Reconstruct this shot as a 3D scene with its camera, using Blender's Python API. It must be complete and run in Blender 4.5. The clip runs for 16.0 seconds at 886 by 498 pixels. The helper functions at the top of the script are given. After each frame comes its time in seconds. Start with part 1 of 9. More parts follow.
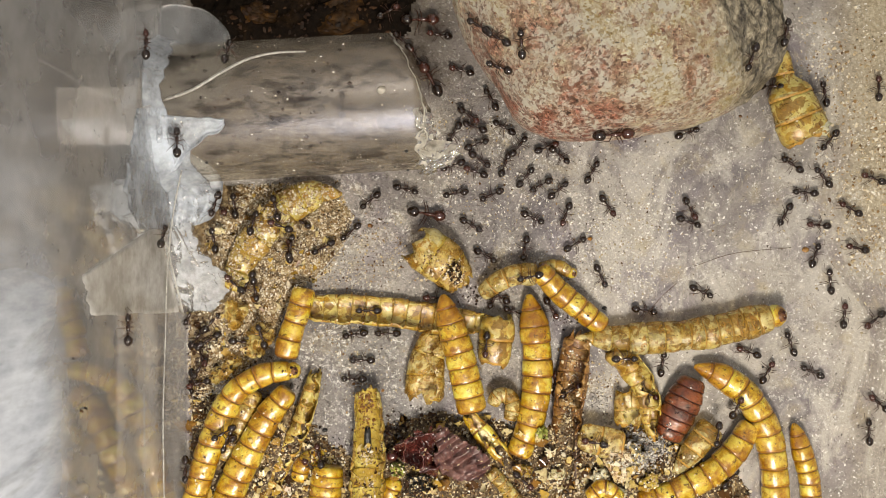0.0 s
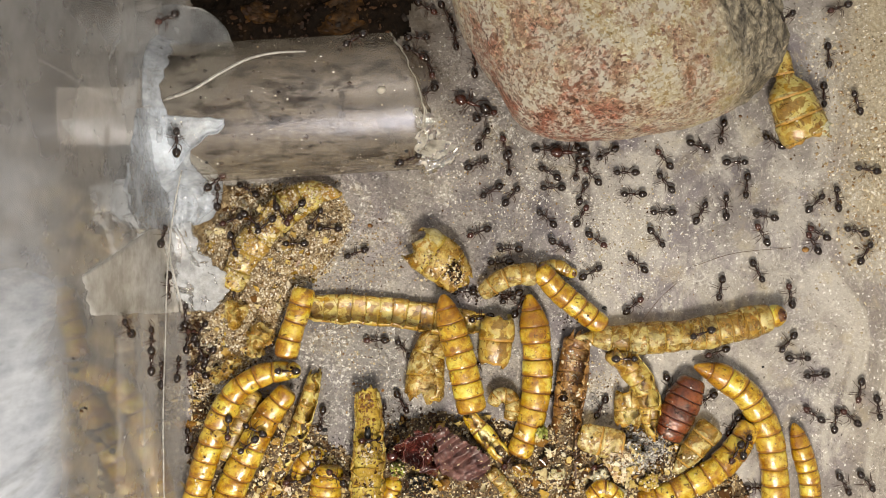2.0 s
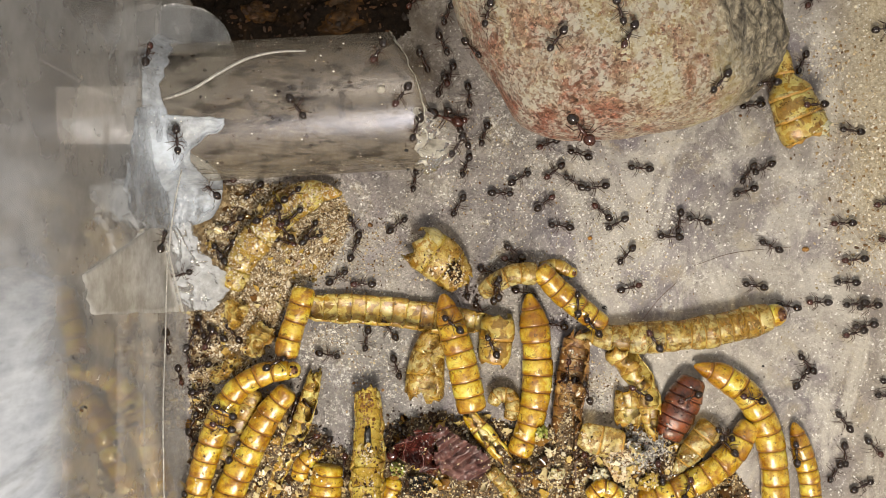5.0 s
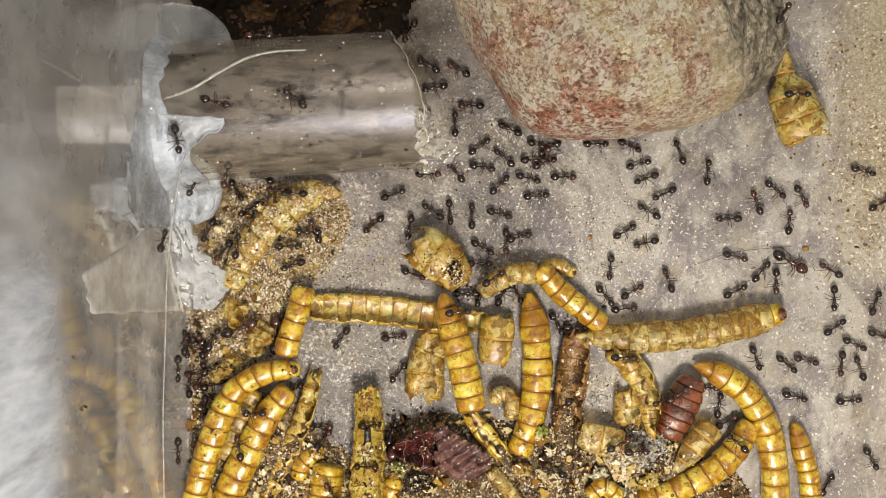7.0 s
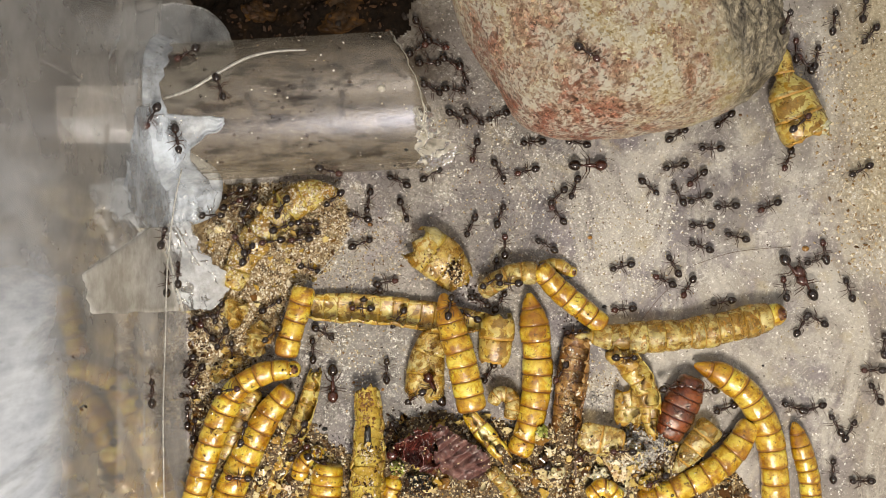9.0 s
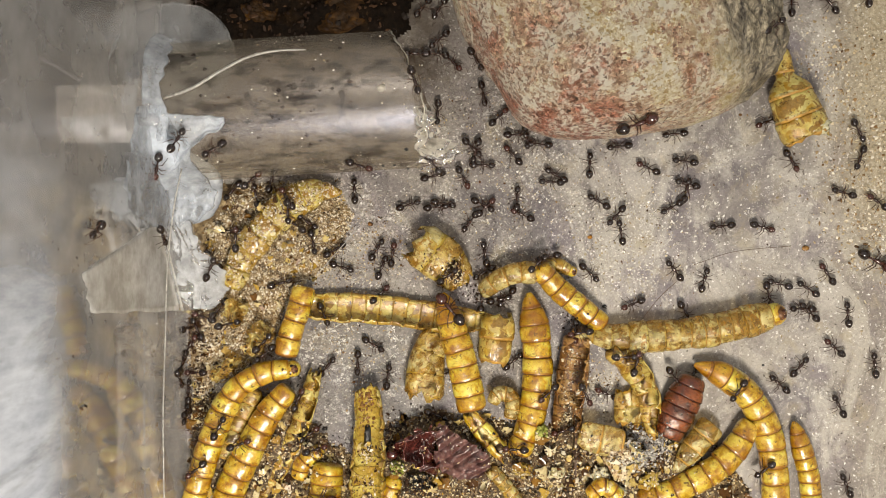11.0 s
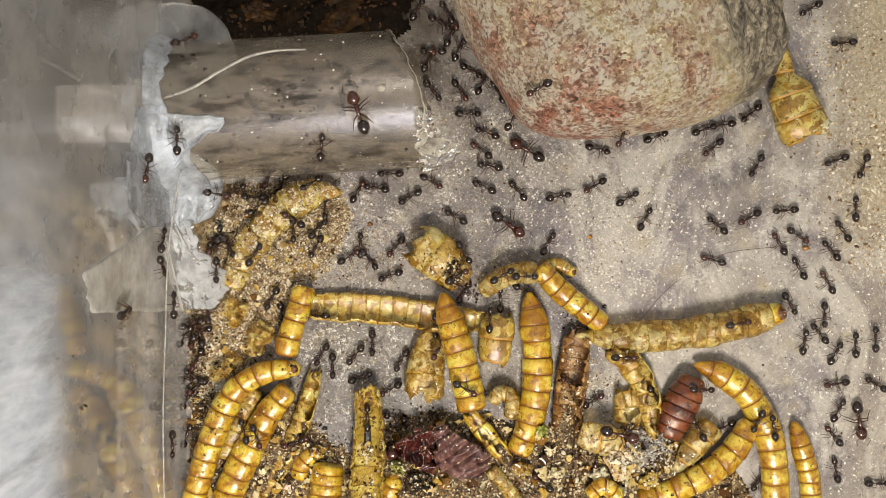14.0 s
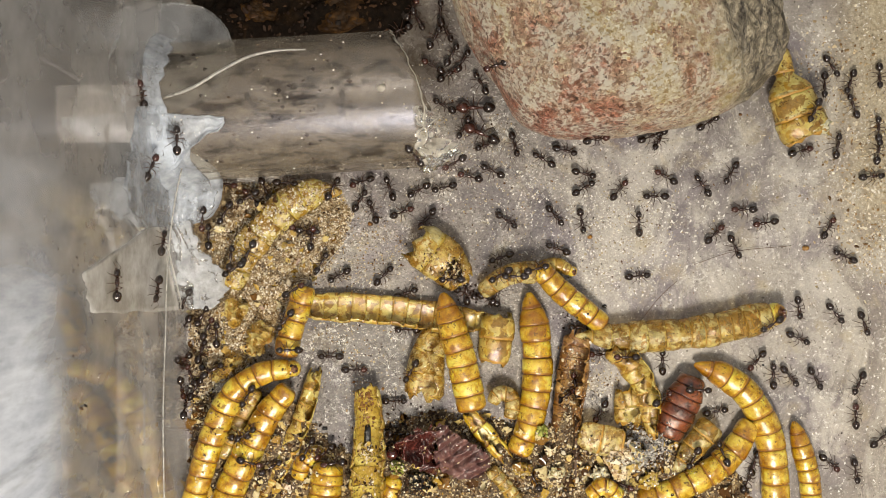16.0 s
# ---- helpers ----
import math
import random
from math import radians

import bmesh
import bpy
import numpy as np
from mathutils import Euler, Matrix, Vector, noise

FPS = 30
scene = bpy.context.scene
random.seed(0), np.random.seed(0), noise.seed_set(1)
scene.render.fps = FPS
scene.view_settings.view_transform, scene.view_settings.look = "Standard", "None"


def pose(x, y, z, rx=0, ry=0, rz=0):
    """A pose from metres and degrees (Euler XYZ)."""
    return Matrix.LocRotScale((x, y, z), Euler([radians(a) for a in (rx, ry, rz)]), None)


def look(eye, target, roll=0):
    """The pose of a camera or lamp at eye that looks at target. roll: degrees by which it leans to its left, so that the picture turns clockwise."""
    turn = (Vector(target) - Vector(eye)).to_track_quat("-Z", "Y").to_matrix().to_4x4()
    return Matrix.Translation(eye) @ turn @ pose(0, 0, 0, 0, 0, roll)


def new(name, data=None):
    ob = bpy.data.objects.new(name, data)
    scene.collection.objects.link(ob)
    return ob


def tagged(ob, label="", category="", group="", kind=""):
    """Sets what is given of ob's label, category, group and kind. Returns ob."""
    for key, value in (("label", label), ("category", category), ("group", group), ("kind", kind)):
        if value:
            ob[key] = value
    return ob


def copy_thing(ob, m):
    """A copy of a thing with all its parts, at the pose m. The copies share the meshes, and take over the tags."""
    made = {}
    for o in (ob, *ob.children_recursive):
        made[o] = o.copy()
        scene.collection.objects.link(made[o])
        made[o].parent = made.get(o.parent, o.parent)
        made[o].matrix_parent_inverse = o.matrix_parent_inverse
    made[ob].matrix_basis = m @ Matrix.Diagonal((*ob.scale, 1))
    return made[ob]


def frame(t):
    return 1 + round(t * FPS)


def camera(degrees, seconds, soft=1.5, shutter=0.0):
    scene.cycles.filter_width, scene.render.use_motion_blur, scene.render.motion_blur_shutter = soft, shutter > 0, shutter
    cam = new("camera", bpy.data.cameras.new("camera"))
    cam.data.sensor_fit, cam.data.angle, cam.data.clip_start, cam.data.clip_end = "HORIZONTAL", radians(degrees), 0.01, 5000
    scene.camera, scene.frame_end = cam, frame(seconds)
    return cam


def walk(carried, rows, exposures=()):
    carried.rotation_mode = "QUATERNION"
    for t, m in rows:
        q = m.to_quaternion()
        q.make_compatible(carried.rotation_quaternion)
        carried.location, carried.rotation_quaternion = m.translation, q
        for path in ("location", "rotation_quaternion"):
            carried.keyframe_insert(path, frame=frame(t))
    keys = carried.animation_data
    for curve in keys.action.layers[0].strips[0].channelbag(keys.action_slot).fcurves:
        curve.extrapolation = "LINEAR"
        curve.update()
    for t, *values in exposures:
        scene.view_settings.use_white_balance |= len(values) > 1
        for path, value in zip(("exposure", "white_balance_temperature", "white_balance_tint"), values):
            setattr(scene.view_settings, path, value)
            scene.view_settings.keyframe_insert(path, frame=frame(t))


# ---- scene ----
# Plan coordinates: u to the right, v towards the south edge, 0.06 mm a step,
# laid out on the floor round the point under the camera (784, 441).
STEP, EYE = 0.06, 100.8          # mm
MM = 0.001


def at(u, v, z=0.0):
    """The point in mm at height z that lies over or under plan place (u, v) as seen from the eye."""
    k = (EYE - z) / EYE
    return Vector(((u - 784) * STEP * k, (441 - v) * STEP * k, z))


# ---- camera: hung still over the box, sagging by a hair ----
cam = camera(50.0, 16.0, 0.45)
cam.data.dof.use_dof = True
cam.data.dof.focus_distance = 0.0985
cam.data.dof.aperture_fstop = 120
walk(cam, [(t, look((0, dy * MM, EYE * MM), (0, dy * MM, 0))) for t, dy in
           ((0, 0.09), (3.8, 0.07), (6.5, -0.03), (9.0, -0.04), (11.5, -0.09), (16.0, -0.10))])

# ---- light: one small lamp held beside the camera, dim room ----
world = bpy.data.worlds.new("room")
scene.world = world
world.use_nodes = True
world.node_tree.nodes["Background"].inputs[0].default_value = (0.95, 0.95, 0.95, 1)
world.node_tree.nodes["Background"].inputs[1].default_value = 0.42
lamp = bpy.data.lights.new("hand_lamp", "AREA")
lamp.shape, lamp.size, lamp.energy, lamp.color = "DISK", 0.028, 0.166, (1.0, 0.895, 0.755)
lamp_ob = new("hand_lamp", lamp)
lamp_ob.matrix_world = look((0.010, -0.066, 0.106), (0, 0.004, 0))
scene.view_settings.exposure = 0.0


# ---- materials ----
def nodes_of(name):
    m = bpy.data.materials.new(name)
    m.use_nodes = True
    t = m.node_tree
    t.nodes.clear()
    out = t.nodes.new("ShaderNodeOutputMaterial")
    return m, t, out


def coords(t, vary=True):
    """Object coordinates in mm, shifted by the object's random number."""
    tc = t.nodes.new("ShaderNodeTexCoord")
    mp = t.nodes.new("ShaderNodeMapping")
    mp.inputs["Scale"].default_value = (1000, 1000, 1000)
    t.links.new(tc.outputs["Object"], mp.inputs["Vector"])
    if vary:
        oi = t.nodes.new("ShaderNodeObjectInfo")
        mu = t.nodes.new("ShaderNodeMath")
        mu.operation, mu.inputs[1].default_value = "MULTIPLY", 63.0
        t.links.new(oi.outputs["Random"], mu.inputs[0])
        t.links.new(mu.outputs[0], mp.inputs["Location"])
    return mp.outputs[0]


def noise_of(t, vec, scale, detail=4.0, rough=0.6, dist=0.0):
    n = t.nodes.new("ShaderNodeTexNoise")
    n.inputs["Scale"].default_value, n.inputs["Detail"].default_value = scale, detail
    n.inputs["Roughness"].default_value, n.inputs["Distortion"].default_value = rough, dist
    t.links.new(vec, n.inputs["Vector"])
    return n.outputs[0]


def ramp_of(t, fac, stops):
    r = t.nodes.new("ShaderNodeValToRGB")
    e = r.color_ramp.elements
    while len(e) < len(stops):
        e.new(0.5)
    for k, (p, c) in zip(e, stops):
        k.position, k.color = p, (*c, 1) if len(c) == 3 else c
    t.links.new(fac, r.inputs[0])
    return r.outputs[0]


def mix_of(t, fac, a, b, how="MIX"):
    m = t.nodes.new("ShaderNodeMix")
    m.data_type, m.blend_type = "RGBA", how
    for key, val in ((0, fac), (6, a), (7, b)):
        if isinstance(val, (int, float)):
            m.inputs[key].default_value = val
        elif isinstance(val, tuple):
            m.inputs[key].default_value = (*val, 1)
        else:
            t.links.new(val, m.inputs[key])
    return m.outputs[2]


def cells_of(t, vec, scale, warp=0.35, warp_scale=2.0):
    """A random number for each irregular grain."""
    n = t.nodes.new("ShaderNodeTexNoise")
    n.inputs["Scale"].default_value, n.inputs["Detail"].default_value = warp_scale, 3
    t.links.new(vec, n.inputs["Vector"])
    a = t.nodes.new("ShaderNodeVectorMath")
    a.operation = "MULTIPLY_ADD"
    a.inputs[1].default_value = (warp * 2, warp * 2, warp * 2)
    t.links.new(n.outputs["Color"], a.inputs[0])
    t.links.new(vec, a.inputs[2])
    w = t.nodes.new("ShaderNodeTexVoronoi")
    w.inputs["Scale"].default_value = scale
    t.links.new(a.outputs[0], w.inputs["Vector"])
    s = t.nodes.new("ShaderNodeSeparateColor")
    t.links.new(w.outputs["Color"], s.inputs[0])
    return s.outputs[0], w.outputs["Distance"]


def bump_of(t, height, dist, strength=1.0):
    b = t.nodes.new("ShaderNodeBump")
    b.inputs["Strength"].default_value, b.inputs["Distance"].default_value = strength, dist * MM
    t.links.new(height, b.inputs["Height"])
    return b.outputs[0]


def principled(t, out, colour, rough=0.5, normal=None, **kw):
    p = t.nodes.new("ShaderNodeBsdfPrincipled")
    for key, val in (("Base Color", colour), ("Roughness", rough), ("Normal", normal),
                     *[(k.replace("_", " "), v) for k, v in kw.items()]):
        if val is None:
            continue
        if isinstance(val, (int, float)):
            p.inputs[key].default_value = val
        elif isinstance(val, tuple):
            p.inputs[key].default_value = (*val, 1) if len(val) == 3 and key != "Subsurface Radius" else val
        else:
            t.links.new(val, p.inputs[key])
    t.links.new(p.outputs[0], out.inputs[0])
    return p


def speckled(name, coarse, fine, dark=None, rough=0.5, bump=0.05, cs=0.35, fs=3.5, blend=0.5, **kw):
    """Two-scale noise colour: coarse and fine are colour stops."""
    m, t, out = nodes_of(name)
    v = coords(t)
    c = ramp_of(t, noise_of(t, v, cs, 3), coarse)
    f = ramp_of(t, noise_of(t, v, fs, 6, 0.7), fine)
    col = mix_of(t, blend, c, f)
    cell, _ = cells_of(t, v, fs * 0.9, 0.35, fs * 0.8)
    if bump:
        col = mix_of(t, 0.55, col, ramp_of(t, cell, [(0.0, (0.12, 0.11, 0.10)), (0.25, (0.42, 0.41, 0.40)), (0.8, (0.56, 0.56, 0.55)), (1.0, (0.85, 0.84, 0.82))]), "OVERLAY")
    if dark:
        col = mix_of(t, ramp_of(t, noise_of(t, v, dark[0], 3), [(dark[1], (0, 0, 0)), (dark[1] + 0.06, (1, 1, 1))]), col, dark[2])
    n = bump_of(t, mix_of(t, 0.4, noise_of(t, v, fs * 1.2, 5, 0.7), cell), bump) if bump else None
    principled(t, out, col, rough, n, **kw)
    return m


def see_through(name, clear, tint, body, rough, bump=0.03, scale=0.5, dirt=None, ior=1.45, spread=0.2, stretch=None, sheen=(1, 1, 1)):
    """Milky plastic: part of it lets light straight through, part scatters it, with a glossy skin."""
    m, t, out = nodes_of(name)
    v = coords(t)
    if stretch:
        mp = t.nodes.new("ShaderNodeMapping")
        mp.inputs["Scale"].default_value = stretch
        t.links.new(v, mp.inputs["Vector"])
        v = mp.outputs[0]
    n1 = noise_of(t, v, scale, 5, 0.65)
    norm = bump_of(t, noise_of(t, v, scale * 5, 5, 0.7), bump)
    tr = t.nodes.new("ShaderNodeBsdfTransparent")
    tr.inputs[0].default_value = (*tint, 1)
    df = t.nodes.new("ShaderNodeBsdfDiffuse")
    tl = t.nodes.new("ShaderNodeBsdfTranslucent")
    col = mix_of(t, ramp_of(t, n1, [(0.4, (0, 0, 0)), (0.65, (1, 1, 1))]), body, tuple(min(1, b * 1.25) for b in body))
    if dirt:
        col = mix_of(t, ramp_of(t, noise_of(t, v, dirt[0], 5, 0.7), [(dirt[1], (0, 0, 0)), (dirt[1] + 0.12, (1, 1, 1))]), col, dirt[2])
    for s in (df, tl):
        t.links.new(col, s.inputs[0])
        t.links.new(norm, s.inputs["Normal"])
    m1 = t.nodes.new("ShaderNodeMixShader")
    m1.inputs[0].default_value = 0.35
    t.links.new(df.outputs[0], m1.inputs[1])
    t.links.new(tl.outputs[0], m1.inputs[2])
    m2 = t.nodes.new("ShaderNodeMixShader")
    lo, hi = max(0, 1 - clear - spread), min(1, 1 - clear + spread)
    fac = ramp_of(t, n1, [(0.35, (lo, lo, lo)), (0.65, (hi, hi, hi))])
    if dirt:
        mask = ramp_of(t, noise_of(t, v, dirt[0], 5, 0.7), [(dirt[1], (0, 0, 0)), (dirt[1] + 0.12, (0.62, 0.62, 0.62))])
        fac = mix_of(t, 1.0, fac, mask, "LIGHTEN")
    t.links.new(fac, m2.inputs[0])
    t.links.new(tr.outputs[0], m2.inputs[1])
    t.links.new(m1.outputs[0], m2.inputs[2])
    gl = t.nodes.new("ShaderNodeBsdfGlossy")
    gl.inputs["Roughness"].default_value = rough
    gl.inputs[0].default_value = (*sheen, 1)
    t.links.new(norm, gl.inputs["Normal"])
    m3 = t.nodes.new("ShaderNodeMixShader")
    if ior < 1:                          # a worn, frosted skin: the same gloss from every side
        m3.inputs[0].default_value = ior
    else:
        fr = t.nodes.new("ShaderNodeFresnel")
        fr.inputs[0].default_value = ior
        t.links.new(fr.outputs[0], m3.inputs[0])
    t.links.new(m2.outputs[0], m3.inputs[1])
    t.links.new(gl.outputs[0], m3.inputs[2])
    t.links.new(m3.outputs[0], out.inputs[0])
    return m


def barrier_material():
    """Chalky white coat, brushed on in streaks, thin at its lower edge; faded northwards to paint in the lamp's
    falloff.
    """
    m, t, out = nodes_of("white_barrier_coat")
    v = coords(t, False)
    mp = t.nodes.new("ShaderNodeMapping")
    mp.inputs["Scale"].default_value = (1, 1, 0.3)
    t.links.new(v, mp.inputs["Vector"])
    streak = noise_of(t, mp.outputs[0], 0.16, 6, 0.65, 0.4)
    sx = t.nodes.new("ShaderNodeSeparateXYZ")
    t.links.new(v, sx.inputs[0])

    def along(axis, a, b, lo, hi):
        g = t.nodes.new("ShaderNodeMapRange")
        g.interpolation_type = "SMOOTHSTEP"
        for k, val in enumerate((a, b, lo, hi)):
            g.inputs[k + 1].default_value = val
        t.links.new(sx.outputs[axis], g.inputs[0])
        return g.outputs[0]

    # second factor: lamp falloff towards the north, put in as coat opacity
    fac = mix_of(t, 1.0, along(2, 28.5, 36, 0, 1), along(1, 12, -12, 0.06, 1.0), "MULTIPLY")
    fac = mix_of(t, 1.0, fac, ramp_of(t, streak, [(0.38, (0.25, 0.25, 0.25)), (0.56, (0.95, 0.95, 0.95))]), "MULTIPLY")
    tr = t.nodes.new("ShaderNodeBsdfTransparent")
    df = t.nodes.new("ShaderNodeBsdfDiffuse")
    col = ramp_of(t, noise_of(t, mp.outputs[0], 0.5, 5, 0.7), [(0.35, (0.40, 0.44, 0.52)), (0.65, (0.66, 0.71, 0.79))])
    t.links.new(col, df.inputs[0])
    mx = t.nodes.new("ShaderNodeMixShader")
    t.links.new(fac, mx.inputs[0])
    t.links.new(tr.outputs[0], mx.inputs[1])
    t.links.new(df.outputs[0], mx.inputs[2])
    t.links.new(mx.outputs[0], out.inputs[0])
    return m


def floor_material():
    """Damp grey plaster: violet-grey ground, cream trowel smears, clumps of white mineral grains, ochre sand at the edge."""
    m, t, out = nodes_of("damp_plaster")
    v = coords(t, False)
    sx = t.nodes.new("ShaderNodeSeparateXYZ")
    t.links.new(v, sx.inputs[0])

    def across(axis, a, b):
        g = t.nodes.new("ShaderNodeMapRange")
        g.interpolation_type = "SMOOTHSTEP"
        g.inputs[1].default_value, g.inputs[2].default_value = a, b
        t.links.new(sx.outputs[axis], g.inputs[0])
        return g.outputs[0]

    def both(a, b):
        return mix_of(t, 1.0, a, b, "MULTIPLY")

    def grey(x):
        return (x, x, x)

    east = across(0, 4, 22)
    # cloudy ground
    col = ramp_of(t, noise_of(t, v, 0.085, 7, 0.60, 1.1), [(0.38, (0.165, 0.150, 0.158)), (0.47, (0.228, 0.207, 0.198)), (0.55, (0.305, 0.282, 0.258)), (0.64, (0.405, 0.376, 0.335))])
    violet = ramp_of(t, noise_of(t, v, 0.13, 5, 0.55, 0.8), [(0.50, grey(0)), (0.62, grey(0.6))])
    col = mix_of(t, violet, col, (0.225, 0.200, 0.228))
    # trowelled cream smears, mostly towards the east
    mp = t.nodes.new("ShaderNodeMapping")
    mp.inputs["Scale"].default_value, mp.inputs["Rotation"].default_value = (0.13, 0.075, 0.2), (0, 0, -0.6)
    t.links.new(v, mp.inputs["Vector"])
    smear = noise_of(t, mp.outputs[0], 1.0, 6, 0.62, 1.6)
    pale = both(mix_of(t, east, grey(0.25), grey(1)), ramp_of(t, smear, [(0.48, grey(0)), (0.60, grey(0.9))]))
    col = mix_of(t, pale, col, (0.475, 0.450, 0.415))
    streak = noise_of(t, mp.outputs[0], 3.0, 5, 0.7, 2.2)
    col = mix_of(t, both(east, ramp_of(t, streak, [(0.565, grey(0)), (0.60, grey(0.65)), (0.65, grey(0))])), col, (0.53, 0.50, 0.44))
    # yellowish stains
    ochre = ramp_of(t, noise_of(t, v, 0.26, 5, 0.65, 0.5), [(0.56, grey(0)), (0.68, grey(0.38))])
    col = mix_of(t, ochre, col, (0.43, 0.36, 0.21))
    # lamp falloff painted in: patchy darker violet-grey towards the north-east corner
    dimmed = both(both(across(0, 24, 36), across(1, 14, 24)), ramp_of(t, noise_of(t, v, 0.11, 4, 0.6, 0.6), [(0.42, grey(0.05)), (0.58, grey(0.75))]))
    col = mix_of(t, dimmed, col, (0.19, 0.172, 0.175))
    # darker grey patch among the food
    darker_patch = both(both(across(0, -16, -11), across(0, -1, -5)), both(across(1, -22, -17), across(1, -4, -8)))
    col = mix_of(t, both(darker_patch, grey(0.6)), col, (0.165, 0.158, 0.155))
    # ochre sand bedded in the plaster towards the north-east edge
    sand = ramp_of(t, noise_of(t, v, 2.6, 4, 0.7), [(0.4, (0.30, 0.25, 0.16)), (0.6, (0.50, 0.44, 0.32))])
    edge = both(across(0, 38, 46), mix_of(t, across(1, -4, 6), grey(0.25), grey(0.9)))
    col = mix_of(t, edge, col, sand)
    # soft grain everywhere, strong only where the plaster is rough
    grain, gap = cells_of(t, v, 4.6, 0.30, 3.5)
    dust, _ = cells_of(t, v, 8.0, 0.15, 5.0)
    rough_at = ramp_of(t, noise_of(t, v, 0.19, 5, 0.65), [(0.40, grey(0.30)), (0.56, grey(1))])
    rough_at = mix_of(t, east, rough_at, both(rough_at, grey(0.32)))
    tone = ramp_of(t, grain, [(0.0, (0.20, 0.19, 0.18)), (0.08, (0.38, 0.37, 0.36)), (0.35, (0.47, 0.47, 0.465)), (0.8, (0.53, 0.525, 0.51)), (0.95, (0.66, 0.64, 0.60)), (1.0, (0.92, 0.91, 0.89))])
    col = mix_of(t, rough_at, col, tone, "OVERLAY")
    col = mix_of(t, mix_of(t, east, grey(0.52), grey(0.26)), col, ramp_of(t, dust, [(0.0, (0.2, 0.19, 0.17)), (0.3, (0.46, 0.46, 0.46)), (0.85, (0.55, 0.55, 0.54)), (1.0, (0.85, 0.84, 0.82))]), "OVERLAY")
    # white mineral flecks in clumps
    clump = ramp_of(t, noise_of(t, v, 0.24, 5, 0.7, 0.4), [(0.50, grey(0.03)), (0.64, grey(0.9))])
    clump = both(clump, mix_of(t, east, grey(1), grey(0.6)))
    fleck, _ = cells_of(t, v, 4.4, 0.42, 6.0)
    col = mix_of(t, both(clump, ramp_of(t, fleck, [(0.80, grey(0)), (0.82, grey(0.95))])), col, (0.80, 0.785, 0.73))
    tiny, _ = cells_of(t, v, 6.6, 0.3, 5.0)
    col = mix_of(t, ramp_of(t, tiny, [(0.976, grey(0)), (0.986, grey(0.9))]), col, (0.84, 0.83, 0.80))
    col = mix_of(t, ramp_of(t, tiny, [(0.008, grey(0.9)), (0.016, grey(0))]), col, (0.10, 0.085, 0.07))
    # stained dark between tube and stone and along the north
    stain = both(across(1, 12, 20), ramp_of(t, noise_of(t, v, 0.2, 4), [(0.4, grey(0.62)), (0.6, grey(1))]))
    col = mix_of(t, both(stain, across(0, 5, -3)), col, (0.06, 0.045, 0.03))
    # wet shine in patches
    wet = ramp_of(t, noise_of(t, v, 0.15, 4, 0.6), [(0.42, grey(0.22)), (0.58, grey(0.55))])
    hgt = mix_of(t, 0.45, noise_of(t, v, 2.4, 6, 0.75), grain)
    principled(t, out, col, wet, bump_of(t, mix_of(t, rough_at, grey(0.5), hgt), 0.22, 0.9))
    return m


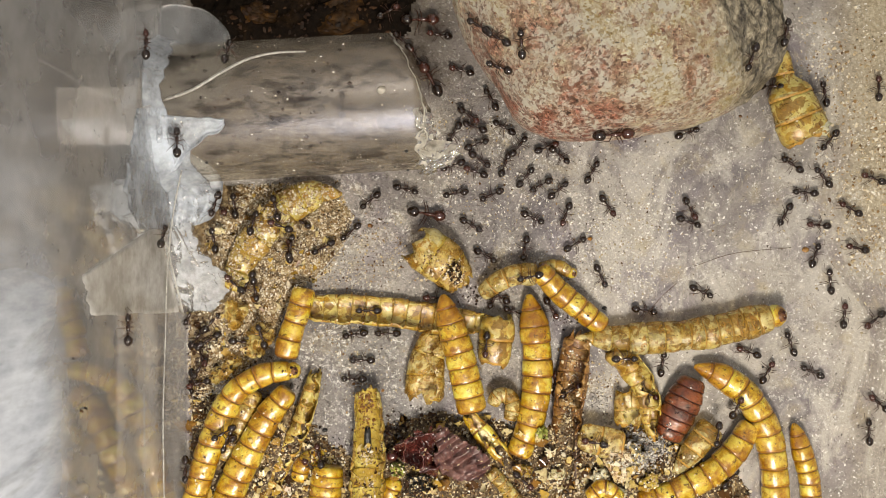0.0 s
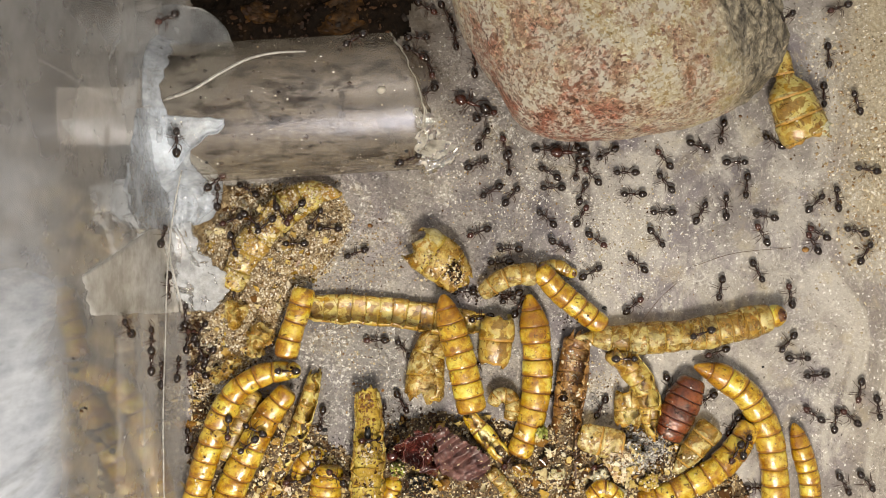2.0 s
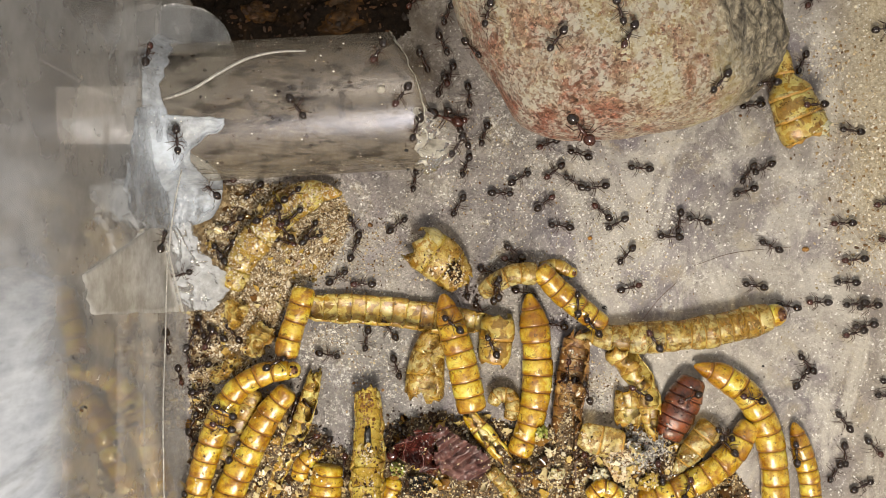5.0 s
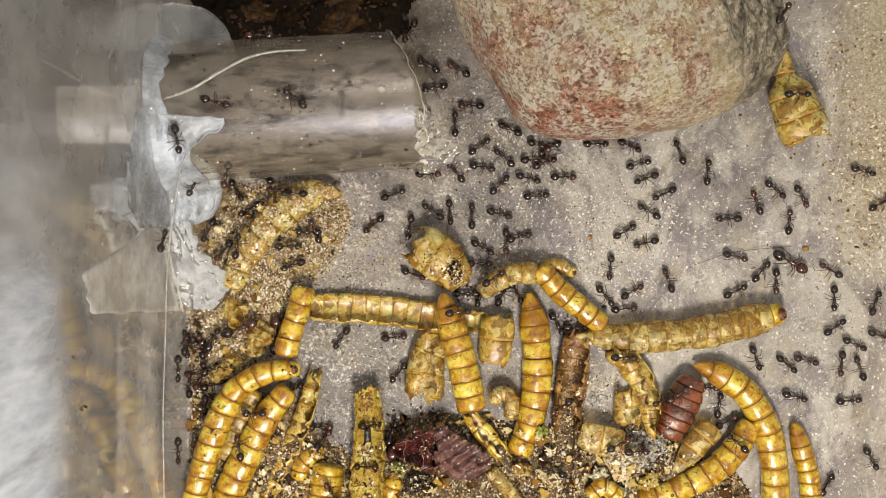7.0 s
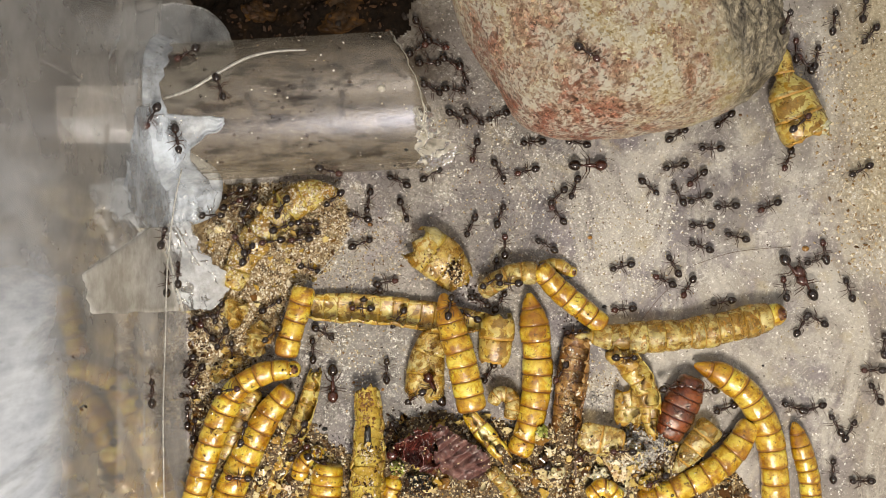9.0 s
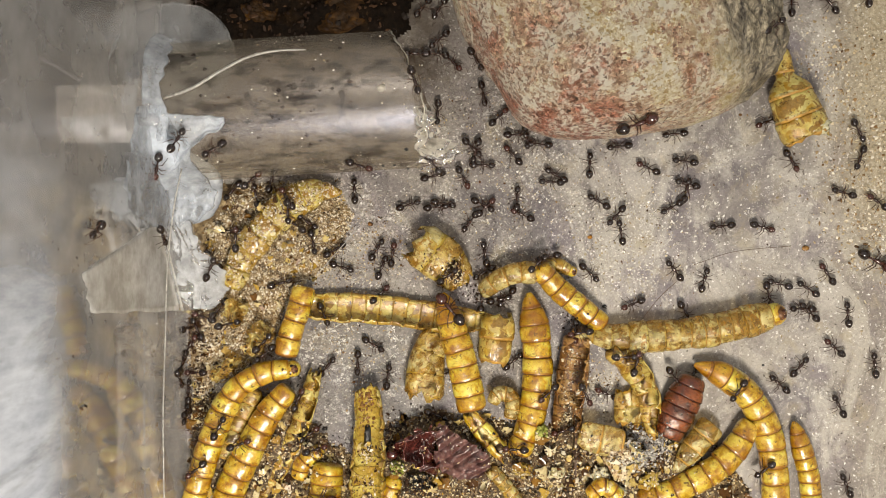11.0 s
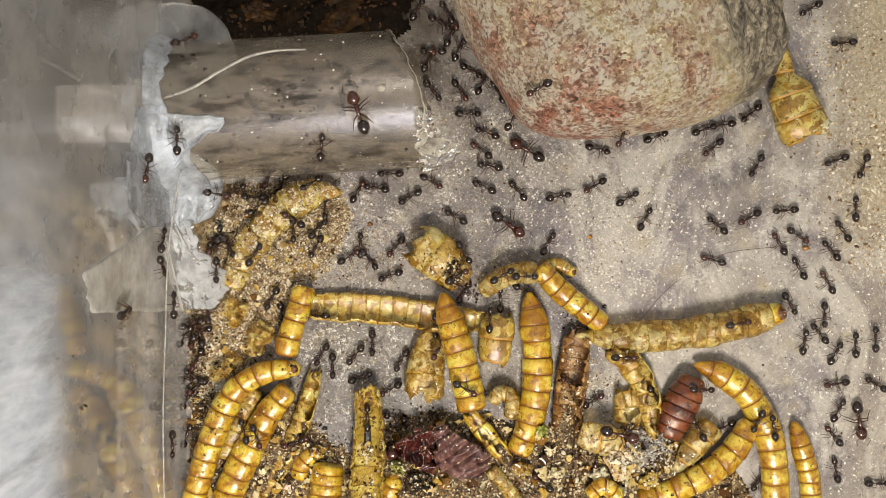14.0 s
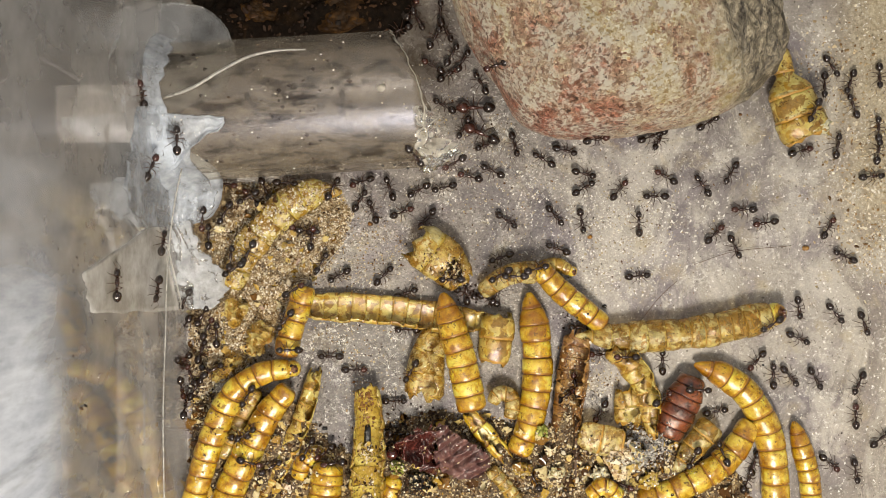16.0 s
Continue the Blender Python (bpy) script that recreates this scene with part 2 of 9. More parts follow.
def stone_material():
    """Worn granite: salmon-red and buff mottling, turning to grey layered rock at the east end."""
    m, t, out = nodes_of("granite")
    v = coords(t, False)
    # the red feldspar gathers towards the south-west
    sp = t.nodes.new("ShaderNodeSeparateXYZ")
    t.links.new(v, sp.inputs[0])
    lean = t.nodes.new("ShaderNodeMath")
    lean.operation, lean.inputs[1].default_value = "MULTIPLY_ADD", 0.006
    t.links.new(sp.outputs[0], lean.inputs[0])
    south = t.nodes.new("ShaderNodeMath")
    south.operation, south.inputs[1].default_value = "MULTIPLY_ADD", 0.012
    t.links.new(sp.outputs[1], south.inputs[0])
    t.links.new(noise_of(t, v, 0.17, 9, 0.76, 0.5), south.inputs[2])
    t.links.new(south.outputs[0], lean.inputs[2])
    red = ramp_of(t, lean.outputs[0], [(0.25, (0.36, 0.145, 0.10)), (0.33, (0.45, 0.255, 0.185)), (0.39, (0.53, 0.405, 0.30)), (0.47, (0.66, 0.595, 0.455))])
    g1, _ = cells_of(t, v, 3.3, 0.40, 2.6)
    g2, _ = cells_of(t, v, 6.5, 0.2, 4.0)
    grain = ramp_of(t, g1, [(0.0, (0.08, 0.065, 0.05)), (0.14, (0.30, 0.27, 0.23)), (0.4, (0.44, 0.42, 0.38)), (0.75, (0.56, 0.54, 0.50)), (0.9, (0.70, 0.68, 0.64)), (1.0, (0.92, 0.90, 0.86))])
    col = mix_of(t, 0.9, red, grain, "OVERLAY")
    col = mix_of(t, 0.6, col, ramp_of(t, g2, [(0.0, (0.12, 0.10, 0.08)), (0.25, (0.42, 0.41, 0.39)), (0.8, (0.57, 0.56, 0.54)), (1.0, (0.88, 0.86, 0.82))]), "OVERLAY")
    lite = ramp_of(t, noise_of(t, v, 0.30, 7, 0.78, 0.6), [(0.45, (0, 0, 0)), (0.55, (0.95, 0.95, 0.95))])
    lite = mix_of(t, 1.0, lite, ramp_of(t, g1, [(0.3, (0.15, 0.15, 0.15)), (0.6, (1, 1, 1))]), "MULTIPLY")
    col = mix_of(t, lite, col, (0.76, 0.715, 0.60))
    east = t.nodes.new("ShaderNodeMapRange")
    east.inputs[1].default_value, east.inputs[2].default_value = 3.0, 10.0
    t.links.new(sp.outputs[0], east.inputs[0])
    ochre = ramp_of(t, noise_of(t, v, 0.45, 6, 0.75, 0.5), [(0.46, (0, 0, 0)), (0.60, (0.8, 0.8, 0.8))])
    col = mix_of(t, mix_of(t, 1.0, east.outputs[0], ochre, "MULTIPLY"), col, (0.44, 0.355, 0.15))
    mp = t.nodes.new("ShaderNodeMapping")
    mp.inputs["Scale"].default_value, mp.inputs["Rotation"].default_value = (0.8, 0.26, 0.8), (0, 0, 0.75)
    t.links.new(v, mp.inputs["Vector"])
    strata = noise_of(t, mp.outputs[0], 1.3, 6, 0.7, 0.7)
    grey = ramp_of(t, strata, [(0.38, (0.045, 0.038, 0.032)), (0.47, (0.17, 0.152, 0.118)), (0.57, (0.36, 0.322, 0.245)), (0.70, (0.54, 0.49, 0.375))])
    sx = t.nodes.new("ShaderNodeSeparateXYZ")
    t.links.new(v, sx.inputs[0])
    ad = t.nodes.new("ShaderNodeMath")
    ad.operation = "MULTIPLY_ADD"
    ad.inputs[1].default_value = 7.0
    t.links.new(noise_of(t, v, 0.22, 4), ad.inputs[0])
    slant = t.nodes.new("ShaderNodeMath")
    slant.operation, slant.inputs[1].default_value = "MULTIPLY_ADD", 0.55
    t.links.new(sx.outputs[1], slant.inputs[0])
    t.links.new(sx.outputs[0], slant.inputs[2])
    t.links.new(slant.outputs[0], ad.inputs[2])
    g = t.nodes.new("ShaderNodeMapRange")
    g.interpolation_type = "SMOOTHSTEP"
    g.inputs[1].default_value, g.inputs[2].default_value = 6.4, 10.4
    t.links.new(ad.outputs[0], g.inputs[0])
    grey = mix_of(t, 0.7, grey, grain, "OVERLAY")
    col = mix_of(t, g.outputs[0], col, grey)
    dark = ramp_of(t, noise_of(t, v, 3.1, 3, 0.6), [(0.29, (1, 1, 1)), (0.35, (0, 0, 0))])
    col = mix_of(t, dark, col, (0.06, 0.05, 0.04))
    hgt = mix_of(t, g.outputs[0], mix_of(t, 0.45, noise_of(t, v, 3.2, 7, 0.8), g2), strata)
    principled(t, out, col, 0.34, bump_of(t, hgt, 0.75, 1.0))
    return m


def island_material(name, stops, rough=0.5, **kw):
    m, t, out = nodes_of(name)
    geo = t.nodes.new("ShaderNodeNewGeometry")
    c = ramp_of(t, geo.outputs["Random Per Island"], stops)
    f = noise_of(t, coords(t, False), 3.5, 4, 0.7)
    col = mix_of(t, 0.6, c, ramp_of(t, f, [(0.3, (0.3, 0.29, 0.27)), (0.7, (0.75, 0.74, 0.72))]), "OVERLAY")
    principled(t, out, col, rough, None, **kw)
    return m


def worm_skin(name, stops, rough, blot, coat=0.6, bump=0.03, thin=0.0, sss=0.0, chips=0.0):
    """Glossy chitin: amber ground with mottled darker blotches. thin: how much light passes straight through; chips: torn flakes of two tones."""
    m, t, out = nodes_of(name)
    v = coords(t)
    c = ramp_of(t, noise_of(t, v, 0.55, 4, 0.65, 0.5), stops)
    if chips:
        bit, _ = cells_of(t, v, 0.95, 0.7, 1.3)
        torn = ramp_of(t, bit, [(0.0, stops[0][1]), (0.30, stops[1][1]), (0.34, stops[-1][1]), (0.8, tuple(min(0.8, x * 1.12 + 0.02) for x in stops[-1][1]))])
        c = mix_of(t, chips, c, torn)
        worn = ramp_of(t, noise_of(t, v, 0.55, 5, 0.6, 0.9), [(0.53, (0, 0, 0)), (0.56, (0.85, 0.85, 0.85))])
        c = mix_of(t, worn, c, tuple(x * 0.6 for x in stops[0][1]))
    f = noise_of(t, v, 3.0, 5, 0.7)
    c = mix_of(t, 0.5, c, ramp_of(t, f, [(0.3, (0.33, 0.31, 0.26)), (0.7, (0.68, 0.68, 0.66))]), "OVERLAY")
    oi = t.nodes.new("ShaderNodeObjectInfo")
    own = ramp_of(t, oi.outputs["Random"], [(0.0, (0.44, 0.395, 0.26)), (0.35, (0.50, 0.49, 0.42)), (0.7, (0.53, 0.54, 0.53)), (1.0, (0.60, 0.62, 0.62))])
    c = mix_of(t, 0.6, c, own, "OVERLAY")
    wide = ramp_of(t, noise_of(t, v, 0.30, 3, 0.5, 0.8), [(0.38, (0.43, 0.375, 0.22)), (0.50, (0.52, 0.525, 0.50)), (0.62, (0.60, 0.62, 0.62))])
    c = mix_of(t, 0.7, c, wide, "OVERLAY")
    c = mix_of(t, ramp_of(t, noise_of(t, v, 1.1, 6, 0.72, 0.4), [(blot[0], (0, 0, 0)), (blot[0] + 0.07, (0.9, 0.9, 0.9))]), c, blot[1])
    cell, _ = cells_of(t, v, 3.2, 0.4, 2.2)
    c = mix_of(t, 0.45, c, ramp_of(t, cell, [(0.0, (0.30, 0.26, 0.18)), (0.15, (0.44, 0.43, 0.40)), (0.8, (0.55, 0.55, 0.53)), (1.0, (0.72, 0.72, 0.70))]), "OVERLAY")
    pit, _ = cells_of(t, v, 4.6, 0.4, 3.0)
    c = mix_of(t, ramp_of(t, pit, [(0.025, (0.8, 0.8, 0.8)), (0.045, (0, 0, 0))]), c, tuple(x * 0.35 for x in blot[1]))
    hgt = mix_of(t, 0.3, noise_of(t, v, 1.9, 6, 0.75), cell)
    gloss = ramp_of(t, noise_of(t, v, 2.4, 4, 0.7), [(0.35, (rough * 1.0, rough * 1.0, rough * 1.0)), (0.65, (rough * 2.0, rough * 2.0, rough * 2.0))])
    nrm = bump_of(t, hgt, bump * 3.5)
    sheen = bump_of(t, mix_of(t, 0.45, noise_of(t, v, 1.2, 4, 0.6), noise_of(t, v, 3.4, 4, 0.7)), bump * 2.7)
    p = principled(t, out, c, gloss, nrm, Coat_Weight=coat, Coat_Roughness=0.15, Coat_Normal=sheen, Coat_IOR=1.75, Specular_IOR_Level=0.42, Specular_Tint=(1.0, 0.86, 0.55))
    if sss:
        p.inputs["Subsurface Weight"].default_value = sss
        p.inputs["Subsurface Radius"].default_value = (1.0, 0.6, 0.15)
        p.inputs["Subsurface Scale"].default_value = 0.0006
    if thin:
        tr = t.nodes.new("ShaderNodeBsdfTransparent")
        tr.inputs[0].default_value = (0.97, 0.84, 0.52, 1)
        mx = t.nodes.new("ShaderNodeMixShader")
        lo, hi = thin * 0.45, min(0.9, thin * 1.6)
        t.links.new(ramp_of(t, noise_of(t, v, 0.9, 4), [(0.40, (lo, lo, lo)), (0.60, (hi, hi, hi))]), mx.inputs[0])
        t.links.new(p.outputs[0], mx.inputs[1])
        t.links.new(tr.outputs[0], mx.inputs[2])
        t.links.new(mx.outputs[0], out.inputs[0])
    return m


PLASTER, GRANITE = floor_material(), stone_material()
GOLD = worm_skin("amber_chitin", [(0.36, (0.28, 0.115, 0.002)), (0.46, (0.47, 0.275, 0.005)), (0.58, (0.64, 0.49, 0.075))], 0.26, (0.57, (0.24, 0.105, 0.005)), 1.0, sss=0.15)
DEEP = worm_skin("orange_chitin", [(0.3, (0.22, 0.075, 0.004)), (0.5, (0.36, 0.17, 0.007)), (0.7, (0.50, 0.32, 0.02))], 0.26, (0.60, (0.13, 0.045, 0.005)), 0.9)
RUST = worm_skin("rust_chitin", [(0.3, (0.13, 0.036, 0.004)), (0.5, (0.24, 0.08, 0.006)), (0.7, (0.36, 0.17, 0.012))], 0.26, (0.58, (0.09, 0.028, 0.004)), 0.9)
PALE = worm_skin("empty_pale_chitin", [(0.36, (0.36, 0.175, 0.012)), (0.47, (0.53, 0.36, 0.050)), (0.58, (0.66, 0.55, 0.20))], 0.26, (0.57, (0.36, 0.165, 0.012)), 1.0, 0.045, 0.22, 0.0, 0.6)
CREAM = worm_skin("cream_chitin", [(0.36, (0.42, 0.235, 0.022)), (0.46, (0.56, 0.42, 0.11)), (0.58, (0.72, 0.62, 0.32))], 0.26, (0.53, (0.40, 0.19, 0.012)), 1.0, 0.06, 0.40, 0.0, 0.7)
HUSK = worm_skin("dull_husk", [(0.3, (0.22, 0.11, 0.02)), (0.5, (0.38, 0.23, 0.05)), (0.7, (0.48, 0.36, 0.14))], 0.4, (0.54, (0.11, 0.05, 0.012)), 0.35, 0.1)
REDHUSK = worm_skin("red_brown_husk", [(0.36, (0.10, 0.035, 0.010)), (0.48, (0.25, 0.115, 0.030)), (0.62, (0.44, 0.26, 0.09))], 0.3, (0.55, (0.07, 0.022, 0.007)), 0.8, 0.08)
DULL = worm_skin("dull_yellow_skin", [(0.3, (0.33, 0.20, 0.03)), (0.5, (0.46, 0.34, 0.06)), (0.7, (0.56, 0.46, 0.15))], 0.4, (0.56, (0.20, 0.11, 0.02)), 0.25, 0.1)
PULP = worm_skin("white_pulp", [(0.3, (0.55, 0.50, 0.33)), (0.6, (0.72, 0.69, 0.55))], 0.3, (0.66, (0.4, 0.33, 0.12)), 0.5, 0.1)
PINK = worm_skin("pink_cream_food", [(0.36, (0.46, 0.30, 0.22)), (0.5, (0.64, 0.50, 0.38)), (0.62, (0.76, 0.68, 0.55))], 0.35, (0.6, (0.36, 0.20, 0.12)), 0.4, 0.08)
PUPA = worm_skin("red_brown_chitin", [(0.36, (0.06, 0.011, 0.003)), (0.48, (0.13, 0.024, 0.006)), (0.62, (0.25, 0.065, 0.018))], 0.22, (0.56, (0.022, 0.006, 0.003)), 1.0, 0.05)
RIM = speckled("brown_rim", [(0.35, (0.10, 0.034, 0.005)), (0.65, (0.32, 0.15, 0.022))], [(0.35, (0.07, 0.025, 0.006)), (0.65, (0.28, 0.12, 0.02))], rough=0.35, bump=0.02)
RIM_PALE = speckled("amber_rim", [(0.3, (0.34, 0.165, 0.02)), (0.7, (0.50, 0.30, 0.06))], [(0.3, (0.30, 0.14, 0.02)), (0.7, (0.54, 0.34, 0.08))], rough=0.35, bump=0.02)
RIM_DARK = speckled("dark_rim", [(0.3, (0.03, 0.006, 0.004)), (0.7, (0.05, 0.012, 0.006))], [(0.3, (0.02, 0.005, 0.003)), (0.7, (0.06, 0.014, 0.008))], rough=0.3, bump=0.02)
MOUTH = speckled("dark_mouthparts", [(0.35, (0.08, 0.03, 0.01)), (0.65, (0.3, 0.12, 0.03))], [(0.4, (0.02, 0.008, 0.004)), (0.6, (0.3, 0.13, 0.04))], rough=0.35, fs=6, bump=0.06)
ANT_DARK = speckled("black_brown_ant", [(0.3, (0.009, 0.005, 0.003)), (0.7, (0.020, 0.009, 0.005))], [(0.3, (0.007, 0.004, 0.003)), (0.7, (0.022, 0.009, 0.005))], rough=0.19, bump=0.0, cs=2, Specular_IOR_Level=1.0)
ANT_RED = speckled("red_brown_ant", [(0.3, (0.034, 0.011, 0.007)), (0.7, (0.070, 0.019, 0.010))], [(0.3, (0.030, 0.010, 0.006)), (0.7, (0.075, 0.020, 0.011))], rough=0.2, bump=0.0, cs=2, Specular_IOR_Level=1.0)
ANT_BROWN = speckled("brown_ant", [(0.3, (0.018, 0.007, 0.004)), (0.7, (0.034, 0.012, 0.006))], [(0.3, (0.016, 0.006, 0.004)), (0.7, (0.038, 0.013, 0.006))], rough=0.2, bump=0.0, cs=2, Specular_IOR_Level=1.0)
LEG = speckled("brown_leg", [(0.3, (0.030, 0.013, 0.008)), (0.7, (0.06, 0.026, 0.014))], [(0.3, (0.03, 0.012, 0.007)), (0.7, (0.07, 0.03, 0.016))], rough=0.3, bump=0.0, cs=2, Specular_IOR_Level=0.3)
SOIL = speckled("dark_wet_soil", [(0.3, (0.004, 0.003, 0.002)), (0.55, (0.008, 0.005, 0.003)), (0.74, (0.03, 0.016, 0.005))], [(0.35, (0.003, 0.0025, 0.002)), (0.7, (0.016, 0.009, 0.004))], rough=0.7, bump=0.25, cs=0.5, fs=2.5, Specular_IOR_Level=0.08)
AMBERROT = speckled("amber_rotting_husk", [(0.36, (0.012, 0.006, 0.002)), (0.5, (0.030, 0.013, 0.003)), (0.64, (0.10, 0.045, 0.007))], [(0.3, (0.008, 0.005, 0.002)), (0.7, (0.05, 0.024, 0.005))], rough=0.6, bump=0.01, cs=0.6, Specular_IOR_Level=0.15)
ROT = speckled("rotten_husk", [(0.3, (0.010, 0.005, 0.002)), (0.7, (0.035, 0.017, 0.004))], [(0.3, (0.007, 0.004, 0.002)), (0.7, (0.03, 0.016, 0.005))], rough=0.6, bump=0.05, Specular_IOR_Level=0.2)
TANBED = speckled("tan_crumb_bed", [(0.34, (0.08, 0.045, 0.018)), (0.5, (0.24, 0.16, 0.07)), (0.66, (0.44, 0.33, 0.17))], [(0.36, (0.03, 0.018, 0.008)), (0.5, (0.22, 0.15, 0.07)), (0.64, (0.56, 0.47, 0.29))], rough=0.42, bump=0.35, cs=0.5, fs=2.2, blend=0.6)
CRUMB = speckled("brown_crumb_bed", [(0.34, (0.028, 0.013, 0.005)), (0.5, (0.10, 0.056, 0.022)), (0.66, (0.26, 0.18, 0.08))], [(0.36, (0.012, 0.006, 0.003)), (0.5, (0.10, 0.06, 0.026)), (0.64, (0.40, 0.32, 0.18))], rough=0.42, bump=0.35, cs=0.5, fs=2.2, blend=0.6)
MAROON = speckled("maroon_skin", [(0.3, (0.022, 0.005, 0.004)), (0.5, (0.075, 0.014, 0.010)), (0.7, (0.15, 0.035, 0.024))], [(0.3, (0.018, 0.006, 0.005)), (0.6, (0.09, 0.025, 0.02)), (0.8, (0.22, 0.09, 0.07))], rough=0.25, bump=0.012, cs=0.45, fs=2.5, Coat_Weight=1.0, Coat_Roughness=0.2)
PLATE = speckled("purple_brown_skin", [(0.38, (0.05, 0.015, 0.012)), (0.5, (0.125, 0.045, 0.038)), (0.62, (0.24, 0.12, 0.10))], [(0.3, (0.03, 0.014, 0.013)), (0.6, (0.11, 0.055, 0.05)), (0.8, (0.36, 0.27, 0.22))], rough=0.3, bump=0.05, cs=0.5, fs=3.0, Coat_Weight=0.8)
BLACK = speckled("black_scrap", [(0.3, (0.008, 0.008, 0.009)), (0.7, (0.02, 0.02, 0.022))], [(0.3, (0.006, 0.006, 0.007)), (0.7, (0.03, 0.03, 0.03))], rough=0.3, bump=0.05)
WOOD = speckled("brown_stalk", [(0.3, (0.06, 0.03, 0.015)), (0.7, (0.15, 0.08, 0.035))], [(0.3, (0.04, 0.02, 0.01)), (0.7, (0.18, 0.11, 0.06))], rough=0.5, bump=0.1)
GREEN = speckled("green_scrap", [(0.3, (0.30, 0.36, 0.04)), (0.7, (0.45, 0.47, 0.10))], [(0.3, (0.28, 0.33, 0.05)), (0.7, (0.5, 0.5, 0.2))], rough=0.5)
GRAINS = island_material("mixed_crumbs", [(0.0, (0.030, 0.014, 0.007)), (0.22, (0.12, 0.060, 0.022)), (0.42, (0.34, 0.23, 0.11)), (0.66, (0.52, 0.42, 0.24)), (0.86, (0.66, 0.58, 0.40)), (1.0, (0.76, 0.72, 0.62))], 0.13)
TANGRAINS = island_material("tan_crumbs", [(0.0, (0.07, 0.035, 0.015)), (0.14, (0.26, 0.16, 0.07)), (0.36, (0.46, 0.365, 0.225)), (0.66, (0.62, 0.54, 0.39)), (1.0, (0.80, 0.765, 0.67))], 0.15)
SANDY = island_material("pale_sand", [(0.0, (0.30, 0.24, 0.13)), (0.2, (0.46, 0.42, 0.34)), (0.5, (0.64, 0.62, 0.56)), (1.0, (0.84, 0.83, 0.80))], 0.10)
FLAKES = island_material("husk_flakes", [(0.0, (0.04, 0.018, 0.007)), (0.25, (0.12, 0.055, 0.013)), (0.45, (0.27, 0.14, 0.022)), (0.60, (0.44, 0.29, 0.05)), (0.8, (0.54, 0.42, 0.15)), (1.0, (0.68, 0.61, 0.42))], 0.11)
PALEFLAKES = island_material("pale_flakes", [(0.0, (0.30, 0.17, 0.04)), (0.25, (0.50, 0.37, 0.12)), (0.6, (0.62, 0.53, 0.30)), (0.85, (0.72, 0.66, 0.50)), (1.0, (0.55, 0.40, 0.33))], 0.16)
GREYMUSH = island_material("grey_wet_mush", [(0.0, (0.15, 0.14, 0.14)), (0.4, (0.32, 0.31, 0.295)), (0.8, (0.46, 0.44, 0.40)), (1.0, (0.62, 0.60, 0.56))], 0.15)
DARKBITS = island_material("dark_bits", [(0.0, (0.010, 0.007, 0.005)), (0.6, (0.028, 0.014, 0.008)), (1.0, (0.06, 0.030, 0.013))], 0.6, Specular_IOR_Level=0.2)
TUBE = see_through("milky_tube", 0.80, (0.91, 0.875, 0.80), (0.37, 0.342, 0.300), 0.27, 0.05, 0.42, (0.55, 0.49, (0.05, 0.038, 0.028)), 0.045, 0.07, (0.5, 1.2, 1.2), (0.74, 0.79, 1.0))
WALL = see_through("cloudy_box_plastic", 0.57, (0.90, 0.90, 0.90), (0.56, 0.55, 0.54), 0.03, 0.004, 0.12, None, 1.85, 0.06)
FLUON = barrier_material()
WHITE_SEAL = see_through("white_silicone", 0.36, (0.93, 0.94, 0.95), (0.66, 0.69, 0.73), 0.08, 0.35, 0.5, None, 1.5, 0.2)
SILICONE = see_through("silicone", 0.54, (0.93, 0.94, 0.95), (0.56, 0.61, 0.68), 0.08, 0.30, 0.20, None, 1.6, 0.30)
THIN = see_through("thin_silicone", 0.68, (0.86, 0.87, 0.89), (0.31, 0.32, 0.33), 0.15, 0.12, 0.30, None, 1.45, 0.12)
GLUE = see_through("clear_glue", 0.34, (0.95, 0.93, 0.88), (0.72, 0.69, 0.60), 0.15, 0.3, 0.5, None, 1.45, 0.25)
FILM = see_through("milky_film", 0.56, (0.96, 0.95, 0.92), (0.90, 0.88, 0.82), 0.15, 0.02, 0.3, None, 1.2, 0.1)
FIBRE = speckled("white_fibre", [(0.3, (0.24, 0.235, 0.225)), (0.7, (0.42, 0.41, 0.39))], [(0.35, (0.18, 0.175, 0.165)), (0.65, (0.6, 0.59, 0.56))], rough=0.3, bump=0.03)
TABLE = speckled("grey_brown_table", [(0.36, (0.13, 0.115, 0.105)), (0.64, (0.30, 0.27, 0.235))], [(0.36, (0.12, 0.11, 0.10)), (0.64, (0.30, 0.27, 0.24))], cs=0.10, fs=0.6)


# ---- mesh helpers (all in mm, scaled to metres on linking) ----
def mesh_of(name, verts, faces, mats, slots=None, smooth=True):
    me = bpy.data.meshes.new(name)
    me.from_pydata([(v[0] * MM, v[1] * MM, v[2] * MM) for v in verts], [], faces)
    for m in mats:
        me.materials.append(m)
    if slots is not None:
        me.polygons.foreach_set("material_index", slots)
    me.polygons.foreach_set("use_smooth", [smooth] * len(me.polygons))
    me.update()
    return me


def thing(name, place, label, category, group="", kind=""):
    ob = new(name)
    ob.empty_display_size = 0.002
    ob.location = Vector(place) * MM
    return tagged(ob, label, category, group, kind)


def piece(name, data, parent, label="", place=(0, 0, 0)):
    """Link mesh data as one part of a thing; the mesh is in the thing's space."""
    ob = new(name, data)
    ob.parent = parent
    ob.location = Vector(place) * MM
    if label:
        tagged(ob, label)
    return ob


def fix_normals(me):
    bm = bmesh.new()
    bm.from_mesh(me)
    bmesh.ops.recalc_face_normals(bm, faces=bm.faces)
    bm.to_mesh(me)
    bm.free()
    return me


